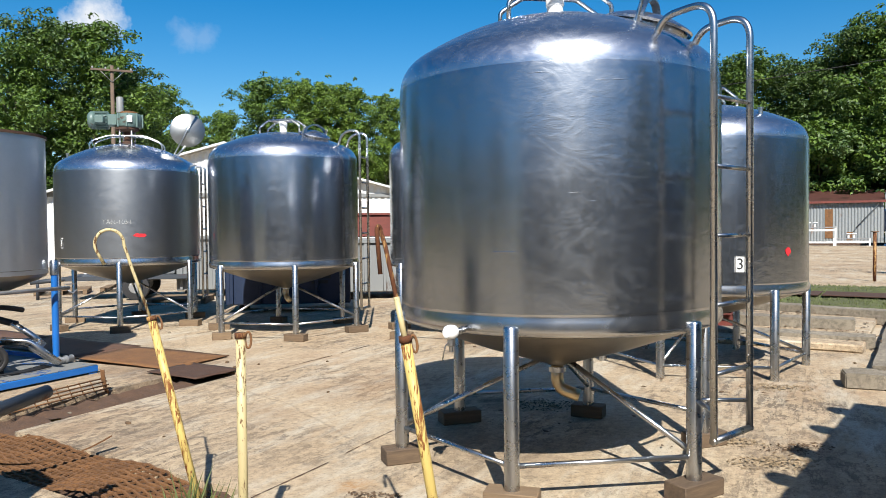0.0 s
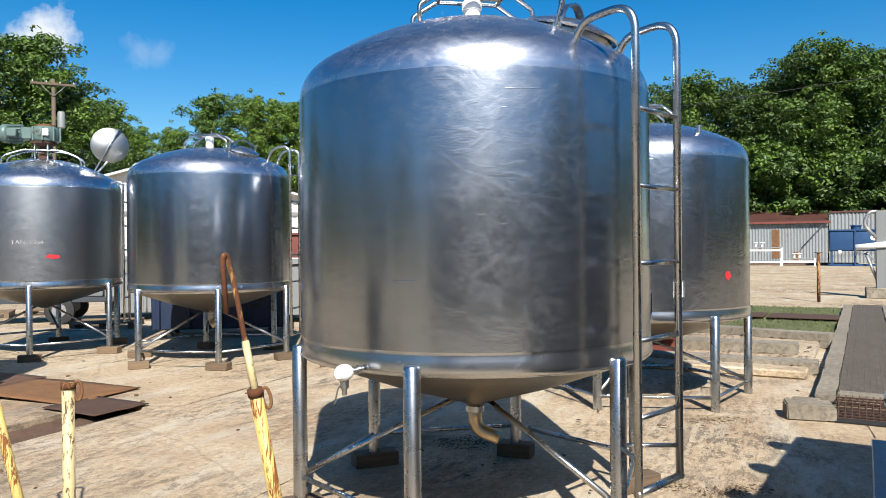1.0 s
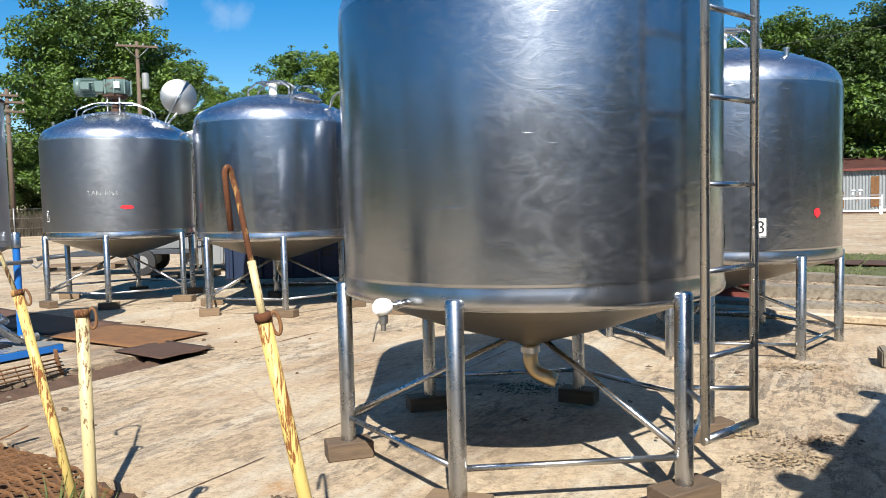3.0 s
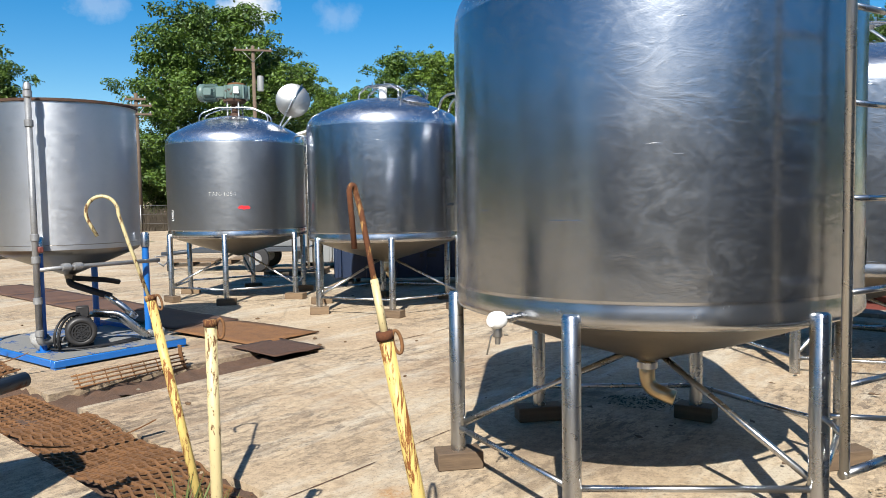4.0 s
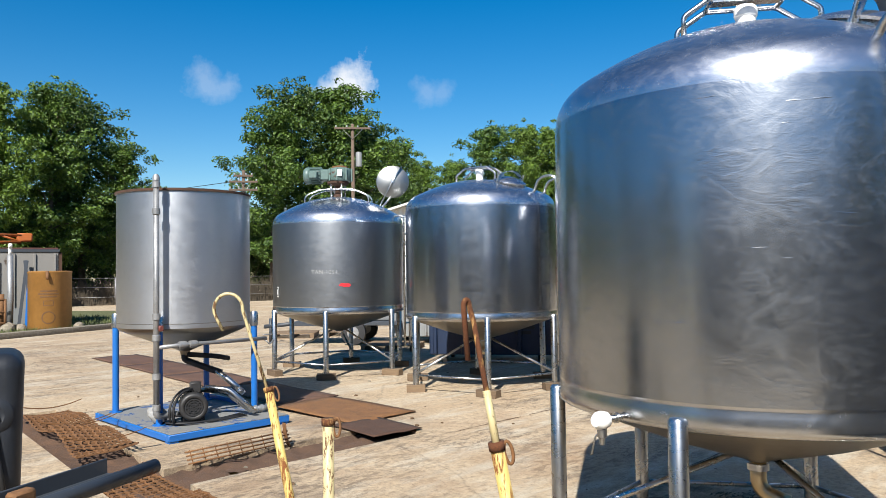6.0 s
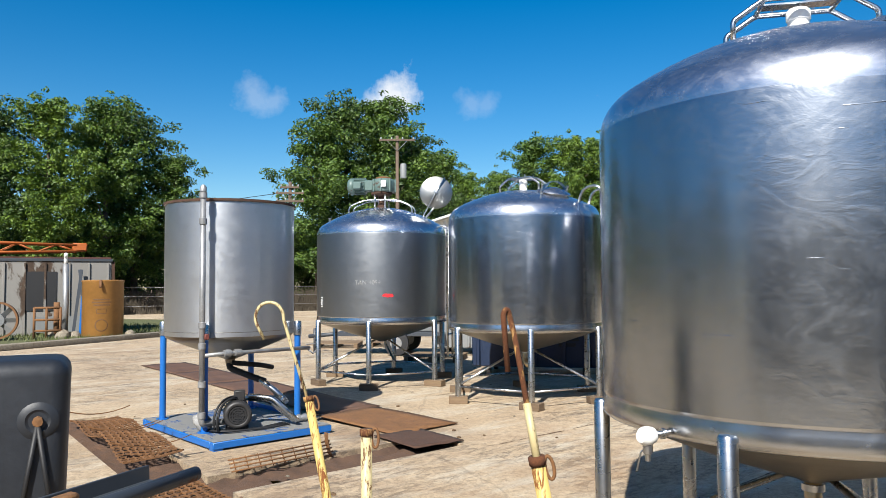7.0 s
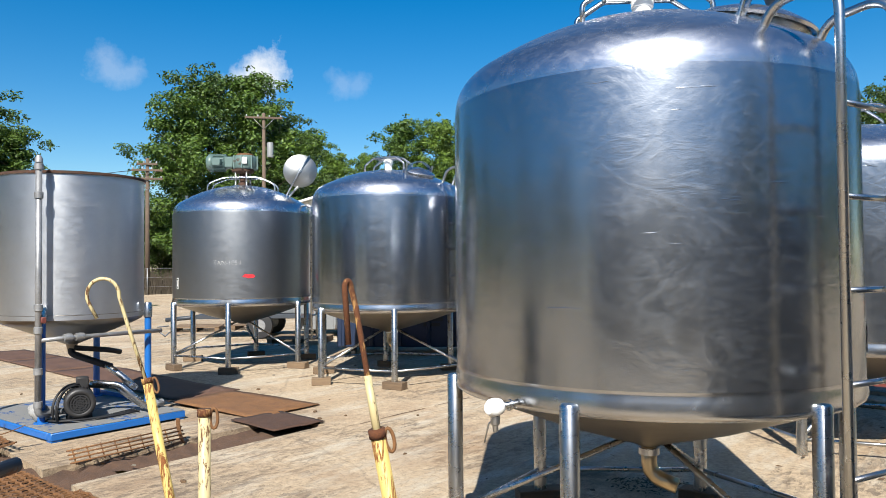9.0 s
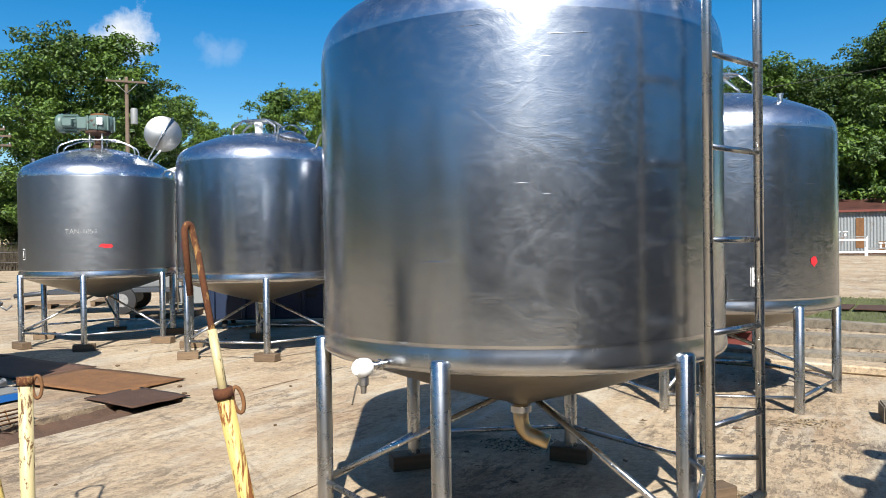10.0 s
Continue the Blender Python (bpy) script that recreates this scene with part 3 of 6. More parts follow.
def ladder(root, R, angle, z_top, apex, z_low=0.32, width=0.30, gap=0.10, r=0.019, brace=None):
    """A side ladder whose rails bend over onto the top head."""
    a = radians(angle)
    n, s = Vector((math.cos(a), math.sin(a), 0)), Vector((-math.sin(a), math.cos(a), 0))
    for sg in (-1, 1):
        o = s * sg * width / 2
        pts = rounded([n * (R * 0.84) + o + Vector((0, 0, z_top + 0.17)), n * (R * 0.86 + 0.05) + o + Vector((0, 0, apex)),
                       n * (R + gap) + o + Vector((0, 0, apex + 0.03)), n * (R + gap) + o + Vector((0, 0, z_low))], 0.17, 8)
        lad = part("ladder_rail", tube(pts, r, 12), STEEL_TUBE, root, "bent stainless ladder rail")
    lo = n * (R + gap) + Vector((0, 0, z_low + r * 0.6))
    part("bottom_bar", tube([lo - s * (width / 2 + r * 0.8), lo + s * (width / 2 + r * 0.8)], r, 12), STEEL_TUBE, root)
    z = z_low + 0.375
    while z < z_top + 0.05:
        part("rung", tube([n * (R + gap) - s * width / 2 + Vector((0, 0, z)), n * (R + gap) + s * width / 2 + Vector((0, 0, z))], 0.013, 8), STEEL_TUBE, root)
        z += 0.376
    if brace is not None:
        for sg in (-1, 1):
            p = n * (R + gap) + s * sg * width / 2 + Vector((0, 0, z_low + 0.17))
            part("ladder_bracket", tube([p, brace], 0.012, 8), STEEL_TUBE, root)
    return lad


def top_frame(root, apex, turn, scale=1.0, drop=0.06):
    """The bent-tube bridge over the centre of the top, with a capped white neck."""
    m = Matrix.Rotation(radians(turn), 4, "Z")
    L, W, H = 0.35 * scale, 0.13 * scale, 0.19 * scale
    for sg in (-1, 1):
        pts = rounded([m @ Vector((-L, sg * W, apex - drop)), m @ Vector((-L, sg * W, apex + H * 0.45)), m @ Vector((-L * 0.55, sg * W, apex + H)),
                       m @ Vector((L * 0.55, sg * W, apex + H)), m @ Vector((L, sg * W, apex + H * 0.45)), m @ Vector((L, sg * W, apex - drop))], 0.022, 4)
        part("bridge_rail", tube(pts, 0.015, 10), STEEL_TUBE, root)
    part("bridge_plate", add_box(bmesh.new(), (L * 1.1, 0.09, 0.012), m @ Matrix.Translation((0, 0, apex + H)), 0.002), STEEL_TUBE, root)
    for x in (-L * 0.55, L * 0.55):
        part("bridge_bar", tube([m @ Vector((x, -W, apex + H)), m @ Vector((x, W, apex + H))], 0.014, 8), STEEL_TUBE, root)
    for x in (-0.3, 0.3):
        for sg in (-1, 1):
            p = m @ Vector((x * L, sg * W, apex + H))
            part("stud", lathe([(0, 0.05), (0.009, 0.05), (0.009, 0), (0, 0)], 8, Matrix.Translation(p)), STEEL_TUBE, root)
    part("neck", lathe([(0.0, apex - 0.02), (0.055, apex - 0.02), (0.055, apex + 0.10), (0.062, apex + 0.105), (0.062, apex + 0.15), (0.05, apex + 0.165), (0, apex + 0.165)], 24), WHITE_PLASTIC, root, "white plastic cap on the centre neck")


def manway(root, R, angle, z_top, apex, rad=0.26, dist=0.60):
    a = radians(angle)
    n, s = Vector((math.cos(a), math.sin(a), 0)), Vector((-math.sin(a), math.cos(a), 0))
    slope = math.atan2(apex - z_top - 0.1, R)
    z = z_top + 0.10 + (apex - z_top - 0.1) * (1 - (dist / R) ** 1.8) + 0.0
    m = Matrix.Translation(n * dist + Vector((0, 0, z))) @ Matrix.Rotation(a, 4, "Z") @ Matrix.Rotation(slope * 0.8, 4, "Y")
    part("manway_collar", lathe([(rad, -0.05), (rad, 0.025), (rad - 0.015, 0.025)], 40, m), STEEL_TUBE, root)
    lid = part("manway_lid", lathe([(rad + 0.025, 0.020), (rad + 0.03, 0.035), (rad + 0.01, 0.05), (rad * 0.7, 0.085), (rad * 0.3, 0.105), (0, 0.11)], 40, m), STEEL_SKYLIT_TOP, root, "polished domed manway lid")
    pts = [m @ Vector((0.0, y, 0.06 + 0.13 * math.cos(y / (rad + 0.03) * math.pi / 2) ** 0.6 if abs(y) < rad + 0.03 else 0.0)) for y in [(-1 + 2 * i / 14) * (rad + 0.03) for i in range(15)]]
    arm = bmesh.new()
    rows = [[arm.verts.new(p + n * 0.025 * sx + Vector((0, 0, 0.006 * sz))) for sx, sz in ((-1, -1), (1, -1), (1, 1), (-1, 1))] for p in pts]
    for p, q in zip(rows, rows[1:]):
        for i in range(4):
            arm.faces.new((p[i], p[(i + 1) % 4], q[(i + 1) % 4], q[i]))
    arm.faces.new(rows[0])
    arm.faces.new(rows[-1])
    bmesh.ops.recalc_face_normals(arm, faces=arm.faces)
    part("clamp_arm", arm, STEEL_TUBE, root, "arched steel clamp bar")
    for sg in (-1, 1):
        part("clamp_stud", lathe([(0.012, -0.04), (0.012, 0.12), (0.018, 0.12), (0.018, 0.15), (0, 0.15)], 10, m @ Matrix.Translation((0, sg * (rad + 0.05), 0))), STEEL_TUBE, root)
    return lid


def small_neck(root, R, angle, dist, z, h=0.08, r=0.02):
    a = radians(angle)
    p = Matrix.Translation((dist * math.cos(a), dist * math.sin(a), z))
    part("vent_neck", lathe([(r, -0.06), (r, h), (r * 1.35, h), (r * 1.35, h + 0.015), (0, h + 0.015)], 14, p), STEEL_TUBE, root)


def label_plate(root, R, angle, z, w, h, text=""):
    pl = part("label_plate", wrap(sheet(w, h), R + 0.001, angle, z), WHITE_PLASTIC, root, "white number sticker")
    part("sticker_face", wrap(sheet(w * 0.78, h * 0.86, 6, 0.004), R + 0.001, angle, z), BLACK_INK, pl) if not text else None
    if text:
        bm = text_bm(text, h * 0.95)
        for v in bm.verts:
            v.co.y -= 0.005
        part("number", wrap(bm, R + 0.001, angle, z), BLACK_INK, pl)
        t = w * 0.06
        for dx, dz, sw, sh in ((-w / 2 + t, 0, t, h), (w / 2 - t, 0, t, h), (0, h / 2 - t, w, t), (0, -h / 2 + t, w, t)):
            b = sheet(sw, sh, 3, 0.004)
            for v in b.verts:
                v.co += Vector((dx, 0, dz))
            part("sticker_edge", wrap(b, R + 0.001, angle, z), BLACK_INK, pl)
    else:
        b = sheet(w * 0.25, h * 0.62, 2, 0.006)
        part("mark", wrap(b, R + 0.001, angle, z), WHITE_PLASTIC, pl)
    return pl


def red_dab(root, R, angle, z, w, h, seed):
    """A dab of spray paint."""
    rnd = random.Random(seed)
    bm = bmesh.new()
    c = bm.verts.new((0, -0.002, 0))
    ring = [bm.verts.new((w / 2 * math.cos(t) * rnd.uniform(0.75, 1.1), -0.002, h / 2 * math.sin(t) * rnd.uniform(0.7, 1.15))) for t in (2 * math.pi * i / 22 for i in range(22))]
    for i in range(22):
        bm.faces.new((c, ring[i], ring[(i + 1) % 22]))
    part("paint_mark", wrap(bm, R + 0.001, angle, z), RED_PAINT, root, "red spray paint mark")


def outlet(root, z, turn):
    a = radians(turn)
    n = Vector((math.cos(a), math.sin(a), 0))
    pts = rounded([Vector((0, 0, z)), Vector((0, 0, z - 0.17)), n * 0.15 + Vector((0, 0, z - 0.215))], 0.12, 8)
    part("outlet_elbow", tube(pts, 0.043, 18), BRASS, root, "tarnished outlet elbow")
    part("outlet_collar", lathe([(0.043, -0.015), (0.057, -0.015), (0.057, 0.02), (0.043, 0.02)], 20, Matrix.Translation((0, 0, z - 0.04))), STEEL_TUBE, root)


# the large tank beside the path
T_MAIN, R_MAIN = (0.79, 5.02), 1.056
big_tank = tank(T_MAIN, R_MAIN, -112.0, 0.962, 2.455, 2.95, "large polished stainless steel tank with ladder, on timber blocks")
leg_b = Vector((1.074 * math.cos(radians(-52.0)), 1.074 * math.sin(radians(-52.0)), 0.56))
ladder(big_tank, R_MAIN, -48.0, 2.43, 2.73, 0.37, 0.41, 0.20, 0.020, leg_b)
top_frame(big_tank, 2.94, 8)
manway(big_tank, R_MAIN, -25, 2.455, 2.94)
label_plate(big_tank, R_MAIN, -16.0, 1.24, 0.085, 0.15)
outlet(big_tank, 0.62, -15)


def sample_valve(root, R, angle, z):
    a = radians(angle)
    m = Matrix.Translation((R * math.cos(a), R * math.sin(a), z)) @ Matrix.Rotation(a, 4, "Z") @ Matrix.Rotation(radians(90), 4, "Y")
    v = part("sample_valve", lathe([(0.0, -0.02), (0.014, -0.02), (0.014, 0.03), (0.024, 0.03), (0.024, 0.045), (0.014, 0.045), (0.014, 0.08), (0.022, 0.08), (0.022, 0.10), (0.0, 0.10)], 14, m), STEEL_TUBE, root, "stainless sample valve")
    part("white_cover", lathe([(0.0, 0.085), (0.022, 0.09), (0.036, 0.102), (0.042, 0.13), (0.040, 0.155), (0.026, 0.175), (0, 0.18)], 20, m), WHITE_PLASTIC, v, "white plastic cover")
    q = m @ Vector((0, 0, 0.13))
    part("spout", lathe([(0.015, 0.0), (0.022, -0.03), (0.022, -0.075), (0.014, -0.08), (0.012, -0.11), (0, -0.11)], 14, Matrix.Translation(q)), STEEL_TUBE, v)
    part("wire", tube(rounded([q + Vector((0, 0, -0.06)), q + Vector((-0.03, 0.01, -0.07)), q + Vector((-0.05, 0.0, -0.16))], 0.03), 0.004, 6), STEEL_TUBE, v)


sample_valve(big_tank, R_MAIN, -128.0, 0.972)

# its neighbour with the same bridge and ladder
T_TWO, R_TWO = (-2.43, 11.34), 1.115
tank_two = tank(T_TWO, R_TWO, -71.4, 1.01, 2.58, 3.03, "stainless steel tank with ladder, swirl-polished, on timber blocks", skin=STEEL_DARK)
ladder(tank_two, R_TWO, -12.0, 2.58, 2.98, 0.36, 0.36, 0.16, 0.019)
top_frame(tank_two, 3.03, -16, 0.95)
manway(tank_two, R_TWO, -30, 2.58, 3.03, 0.21)
small_neck(tank_two, R_TWO, 178, 0.80, 2.86)
outlet(tank_two, 0.70, -60)

# the tank with the stirring motor
T_ONE, R_ONE = (-5.25, 12.36), 1.118
mixer_tank = tank(T_ONE, R_ONE, -75.1, 1.035, 2.50, 3.0, "grey stainless mixing tank with motor on top and open lid", skin=STEEL_MATTE)
label_plate(mixer_tank, R_ONE, -127.0, 1.38, 0.075, 0.16)
red_dab(mixer_tank, R_ONE, -59.2, 1.49, 0.20, 0.065, 4)
chalk = text_bm("TAN-1054", 0.098, 0.0, -0.0028)
part("chalk_writing", wrap(chalk, R_ONE + 0.004, -76.1, 1.695), CHALK, mixer_tank, "chalked tank number")
ladder(mixer_tank, R_ONE, 5.0, 2.50, 2.62, 0.45, 0.30, 0.10, 0.017)
small_neck(mixer_tank, R_ONE, -152, 0.90, 2.72)


def mixer_top(root, apex, turn):
    m = Matrix.Rotation(radians(turn), 4, "Z")
    for sg in (-1, 1):
        pts = rounded([m @ Vector((-0.56, sg * 0.14, apex - 0.16)), m @ Vector((-0.55, sg * 0.14, apex + 0.03)), m @ Vector((-0.28, sg * 0.12, apex + 0.13)),
                       m @ Vector((0.28, sg * 0.12, apex + 0.13)), m @ Vector((0.56, sg * 0.14, apex + 0.01)), m @ Vector((0.57, sg * 0.14, apex - 0.16))], 0.08, 5)
        part("bridge_rail", tube(pts, 0.013, 10), STEEL_TUBE, root)
    for x in (-0.09, 0.09):
        for sg in (-1, 1):
            p = m @ Vector((x, sg * 0.13, 0))
            part("motor_post", tube([p + Vector((0, 0, apex - 0.02)), p + Vector((0, 0, apex + 0.24))], 0.016, 8), STEEL_TUBE, root)
    part("shaft_housing", lathe([(0.09, apex - 0.03), (0.09, apex + 0.03), (0.05, apex + 0.06), (0.05, apex + 0.20), (0.16, apex + 0.215), (0.185, apex + 0.235), (0.185, apex + 0.27), (0, apex + 0.27)], 24), RUST_DARK, root)
    # gearbox and motor, drawn at the size of a small unit and enlarged over the flange
    m = m @ Matrix.Translation((-0.06, 0, apex + 0.27)) @ Matrix.Diagonal((1.18, 1.2, 1.18, 1)) @ Matrix.Translation((0, 0, -apex - 0.29))
    g = bmesh.new()
    add_lathe(g, [(0.0, apex + 0.29), (0.15, apex + 0.29), (0.17, apex + 0.31), (0.17, apex + 0.44), (0.15, apex + 0.48), (0.08, apex + 0.50), (0.0, apex + 0.50)], 24, m @ Matrix.Translation((0.08, 0, 0)))
    gear = part("gearbox", g, MOTOR_GREEN, root, "weathered green gearbox")
    for i in range(8):
        a = radians(45 * i)
        part("gearbox_rib", add_box(bmesh.new(), (0.025, 0.025, 0.19), m @ Matrix.Translation((0.08 + 0.175 * math.cos(a), 0.175 * math.sin(a), apex + 0.385)), 0.005), MOTOR_GREEN, gear)
    part("coupling", add_box(bmesh.new(), (0.14, 0.18, 0.16), m @ Matrix.Translation((-0.13, 0, apex + 0.39)), 0.02), MOTOR_GREEN, gear)
    part("rusty_cap", lathe([(0.12, apex + 0.485), (0.12, apex + 0.51), (0.06, apex + 0.525), (0, apex + 0.525)], 18, m @ Matrix.Translation((0.08, 0, 0))), RUST, gear)
    mt = m @ Matrix.Translation((-0.19, 0, apex + 0.39)) @ Matrix.Rotation(radians(-90), 4, "Y")
    b = bmesh.new()
    add_lathe(b, [(0, 0), (0.115, 0), (0.115, 0.16), (0.125, 0.16), (0.125, 0.23), (0.10, 0.26), (0, 0.27)], 24, mt)
    motor = part("motor", b, MOTOR_GREEN, root, "dark green electric motor")
    for i in range(16):
        a = 2 * math.pi * i / 16
        part("cooling_fin", add_box(bmesh.new(), (0.016, 0.006, 0.15), mt @ Matrix.Rotation(a, 4, "Z") @ Matrix.Translation((0.12, 0, 0.08))), MOTOR_GREEN, motor)
    part("junction_box", add_box(bmesh.new(), (0.12, 0.10, 0.10), m @ Matrix.Translation((-0.28, -0.145, apex + 0.38)), 0.012), MOTOR_GREEN, motor)
    part("warning_plate", add_box(bmesh.new(), (0.07, 0.004, 0.09), m @ Matrix.Translation((0.12, -0.19, apex + 0.40)), 0.0), WHITE_PLASTIC, gear)
    return gear


mixer_top(mixer_tank, 3.0, 12)
# the manway lid stands open on its edge
lid_m = pose(0.90, 0.30, 3.26, 86, 0, 22) @ Matrix.Rotation(radians(0), 4, "Z")
lid = part("open_lid", lathe([(0.27, -0.03), (0.285, -0.015), (0.285, 0.0), (0.26, 0.012), (0.10, 0.045), (0, 0.055)], 40, lid_m), STEEL_LID, mixer_tank, "round polished lid tipped up on its hinge")
part("lid_bar", tube([lid_m @ Vector((0.16, 0.26, 0.04)), lid_m @ Vector((0, 0, 0.075)), lid_m @ Vector((-0.22, -0.42, 0.05)), Vector((0.78, 0.18, 2.78))], 0.012, 8), STEEL_TUBE, lid)
part("lid_hub", lathe([(0.03, 0.05), (0.03, 0.08), (0, 0.08)], 12, lid_m), STEEL_TUBE, lid)
part("hinge", tube([Vector((0.72, 0.16, 2.77)), Vector((0.86, 0.27, 2.98)), Vector((0.88, 0.29, 3.05))], 0.018, 8), STEEL_TUBE, mixer_tank)
part("manway_collar", lathe([(0.25, -0.04), (0.25, 0.03), (0.23, 0.03)], 36, pose(0.60, 0.05, 2.80, 0, 20, 5)), STEEL_TUBE, mixer_tank)

# the tank with the number
T_FOUR, R_FOUR = (2.92, 8.34), 1.085
tank_four = tank(T_FOUR, R_FOUR, -70.5, 0.86, 2.43, 2.88, "stainless steel tank with a red paint mark, standing on slab", block_z=0.0, skin=STEEL_DARK)
label_plate(tank_four, R_FOUR, -90.0, 1.165, 0.105, 0.165, "3")
red_dab(tank_four, R_FOUR, -60.5, 1.285, 0.09, 0.09, 9)
small_neck(tank_four, R_FOUR, -68, 0.86, 2.62, 0.11, 0.022)
manway(tank_four, R_FOUR, -150, 2.43, 2.88)
top_frame(tank_four, 2.88, 10)

# one more behind the large tank
T_FIVE, R_FIVE = (0.30, 11.0), 1.09
tank_five = tank(T_FIVE, R_FIVE, -145.0, 1.02, 2.60, 3.05, "stainless steel tank standing behind the large tank", diagonals=True)
top_frame(tank_five, 3.05, 5)

# ---- open tank on the blue skid ----
SKID = uvpose(4.10, 7.02)       # its corner; local x runs along the slabs, y across


def skid_tank():
    o = Matrix.Identity(4)
    root = thing("pump_skid", SKID, "open stainless mixing tank on blue steel skid with pump", "mixing tank")
    LX, LY = 1.40, 1.88
    fr = bmesh.new()
    for y in (0.04, LY - 0.04):
        add_box(fr, (LX, 0.08, 0.07), pose(LX / 2, y, 0.055), 0.006)
    for x in (0.04, LX - 0.04):
        add_box(fr, (0.08, LY - 0.16, 0.07), pose(x, LY / 2, 0.055), 0.006)
    for y in (0.47, 1.0, 1.49):
        add_box(fr, (LX - 0.16, 0.06, 0.05), pose(LX / 2, y, 0.055), 0.005)
    part("skid_frame", fr, BLUE, root, "blue painted channel frame")
    part("deck_plate", add_box(bmesh.new(), (LX - 0.02, LY - 0.02, 0.010), pose(LX / 2, LY / 2, 0.096), 0.002), DECK, root, "grimy deck plate")
    part("lip", add_box(bmesh.new(), (0.02, 0.95, 0.05), pose(LX - 0.02, LY - 0.5, 0.125), 0.003), BLUE, root)
    for x, y in ((0.0, 0.06), (LX, 0.06), (0.0, LY - 0.06), (LX, LY - 0.06)):
        part("skid_foot", add_box(bmesh.new(), (0.10, 0.10, 0.02), pose(min(max(x, 0.06), LX - 0.06), y, 0.010), 0.003), BLUE, root)
    cx, cy, R = 0.71, 1.09, 0.732
    zb, zt = 1.10, 2.60
    c = Matrix.Translation((cx, cy, 0))
    part("shell", lathe([(R, zb), (R, zt - 0.02), (R + 0.014, zt - 0.015), (R + 0.014, zt + 0.005), (R - 0.012, zt + 0.005), (R - 0.012, zb)], 96, c), STEEL_BLUE, root, "brushed open-topped steel shell")
    part("bottom_cone", lathe([(R, zb + 0.01), (R - 0.02, zb - 0.03), (R - 0.10, zb - 0.07), (0.06, zb - 0.30), (0.045, zb - 0.36), (0, zb - 0.36)], 72, c), STEEL_DULL_SHADED, root)
    part("rim_band", lathe([(R + 0.015, zt - 0.022), (R + 0.017, zt - 0.02), (R + 0.017, zt + 0.007), (R - 0.014, zt + 0.007)], 96, c), RUST_DARK, root, "dark rusted rim")
    part("weld_seam", lathe([(R - 0.003, zb + 0.045), (R + 0.004, zb + 0.05), (R - 0.003, zb + 0.055)], 96, c), STEEL_DULL_SHADED, root)
    for sx, sy in ((-1, -1), (1, -1), (1, 1), (-1, 1)):
        x, y = cx + sx * 0.565, cy + sy * 0.565
        leg = part("leg", lathe([(0, 0.10), (0.07, 0.10), (0.07, 0.112), (0.036, 0.112), (0.036, 1.12), (0, 1.12)], 18, Matrix.Translation((x, y, 0))), BLUE, root, "blue painted tube leg")
        part("socket", lathe([(0.036, 1.08), (0.046, 1.08), (0.046, 1.22), (0.036, 1.24), (0, 1.24)], 18, Matrix.Translation((x, y, 0))), STEEL_TUBE, leg)
    # standing pipe with its fittings
    px, py = cx - 0.63, cy - 0.64
    pipe = part("riser_pipe", tube([(px, py, 0.28), (px, py, zt + 0.08)], 0.030, 16), GALV, root, "galvanised riser pipe")
    for z in (0.30, 0.62, 1.02, 1.24, 2.34, 2.62):
        part("pipe_collar", lathe([(0.031, z - 0.035), (0.041, z - 0.03), (0.041, z + 0.03), (0.031, z + 0.035)], 16, Matrix.Translation((px, py, 0))), GALV, pipe)
    part("pipe_cap", lathe([(0.036, zt + 0.06), (0.036, zt + 0.10), (0.02, zt + 0.13), (0, zt + 0.135)], 16, Matrix.Translation((px, py, 0))), GALV, pipe)
    part("red_tap", box((0.05, 0.03, 0.06), (px + 0.03, py - 0.045, 1.12), 0, 0.008), RED_STEEL, pipe)
    part("return_pipe", tube(rounded([(px, py, 0.92), (px + 0.30, py - 0.01, 0.93), (px + 1.30, py - 0.02, 0.93)], 0.02), 0.022, 12), GALV, root, "horizontal galvanised pipe")
    for x in (0.28, 0.40):
        part("pipe_fitting", lathe([(0.024, -0.045), (0.038, -0.04), (0.042, 0.0), (0.038, 0.04), (0.024, 0.045)], 14, Matrix.Translation((px + x, py - 0.01, 0.93)) @ Matrix.Rotation(radians(90), 4, "Y")), GALV, root)
    part("valve_handle", box((0.16, 0.02, 0.012), (px + 1.32, py - 0.02, 0.97), 12, 0.003), GALV, root)
    part("chain_end", tube([(px + 1.28, py - 0.02, 0.91), (px + 1.34, py - 0.03, 0.86), (px + 1.40, py - 0.02, 0.90)], 0.010, 8), GALV, root)
    part("lower_elbow", tube(rounded([(px, py, 0.32), (px, py, 0.20), (px + 0.14, py + 0.06, 0.20), (px + 0.34, py + 0.0, 0.20)], 0.07), 0.034, 14), GALV, root, "galvanised elbow at the skid")
    # hose and outlet below the cone
    part("outlet_hose", tube(rounded([(cx, cy, zb - 0.30), (cx - 0.02, cy - 0.02, zb - 0.40), (cx + 0.16, cy - 0.24, zb - 0.50), (cx + 0.26, cy - 0.36, zb - 0.55)], 0.08), 0.037, 14), BLACK_RUBBER, root, "black rubber hose under the cone")
    part("outlet_tail", tube(rounded([(cx + 0.22, cy - 0.32, zb - 0.53), (cx + 0.34, cy - 0.45, zb - 0.66), (cx + 0.42, cy - 0.52, zb - 0.76)], 0.05), 0.034, 14), STEEL_TUBE, root, "steel hose tail")
    part("outlet_flange", lathe([(0.034, -0.02), (0.05, -0.02), (0.05, 0.02), (0.034, 0.02)], 16, Matrix.Translation((cx + 0.42, cy - 0.52, zb - 0.76)) @ Matrix.Rotation(radians(35), 4, "X") @ Matrix.Rotation(radians(30), 4, "Y")), STEEL_TUBE, root)
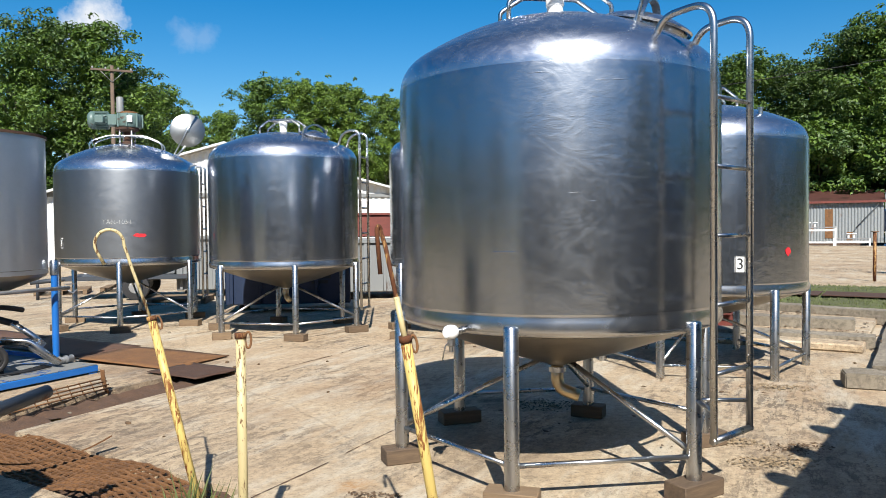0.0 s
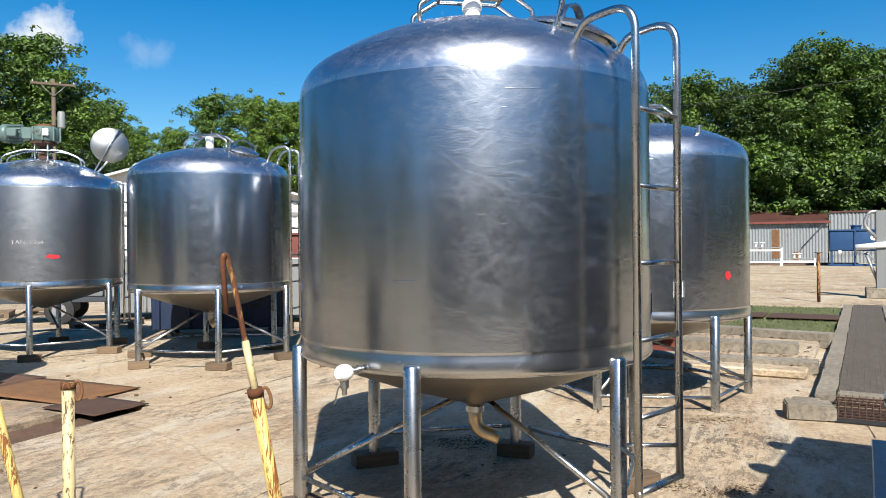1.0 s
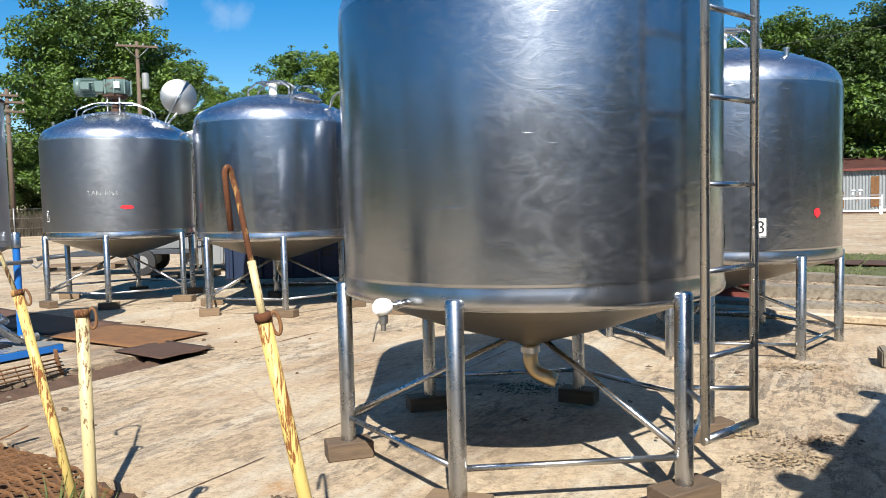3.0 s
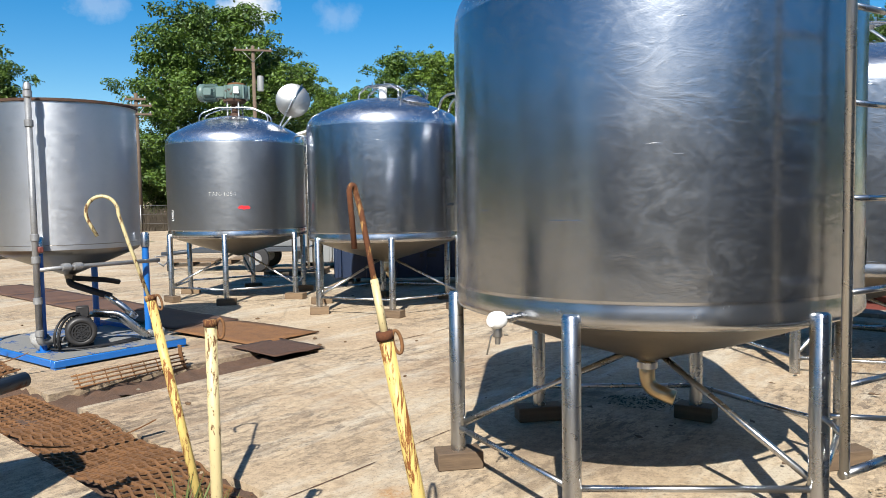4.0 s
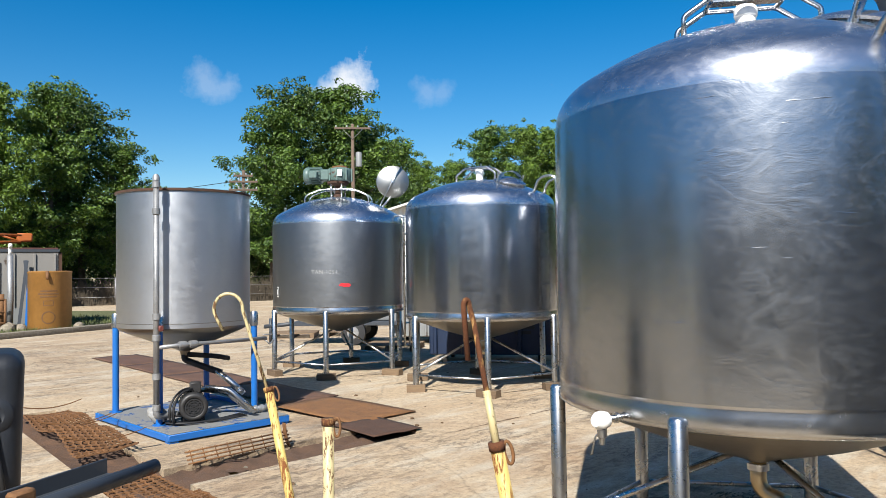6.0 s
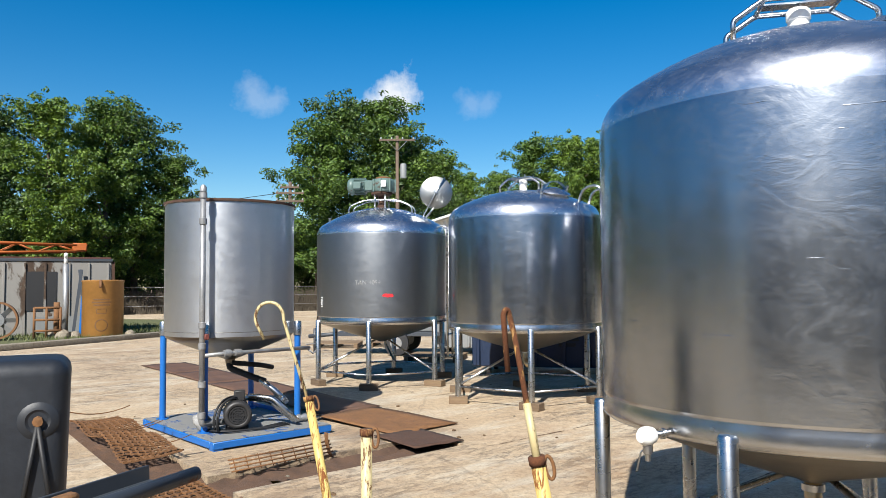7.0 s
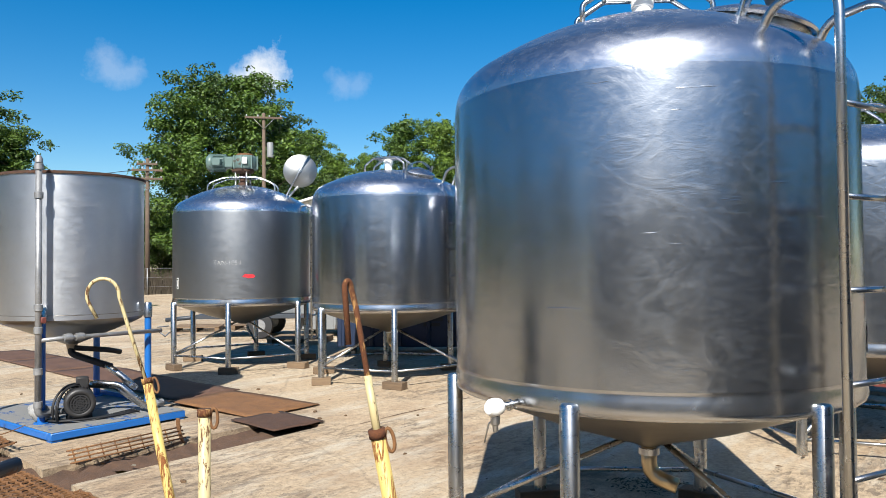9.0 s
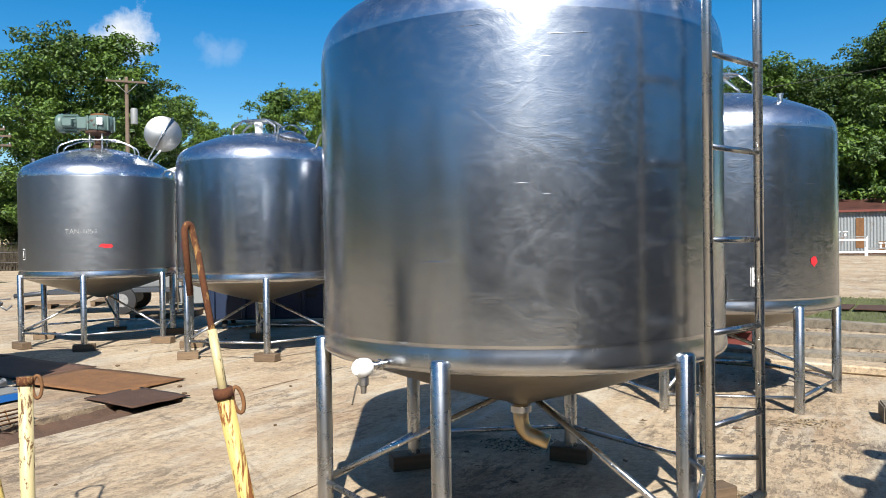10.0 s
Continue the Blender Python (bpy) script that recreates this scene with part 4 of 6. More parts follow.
    part("side_hose", tube(rounded([(cx, cy - 0.05, zb - 0.34), (cx + 0.2, cy - 0.02, zb - 0.37), (cx + 0.36, cy - 0.10, zb - 0.39), (cx + 0.52, cy - 0.06, zb - 0.43)], 0.08), 0.030, 12), BLACK_RUBBER, root)
    # pump and motor on the deck
    mx, my, mz = 0.46, 0.40, 0.28
    mm = pose(mx, my, mz, 0, 90, -8) @ Matrix.Rotation(0, 4, "Z")
    fan = Matrix.Translation((mx, my, mz)) @ Matrix.Rotation(radians(-114), 4, "Z") @ Matrix.Rotation(radians(90), 4, "Y")
    b = bmesh.new()
    add_lathe(b, [(0, -0.30), (0.10, -0.30), (0.125, -0.26), (0.125, 0.0), (0.145, 0.0), (0.148, 0.10), (0.14, 0.125), (0.10, 0.135), (0.098, 0.128), (0.0, 0.128)], 32, fan)
    motor = part("motor", b, MOTOR_GREY, root, "dark grey electric pump motor")
    for i in range(28):
        part("cooling_fin", add_box(bmesh.new(), (0.02, 0.006, 0.24), fan @ Matrix.Rotation(2 * math.pi * i / 28, 4, "Z") @ Matrix.Translation((0.132, 0, -0.13))), MOTOR_GREY, motor)
    gr = bmesh.new()
    for rr in (0.035, 0.06, 0.085):
        add_lathe(gr, [(rr - 0.006, 0.130), (rr - 0.006, 0.138), (rr + 0.006, 0.138), (rr + 0.006, 0.130)], 28, fan)
    for i in range(4):
        add_box(gr, (0.18, 0.012, 0.006), fan @ Matrix.Rotation(radians(45 * i), 4, "Z") @ Matrix.Translation((0, 0, 0.137)))
    part("fan_grille", gr, BLACK_RUBBER, motor)
    part("motor_foot", add_box(bmesh.new(), (0.24, 0.20, 0.05), Matrix.Translation((mx, my, 0.125)) @ Matrix.Rotation(radians(-24), 4, "Z") @ Matrix.Translation((0.0, 0.12, 0)), 0.006), MOTOR_GREY, motor)
    part("terminal_box", add_box(bmesh.new(), (0.12, 0.12, 0.09), fan @ Matrix.Translation((-0.17, 0.03, -0.16)), 0.012), MOTOR_GREY, motor)
    rnd = random.Random(11)
    for i in range(10):
        cen = Vector((mx - 0.02 + rnd.uniform(-0.03, 0.03), my + 0.10 + rnd.uniform(-0.05, 0.05), 0))
        rx, rz = 0.20 + 0.03 * rnd.random() + 0.01 * i, 0.20 + 0.04 * rnd.random()
        ax = Vector((math.cos(radians(28 + rnd.uniform(-12, 12))), math.sin(radians(28 + rnd.uniform(-12, 12))), 0))
        pts = [cen + ax * (rx * math.cos(radians(-25 + 230 * j / 20))) + Vector((0, 0, 0.22 + rz * math.sin(radians(-25 + 230 * j / 20)))) + V * 0.0 for j in range(21)]
        part("cable_loop", tube(pts, 0.008, 8), BLACK_RUBBER, root, "black coiled cable")
    for i in range(4):
        y = 0.20 + 0.05 * i
        part("cable", tube(rounded([(mx - 0.30, my + 0.18, 0.12), (mx - 0.22 + 0.05 * i, my - 0.12 - 0.02 * i, 0.13), (mx + 0.25, my - 0.2 + 0.03 * i, 0.12), (mx + 0.55, my - 0.16 + 0.05 * i, 0.12)], 0.2), 0.009, 8), BLACK_RUBBER, root)
    part("pump_body", lathe([(0, -0.09), (0.10, -0.09), (0.13, -0.05), (0.13, 0.05), (0.10, 0.09), (0, 0.09)], 24, pose(mx + 0.16, my + 0.36, 0.24, 0, 90, 66)), MOTOR_GREY, root)
    for y0, y1, dz in ((0.10, -0.10, 0.0), (0.02, -0.17, 0.03)):
        part("suction_pipe", tube(rounded([(mx + 0.22, my + y0 + 0.14, 0.40 + dz), (mx + 0.42, my + y0 - 0.02, 0.37 + dz), (mx + 0.62, my + y1 - 0.04, 0.15)], 0.06), 0.030, 14), STEEL_TUBE, root, "polished pipe from the pump")
    part("drain_fitting", tube([(mx + 0.68, my - 0.05, 0.15), (mx + 0.88, my - 0.07, 0.15)], 0.032, 14), GALV, root)
    for x in (0.72, 0.80, 0.87):
        part("drain_ring", lathe([(0.032, -0.015), (0.043, -0.012), (0.043, 0.012), (0.032, 0.015)], 14, pose(mx + x, my - 0.055, 0.15, 0, 90, -6)), GALV, root)
    return root


DECK = painted("grimy_blue_deck", (0.17, 0.168, 0.16), (0.012, 0.075, 0.24), 0.53, 0.75, 9.0)
STEEL_BLUE = steel_material("brushed_shell", (0.51, 0.525, 0.55), 0.35, 0.08, 0.30, 0.10, 0.3, 0.010, 0.02)
skid_tank()


def plastic_wrap():
    bm = bmesh.new()
    bmesh.ops.create_icosphere(bm, subdivisions=3, radius=0.08)
    for v in bm.verts:
        n = noise.noise(v.co * 14.0) + 0.6 * noise.noise(v.co * 40.0)
        v.co = Vector((v.co.x * (1.3 + 0.5 * n), v.co.y * (1 + 0.5 * n), max(-0.09, v.co.z * (1.05 + 0.5 * n))))
    return bm


WRAP = plain("clear_plastic_wrap", (0.249, 0.243, 0.231), 0.25, 0, 20, 0.2, 0.4)
p = SKID @ Vector((0.16, 0.60, 0.20))
whole("plastic_wrap", plastic_wrap(), WRAP, pose(p.x, p.y, p.z), "crumpled pale plastic wrap on the skid", "plastic wrap")

# ---- drain grates and plates ----


def woven_grate(lu, lv, pitch=0.062, bar=0.0095, sag=0.11, seed=1):
    """A rusted grid of bars, slightly warped; local x along its length."""
    rnd = random.Random(seed)
    bm = bmesh.new()

    def z(x, y):
        return sag * noise.noise(Vector((x * 1.3 + seed, y * 1.7, seed * 3.1)))

    n = int(lv / pitch)
    for i in range(n + 1):
        y = -lv / 2 + lv * i / n
        xs = [-lu / 2 + lu * k / 24 for k in range(25)]
        add_tube(bm, [(x, y + (0.010 if k % 2 else -0.010), z(x, y) + 0.006) for k, x in enumerate(xs)], bar, 4, False)
    n = int(lu / pitch)
    for i in range(n + 1):
        x = -lu / 2 + lu * i / n
        add_tube(bm, [(x + rnd.uniform(-0.006, 0.006), -lv / 2 + lv * k / 6, z(x, -lv / 2 + lv * k / 6)) for k in range(7)], bar, 4, False)
    return bm


def bent_flat(L, w, rise, t=0.008, n=14):
    """A flat bar, curled up at its ends."""
    bm = bmesh.new()
    rows = []
    for i in range(n + 1):
        x = -L / 2 + L * i / n
        z = rise * (2 * x / L) ** 2
        rows.append([bm.verts.new(p) for p in ((x, -w / 2, z), (x, w / 2, z + 0.01), (x, w / 2, z + t + 0.01), (x, -w / 2, z + t))])
    for a, b in zip(rows, rows[1:]):
        for k in range(4):
            bm.faces.new((a[k], a[(k + 1) % 4], b[(k + 1) % 4], b[k]))
    bm.faces.new(rows[0])
    bm.faces.new(rows[-1][::-1])
    bmesh.ops.recalc_face_normals(bm, faces=bm.faces)
    return bm


def grate_panel(u, v, lu, lv, turn, z, seed, bars=()):
    root = thing("drain_grate", uvpose(u, v, z, turn), "rusted woven steel drain grate, warped and lying loose", "grate", "rusty drain grates")
    g = part("mesh", woven_grate(lu, lv, seed=seed), RUST, root, smooth=False)
    g["kind"] = "stuff"
    for x, rise in bars:
        b = part("edge_bar", bent_flat(lv * 1.35, 0.035, 0.07), RUST, root)
        b.matrix_local = pose(x, 0, 0.02 + rise, 0, 0, 84)
    return root


ask = 90 - math.degrees(math.atan(SKEW))
for u, v, l, w, z, sd, bars in ((3.14, 4.25, 2.2, 0.56, 0.005, 1, ((0.22, 0.01),)), (3.55, 7.55, 1.15, 0.54, 0.09, 2, ((-0.50, 0.03), (0.45, 0.03))), (3.72, 8.95, 1.5, 0.54, 0.07, 3, ((-0.70, 0.02), (0.55, 0.02)))):
    grate_panel(u, v, l, w, ask, z, sd, bars)
grate_panel(3.25, 5.85, 0.95, 0.52, 90, -0.05, 5)
# a ladder-like grate standing on edge in the drain along the slabs
root = thing("drain_grate", uvpose(4.35, 6.05, 0.02, 4), "rusted bar grate tipped on edge in the drain", "grate", "rusty drain grates")
for k in range(4):
    part("bar", tube([(-0.55, 0.02 * k, 0.02 + 0.03 * k), (0.55, 0.02 * k, 0.02 + 0.03 * k)], 0.008, 6), RUST, root)
for k in range(9):
    part("cross_bar", tube([(-0.5 + 0.125 * k, 0.0, 0.0), (-0.5 + 0.125 * k, 0.07, 0.12)], 0.006, 6), RUST, root)
b = part("upright_strap", bent_flat(0.26, 0.045, 0.02), RUST, root)
b.matrix_local = pose(0.50, 0.03, 0.07, 0, 70, 20)


def plate(u, v, lu, lv, turn, z, tilt=0.0, mat=None, label="flat rusty steel cover plate over a drain"):
    bm = bmesh.new()
    n = 8
    g = [[[bm.verts.new((-lu / 2 + lu * i / n, -lv / 2 + lv * j / n, 0.012 * noise.noise(Vector((i * 0.5 + u, j * 0.5 + v, 1))) + k)) for j in range(n + 1)] for i in range(n + 1)] for k in (0, 0.008)]
    for i in range(n):
        for j in range(n):
            bm.faces.new((g[1][i][j], g[1][i + 1][j], g[1][i + 1][j + 1], g[1][i][j + 1]))
            bm.faces.new((g[0][i][j], g[0][i][j + 1], g[0][i + 1][j + 1], g[0][i + 1][j]))
    for i in range(n):
        for a, b in (((i, 0), (i + 1, 0)), ((i + 1, n), (i, n)), ((0, i + 1), (0, i)), ((n, i), (n, i + 1))):
            bm.faces.new((g[0][a[0]][a[1]], g[0][b[0]][b[1]], g[1][b[0]][b[1]], g[1][a[0]][a[1]]))
    whole("cover_plate", bm, mat or RUST_PLATE, uvpose(u, v, z, turn) @ Matrix.Rotation(radians(tilt), 4, "X"), label, "steel plate", "rusty drain cover plates")


plate(6.35, 7.15, 0.95, 1.55, 3, 0.028, 0.8, RUST)
plate(5.95, 6.05, 0.62, 0.80, -6, 0.02, 0, RUST_DARK)
for k in range(4):
    plate(6.55 + 0.15 * k, 9.0 + 1.95 * k, 0.92, 1.93, -4.2, 0.015, 0, RUST_PLATE)

# ---- yellow posts ----


def lean_tube(a, b, r, seg=14):
    return tube([a, b], r, seg)


def hook_post(base, joint, tip, label, hook="curl", rust=False):
    base, joint, tip = Vector(base), Vector(joint), Vector(tip)
    root = thing("hook_post", Matrix.Translation(base), label, "post", "yellow hook posts")
    j = joint - base
    d = j.normalized()
    part("post", tube([Vector((0, 0, 0)), j * 0.5, j], 0.0215, 16), YELLOW if hook == "none" else YELLOW_STREAKED, root, "chipped yellow pipe")
    part("collar", tube([j - d * 0.02, j + d * 0.004], 0.0255, 16), YELLOW_RUST, root)
    side = Vector((0.93, 0.36, 0))
    ring = [j - d * 0.03 + side * (0.020 + 0.013 * (1 - math.cos(t))) + d * (0.036 * math.sin(t)) for t in (2 * math.pi * i / 16 for i in range(17))]
    part("ring", tube(ring, 0.0055, 8, False), RUST, root, "rusty welded ring")
    t = tip - base
    if hook == "curl":
        right = Vector((0.93, 0.36, 0))
        up = Vector((0, 0, 1))
        c = t - right * 0.0
        pts = [j - d * 0.05, j + (t - j) * 0.55 + right * 0.01]
        cen = t + right * (-0.02) - up * 0.07
        for k in range(13):
            a = radians(-5 + 215 * k / 12)
            pts.append(cen + right * (0.07 * math.cos(a)) + up * (0.075 * math.sin(a)))
        pts.append(pts[-1] + right * 0.035 - up * 0.07)
        part("hook", tube(pts, 0.0085, 10), YELLOW, root, "bent yellow rod hook")
    elif hook == "edge":
        view = Vector((-0.55, -0.83, 0)).normalized()
        up = Vector((0, 0, 1))
        part("rod", tube([j - d * 0.03, j + (t - j) * 0.35], 0.0125, 10), YELLOW, root)
        pts = [j - d * 0.02, j + (t - j) * 0.8]
        for k in range(9):
            a = radians(180 * k / 8)
            pts.append(t - up * 0.03 - view * (0.012 * math.cos(a) - 0.012) + up * (0.02 * math.sin(a)))
        pts.append(pts[-1] - up * 0.17 + Vector((0.012, 0, 0)))
        part("hook", tube(pts, 0.009, 10), YELLOW_RUST, root, "rusty bent rod hook")
    return root


hook_post((-1.24, 3.79, 0), (-1.525, 3.854, 1.10), (-1.69, 3.80, 1.56), "leaning yellow pipe post with curled hook, paint chipped")
hook_post((-0.871, 3.198, 0), (-0.871, 3.198, 1.10), (0, 0, 0), "upright yellow pipe post with a rusty ring, chipped", "none")
hook_post((0.04, 3.00, 0), (-0.127, 2.843, 1.13), (-0.222, 2.90, 1.575), "leaning rusty yellow pipe post with rod hook", "edge")

# footing that the posts stand in
bm = box((1.5, 0.34, 0.06), (0, 0, 0.03), 0, 0.02, 2)
whole("post_footing", bm, CONCRETE_KERB, pose(-0.60, 3.44, 0, 0, 0, -33), "low worn concrete footing round the posts", "footing")

# ---- kerbs and raised drain by the numbered tank ----
RIGHT = pose(4.71, 8.15, 0, 0, 0, 57.5)       # local x along the drain, y to its left


def rp(x, y, z=0.0, turn=0.0):
    return RIGHT @ pose(x, y, z, 0, 0, turn)


def kerb(x, y, lx, ly, h, turn=0.0, label="worn concrete kerb beside the raised drain", name="kerb"):
    bm = box((lx, ly, h), (0, 0, h / 2))
    bmesh.ops.subdivide_edges(bm, edges=bm.edges, cuts=max(2, int(max(lx, ly) / 0.35)), use_grid_fill=True)
    for v in bm.verts:
        if v.co.z > 0.01:
            v.co += Vector((noise.noise(v.co * 3 + Vector((x, y, 0))), noise.noise(v.co * 3 + Vector((y, x, 5))), noise.noise(v.co * 2.5 + Vector((x, y, 9))))) * 0.014
    es = [e for e in bm.edges if len(e.link_faces) == 2 and e.calc_face_angle(0.0) > 1.0]
    bmesh.ops.bevel(bm, geom=es, offset=0.012, segments=2, affect="EDGES")
    whole(name, bm, CONCRETE_KERB, rp(x, y, 0, turn), label, "kerb", "concrete kerbs", smooth=True)


kerb(5.25, -0.15, 12.1, 0.19, 0.12)               # wall along the grates
kerb(5.25, -0.99, 12.1, 0.32, 0.13)               # its far side
kerb(-0.68, -0.54, 0.24, 0.56, 0.13)              # cross beam at the near end
kerb(-1.34, -0.04, 0.30, 0.40, 0.14, 12, "broken concrete block at the end of the drain", "concrete_block")
kerb(-1.02, 0.00, 0.34, 0.26, 0.09, 4, "broken concrete edge of the drain", "concrete_edge")
kerb(1.15, 3.2, 0.34, 6.4, 0.15, 2.0)              # front edge of the raised slab
kerb(2.2, 1.4, 0.40, 2.2, 0.24, 3.0)
kerb(4.1, 1.1, 0.30, 2.4, 0.22, -14.0)
kerb(3.7, 4.4, 0.30, 4.4, 0.24, 2.0)
bm = box((3.4, 6.0, 0.10), (0, 0, 0.05), 0, 0.02)
whole("raised_slab", bm, CONCRETE, rp(2.4, 3.1), "low raised concrete slab littered with dead leaves", "slab", kind="structure")


def litter(n, x0, x1, y0, y1, z, seed):
    rnd = random.Random(seed)
    bm = bmesh.new()
    for _ in range(n):
        x, y = rnd.uniform(x0, x1), rnd.uniform(y0, y1)
        if noise.noise(Vector((x * 1.1, y * 1.1, seed))) < 0.02:
            continue
        s, a = rnd.uniform(0.012, 0.04), rnd.uniform(0, 6.28)
        c, d = Vector((math.cos(a), math.sin(a), 0)), Vector((-math.sin(a), math.cos(a), 0))
        o = Vector((x, y, z + rnd.uniform(0.002, 0.02)))
        bm.faces.new([bm.verts.new(o + c * s * p + d * s * 0.5 * q + Vector((0, 0, rnd.uniform(0, 0.012)))) for p, q in ((-1, 0), (0, -1), (1, 0), (0, 1))])
    return bm


LITTER = plain("dead_leaves", (0.106, 0.0623, 0.0312), 0.9, 0, 5, 0.5)
whole("leaf_litter", litter(2600, 0.9, 4.2, -0.1, 5.8, 0.10, 4), LITTER, RIGHT.copy(), "scattered brown dead leaves on the slab", "leaf litter", kind="stuff", smooth=False)
whole("leaf_litter", litter(150, -4.4, 0.6, -0.2, 3.2, 0.0, 8), LITTER, RIGHT.copy(), "scattered brown dead leaves on the yard", "leaf litter", kind="stuff", smooth=False)


def litter_heap(n, x, y, r, mat, seed, label):
    """A small drift of debris, thick in the middle."""
    rnd = random.Random(seed)
    bm = bmesh.new()
    for _ in range(n):
        a, d = rnd.uniform(0, 6.28), r * rnd.random() ** 0.8
        o = Vector((d * math.cos(a) * 1.5, d * math.sin(a) * 0.8, rnd.uniform(0.001, 0.022) * (1 - d / r) + 0.002))
        s, b = rnd.uniform(0.006, 0.022), rnd.uniform(0, 6.28)
        c, e = Vector((math.cos(b), math.sin(b), 0)), Vector((-math.sin(b), math.cos(b), 0))
        bm.faces.new([bm.verts.new(o + c * s * p + e * s * 0.4 * q + Vector((0, 0, rnd.uniform(0, 0.01)))) for p, q in ((-1, 0), (0, -1), (1, 0), (0, 1))])
    whole("debris_drift", bm, mat, pose(x, y, 0, 0, 0, rnd.uniform(-20, 20)), label, "debris", kind="stuff", smooth=False)


MOSS = plain("damp_moss", (0.0748, 0.0654, 0.0374), 0.9, 0, 8, 0.5)
STRAW = plain("dry_straw", (0.249, 0.181, 0.106), 0.9, 0, 8, 0.4)
for q, (hx, hy, hr, hm, hn) in enumerate(((2.15, 4.75, 0.20, STRAW, 380), (2.45, 5.05, 0.18, LITTER, 160), (3.15, 6.98, 0.22, STRAW, 350), (0.95, 6.35, 0.26, MOSS, 420), (2.05, 5.25, 0.16, STRAW, 300), (-0.4, 4.2, 0.12, LITTER, 90), (0.2, 3.75, 0.20, LITTER, 120))):
    litter_heap(hn, hx, hy, hr, hm, 60 + q, "small drift of dry debris on the slab")


def bar_grate(L, W, pitch=0.115):
    bm = bmesh.new()
    for i in range(int(L / pitch) + 1):
        add_box(bm, (0.009, W, 0.014), pose(-L / 2 + i * pitch, 0, 0))
    for i in range(int(W / pitch) + 1):
        add_box(bm, (L, 0.009, 0.012), pose(0, -W / 2 + i * pitch, 0.0))
    return bm


GRATE_GREY = plain("grey_rusted_grating", (0.106, 0.0904, 0.0779), 0.75, 0.3, 6, 0.4)
me = None
for k in range(10):
    root = thing("drain_grate", rp(0.04 + 1.18 * k, -0.54, 0.112, 0) @ Matrix.Rotation(radians((-1) ** k * 1.0), 4, "Y"), "grey rusted square-mesh floor grate over the raised drain", "grate", "square-mesh floor grates")
    if me is None:
        ob = part("mesh", bar_grate(1.14, 0.56, 0.056), GRATE_GREY, root, smooth=False)
        ob["kind"] = "stuff"
        me = ob.data
    else:
        ob = new("mesh", me)
        ob.parent = root
        ob["kind"] = "stuff"
root = thing("drain_grate", rp(-1.06, -0.54, 0.075) @ Matrix.Rotation(radians(-14), 4, "Y"), "rusty square-mesh grate sloping down into the pit", "grate", "square-mesh floor grates")
ob = part("mesh", bar_grate(0.50, 0.58, 0.056), RUST_DARK, root, smooth=False)
ob["kind"] = "stuff"
# near-black sheet that paints the shade in the pit below the grates
PIT_SHADE = plain("pit_shade_black", (0.00872, 0.00748, 0.00623), 0.9, 0, 6, 0.4)
whole("drain_floor", box((12.9, 0.72, 0.012), (5.0, -0.55, 0.010)), PIT_SHADE, RIGHT.copy(), "near-black sheet for the shade under the raised grates", "drain", kind="structure")

# turf strip with its rusty plates
bm = bmesh.new()
nx, ny = 26, 24
g = [[bm.verts.new((i / nx * 6.2, -1.4 + 6.4 * j / ny, 0.012 + (0.035 * (1 + noise.noise(Vector((i * 0.7, j * 0.7, 2)))) if 0 < i < nx and 0 < j < ny else -0.02))) for j in range(ny + 1)] for i in range(nx + 1)]
for i in range(nx):
    for j in range(ny):
        bm.faces.new((g[i][j], g[i + 1][j], g[i + 1][j + 1], g[i][j + 1]))
whole("turf_strip", bm, TURF, rp(5.0, 0.9), "strip of short green grass beyond the kerb", "grass strip", kind="structure")


def blades(n, x0, x1, y0, y1, h, seed, z=0.0):
    rnd = random.Random(seed)
    bm = bmesh.new()
    for _ in range(n):
        x, y = rnd.uniform(x0, x1), rnd.uniform(y0, y1)
        a, hh, w = rnd.uniform(0, 6.28), h * rnd.uniform(0.5, 1.2), 0.006 + 0.012 * rnd.random()
        o = Vector((x, y, z))
        d = Vector((math.cos(a), math.sin(a), 0))
        tip = o + Vector((rnd.uniform(-1, 1) * hh * 0.5, rnd.uniform(-1, 1) * hh * 0.5, hh))
        bm.faces.new([bm.verts.new(p) for p in (o - d * w, o + d * w, tip)])
    return bm


whole("grass", blades(14000, 0.1, 6.1, -1.3, 4.9, 0.05, 21, 0.03), GRASS, rp(5.0, 0.9), "short green grass", "grass", kind="stuff", smooth=False)
for k in range(3):
    bm = box((1.0, 1.3, 0.02), (0, 0, 0.01), 0, 0.004)
    whole("cover_plate", bm, RUST_DARK, rp(8.0, 0.60 + 1.36 * k, 0.085), "dark rusty plate lying in the grass", "steel plate", "rusty drain cover plates")
for k, (x, y) in enumerate(((-1.24, 3.60), (-0.80, 3.12))):
    whole("weeds", blades(110, -0.11, 0.11, -0.11, 0.11, 0.30, 30 + k), GRASS, pose(x, y, 0.0), "tuft of green weeds at the post", "weeds", kind="stuff", smooth=False)

# marker post in the far yard
root = thing("marker_post", pose(11.5, 19.9, 0), "thin rusty yellow steel marker post", "post")
part("pipe", tube([(0, 0, 0), (0, 0, 1.32)], 0.045, 12), YELLOW_RUST, root)
part("cap_plate", box((0.16, 0.12, 0.02), (0, 0, 1.33)), RUST, root)


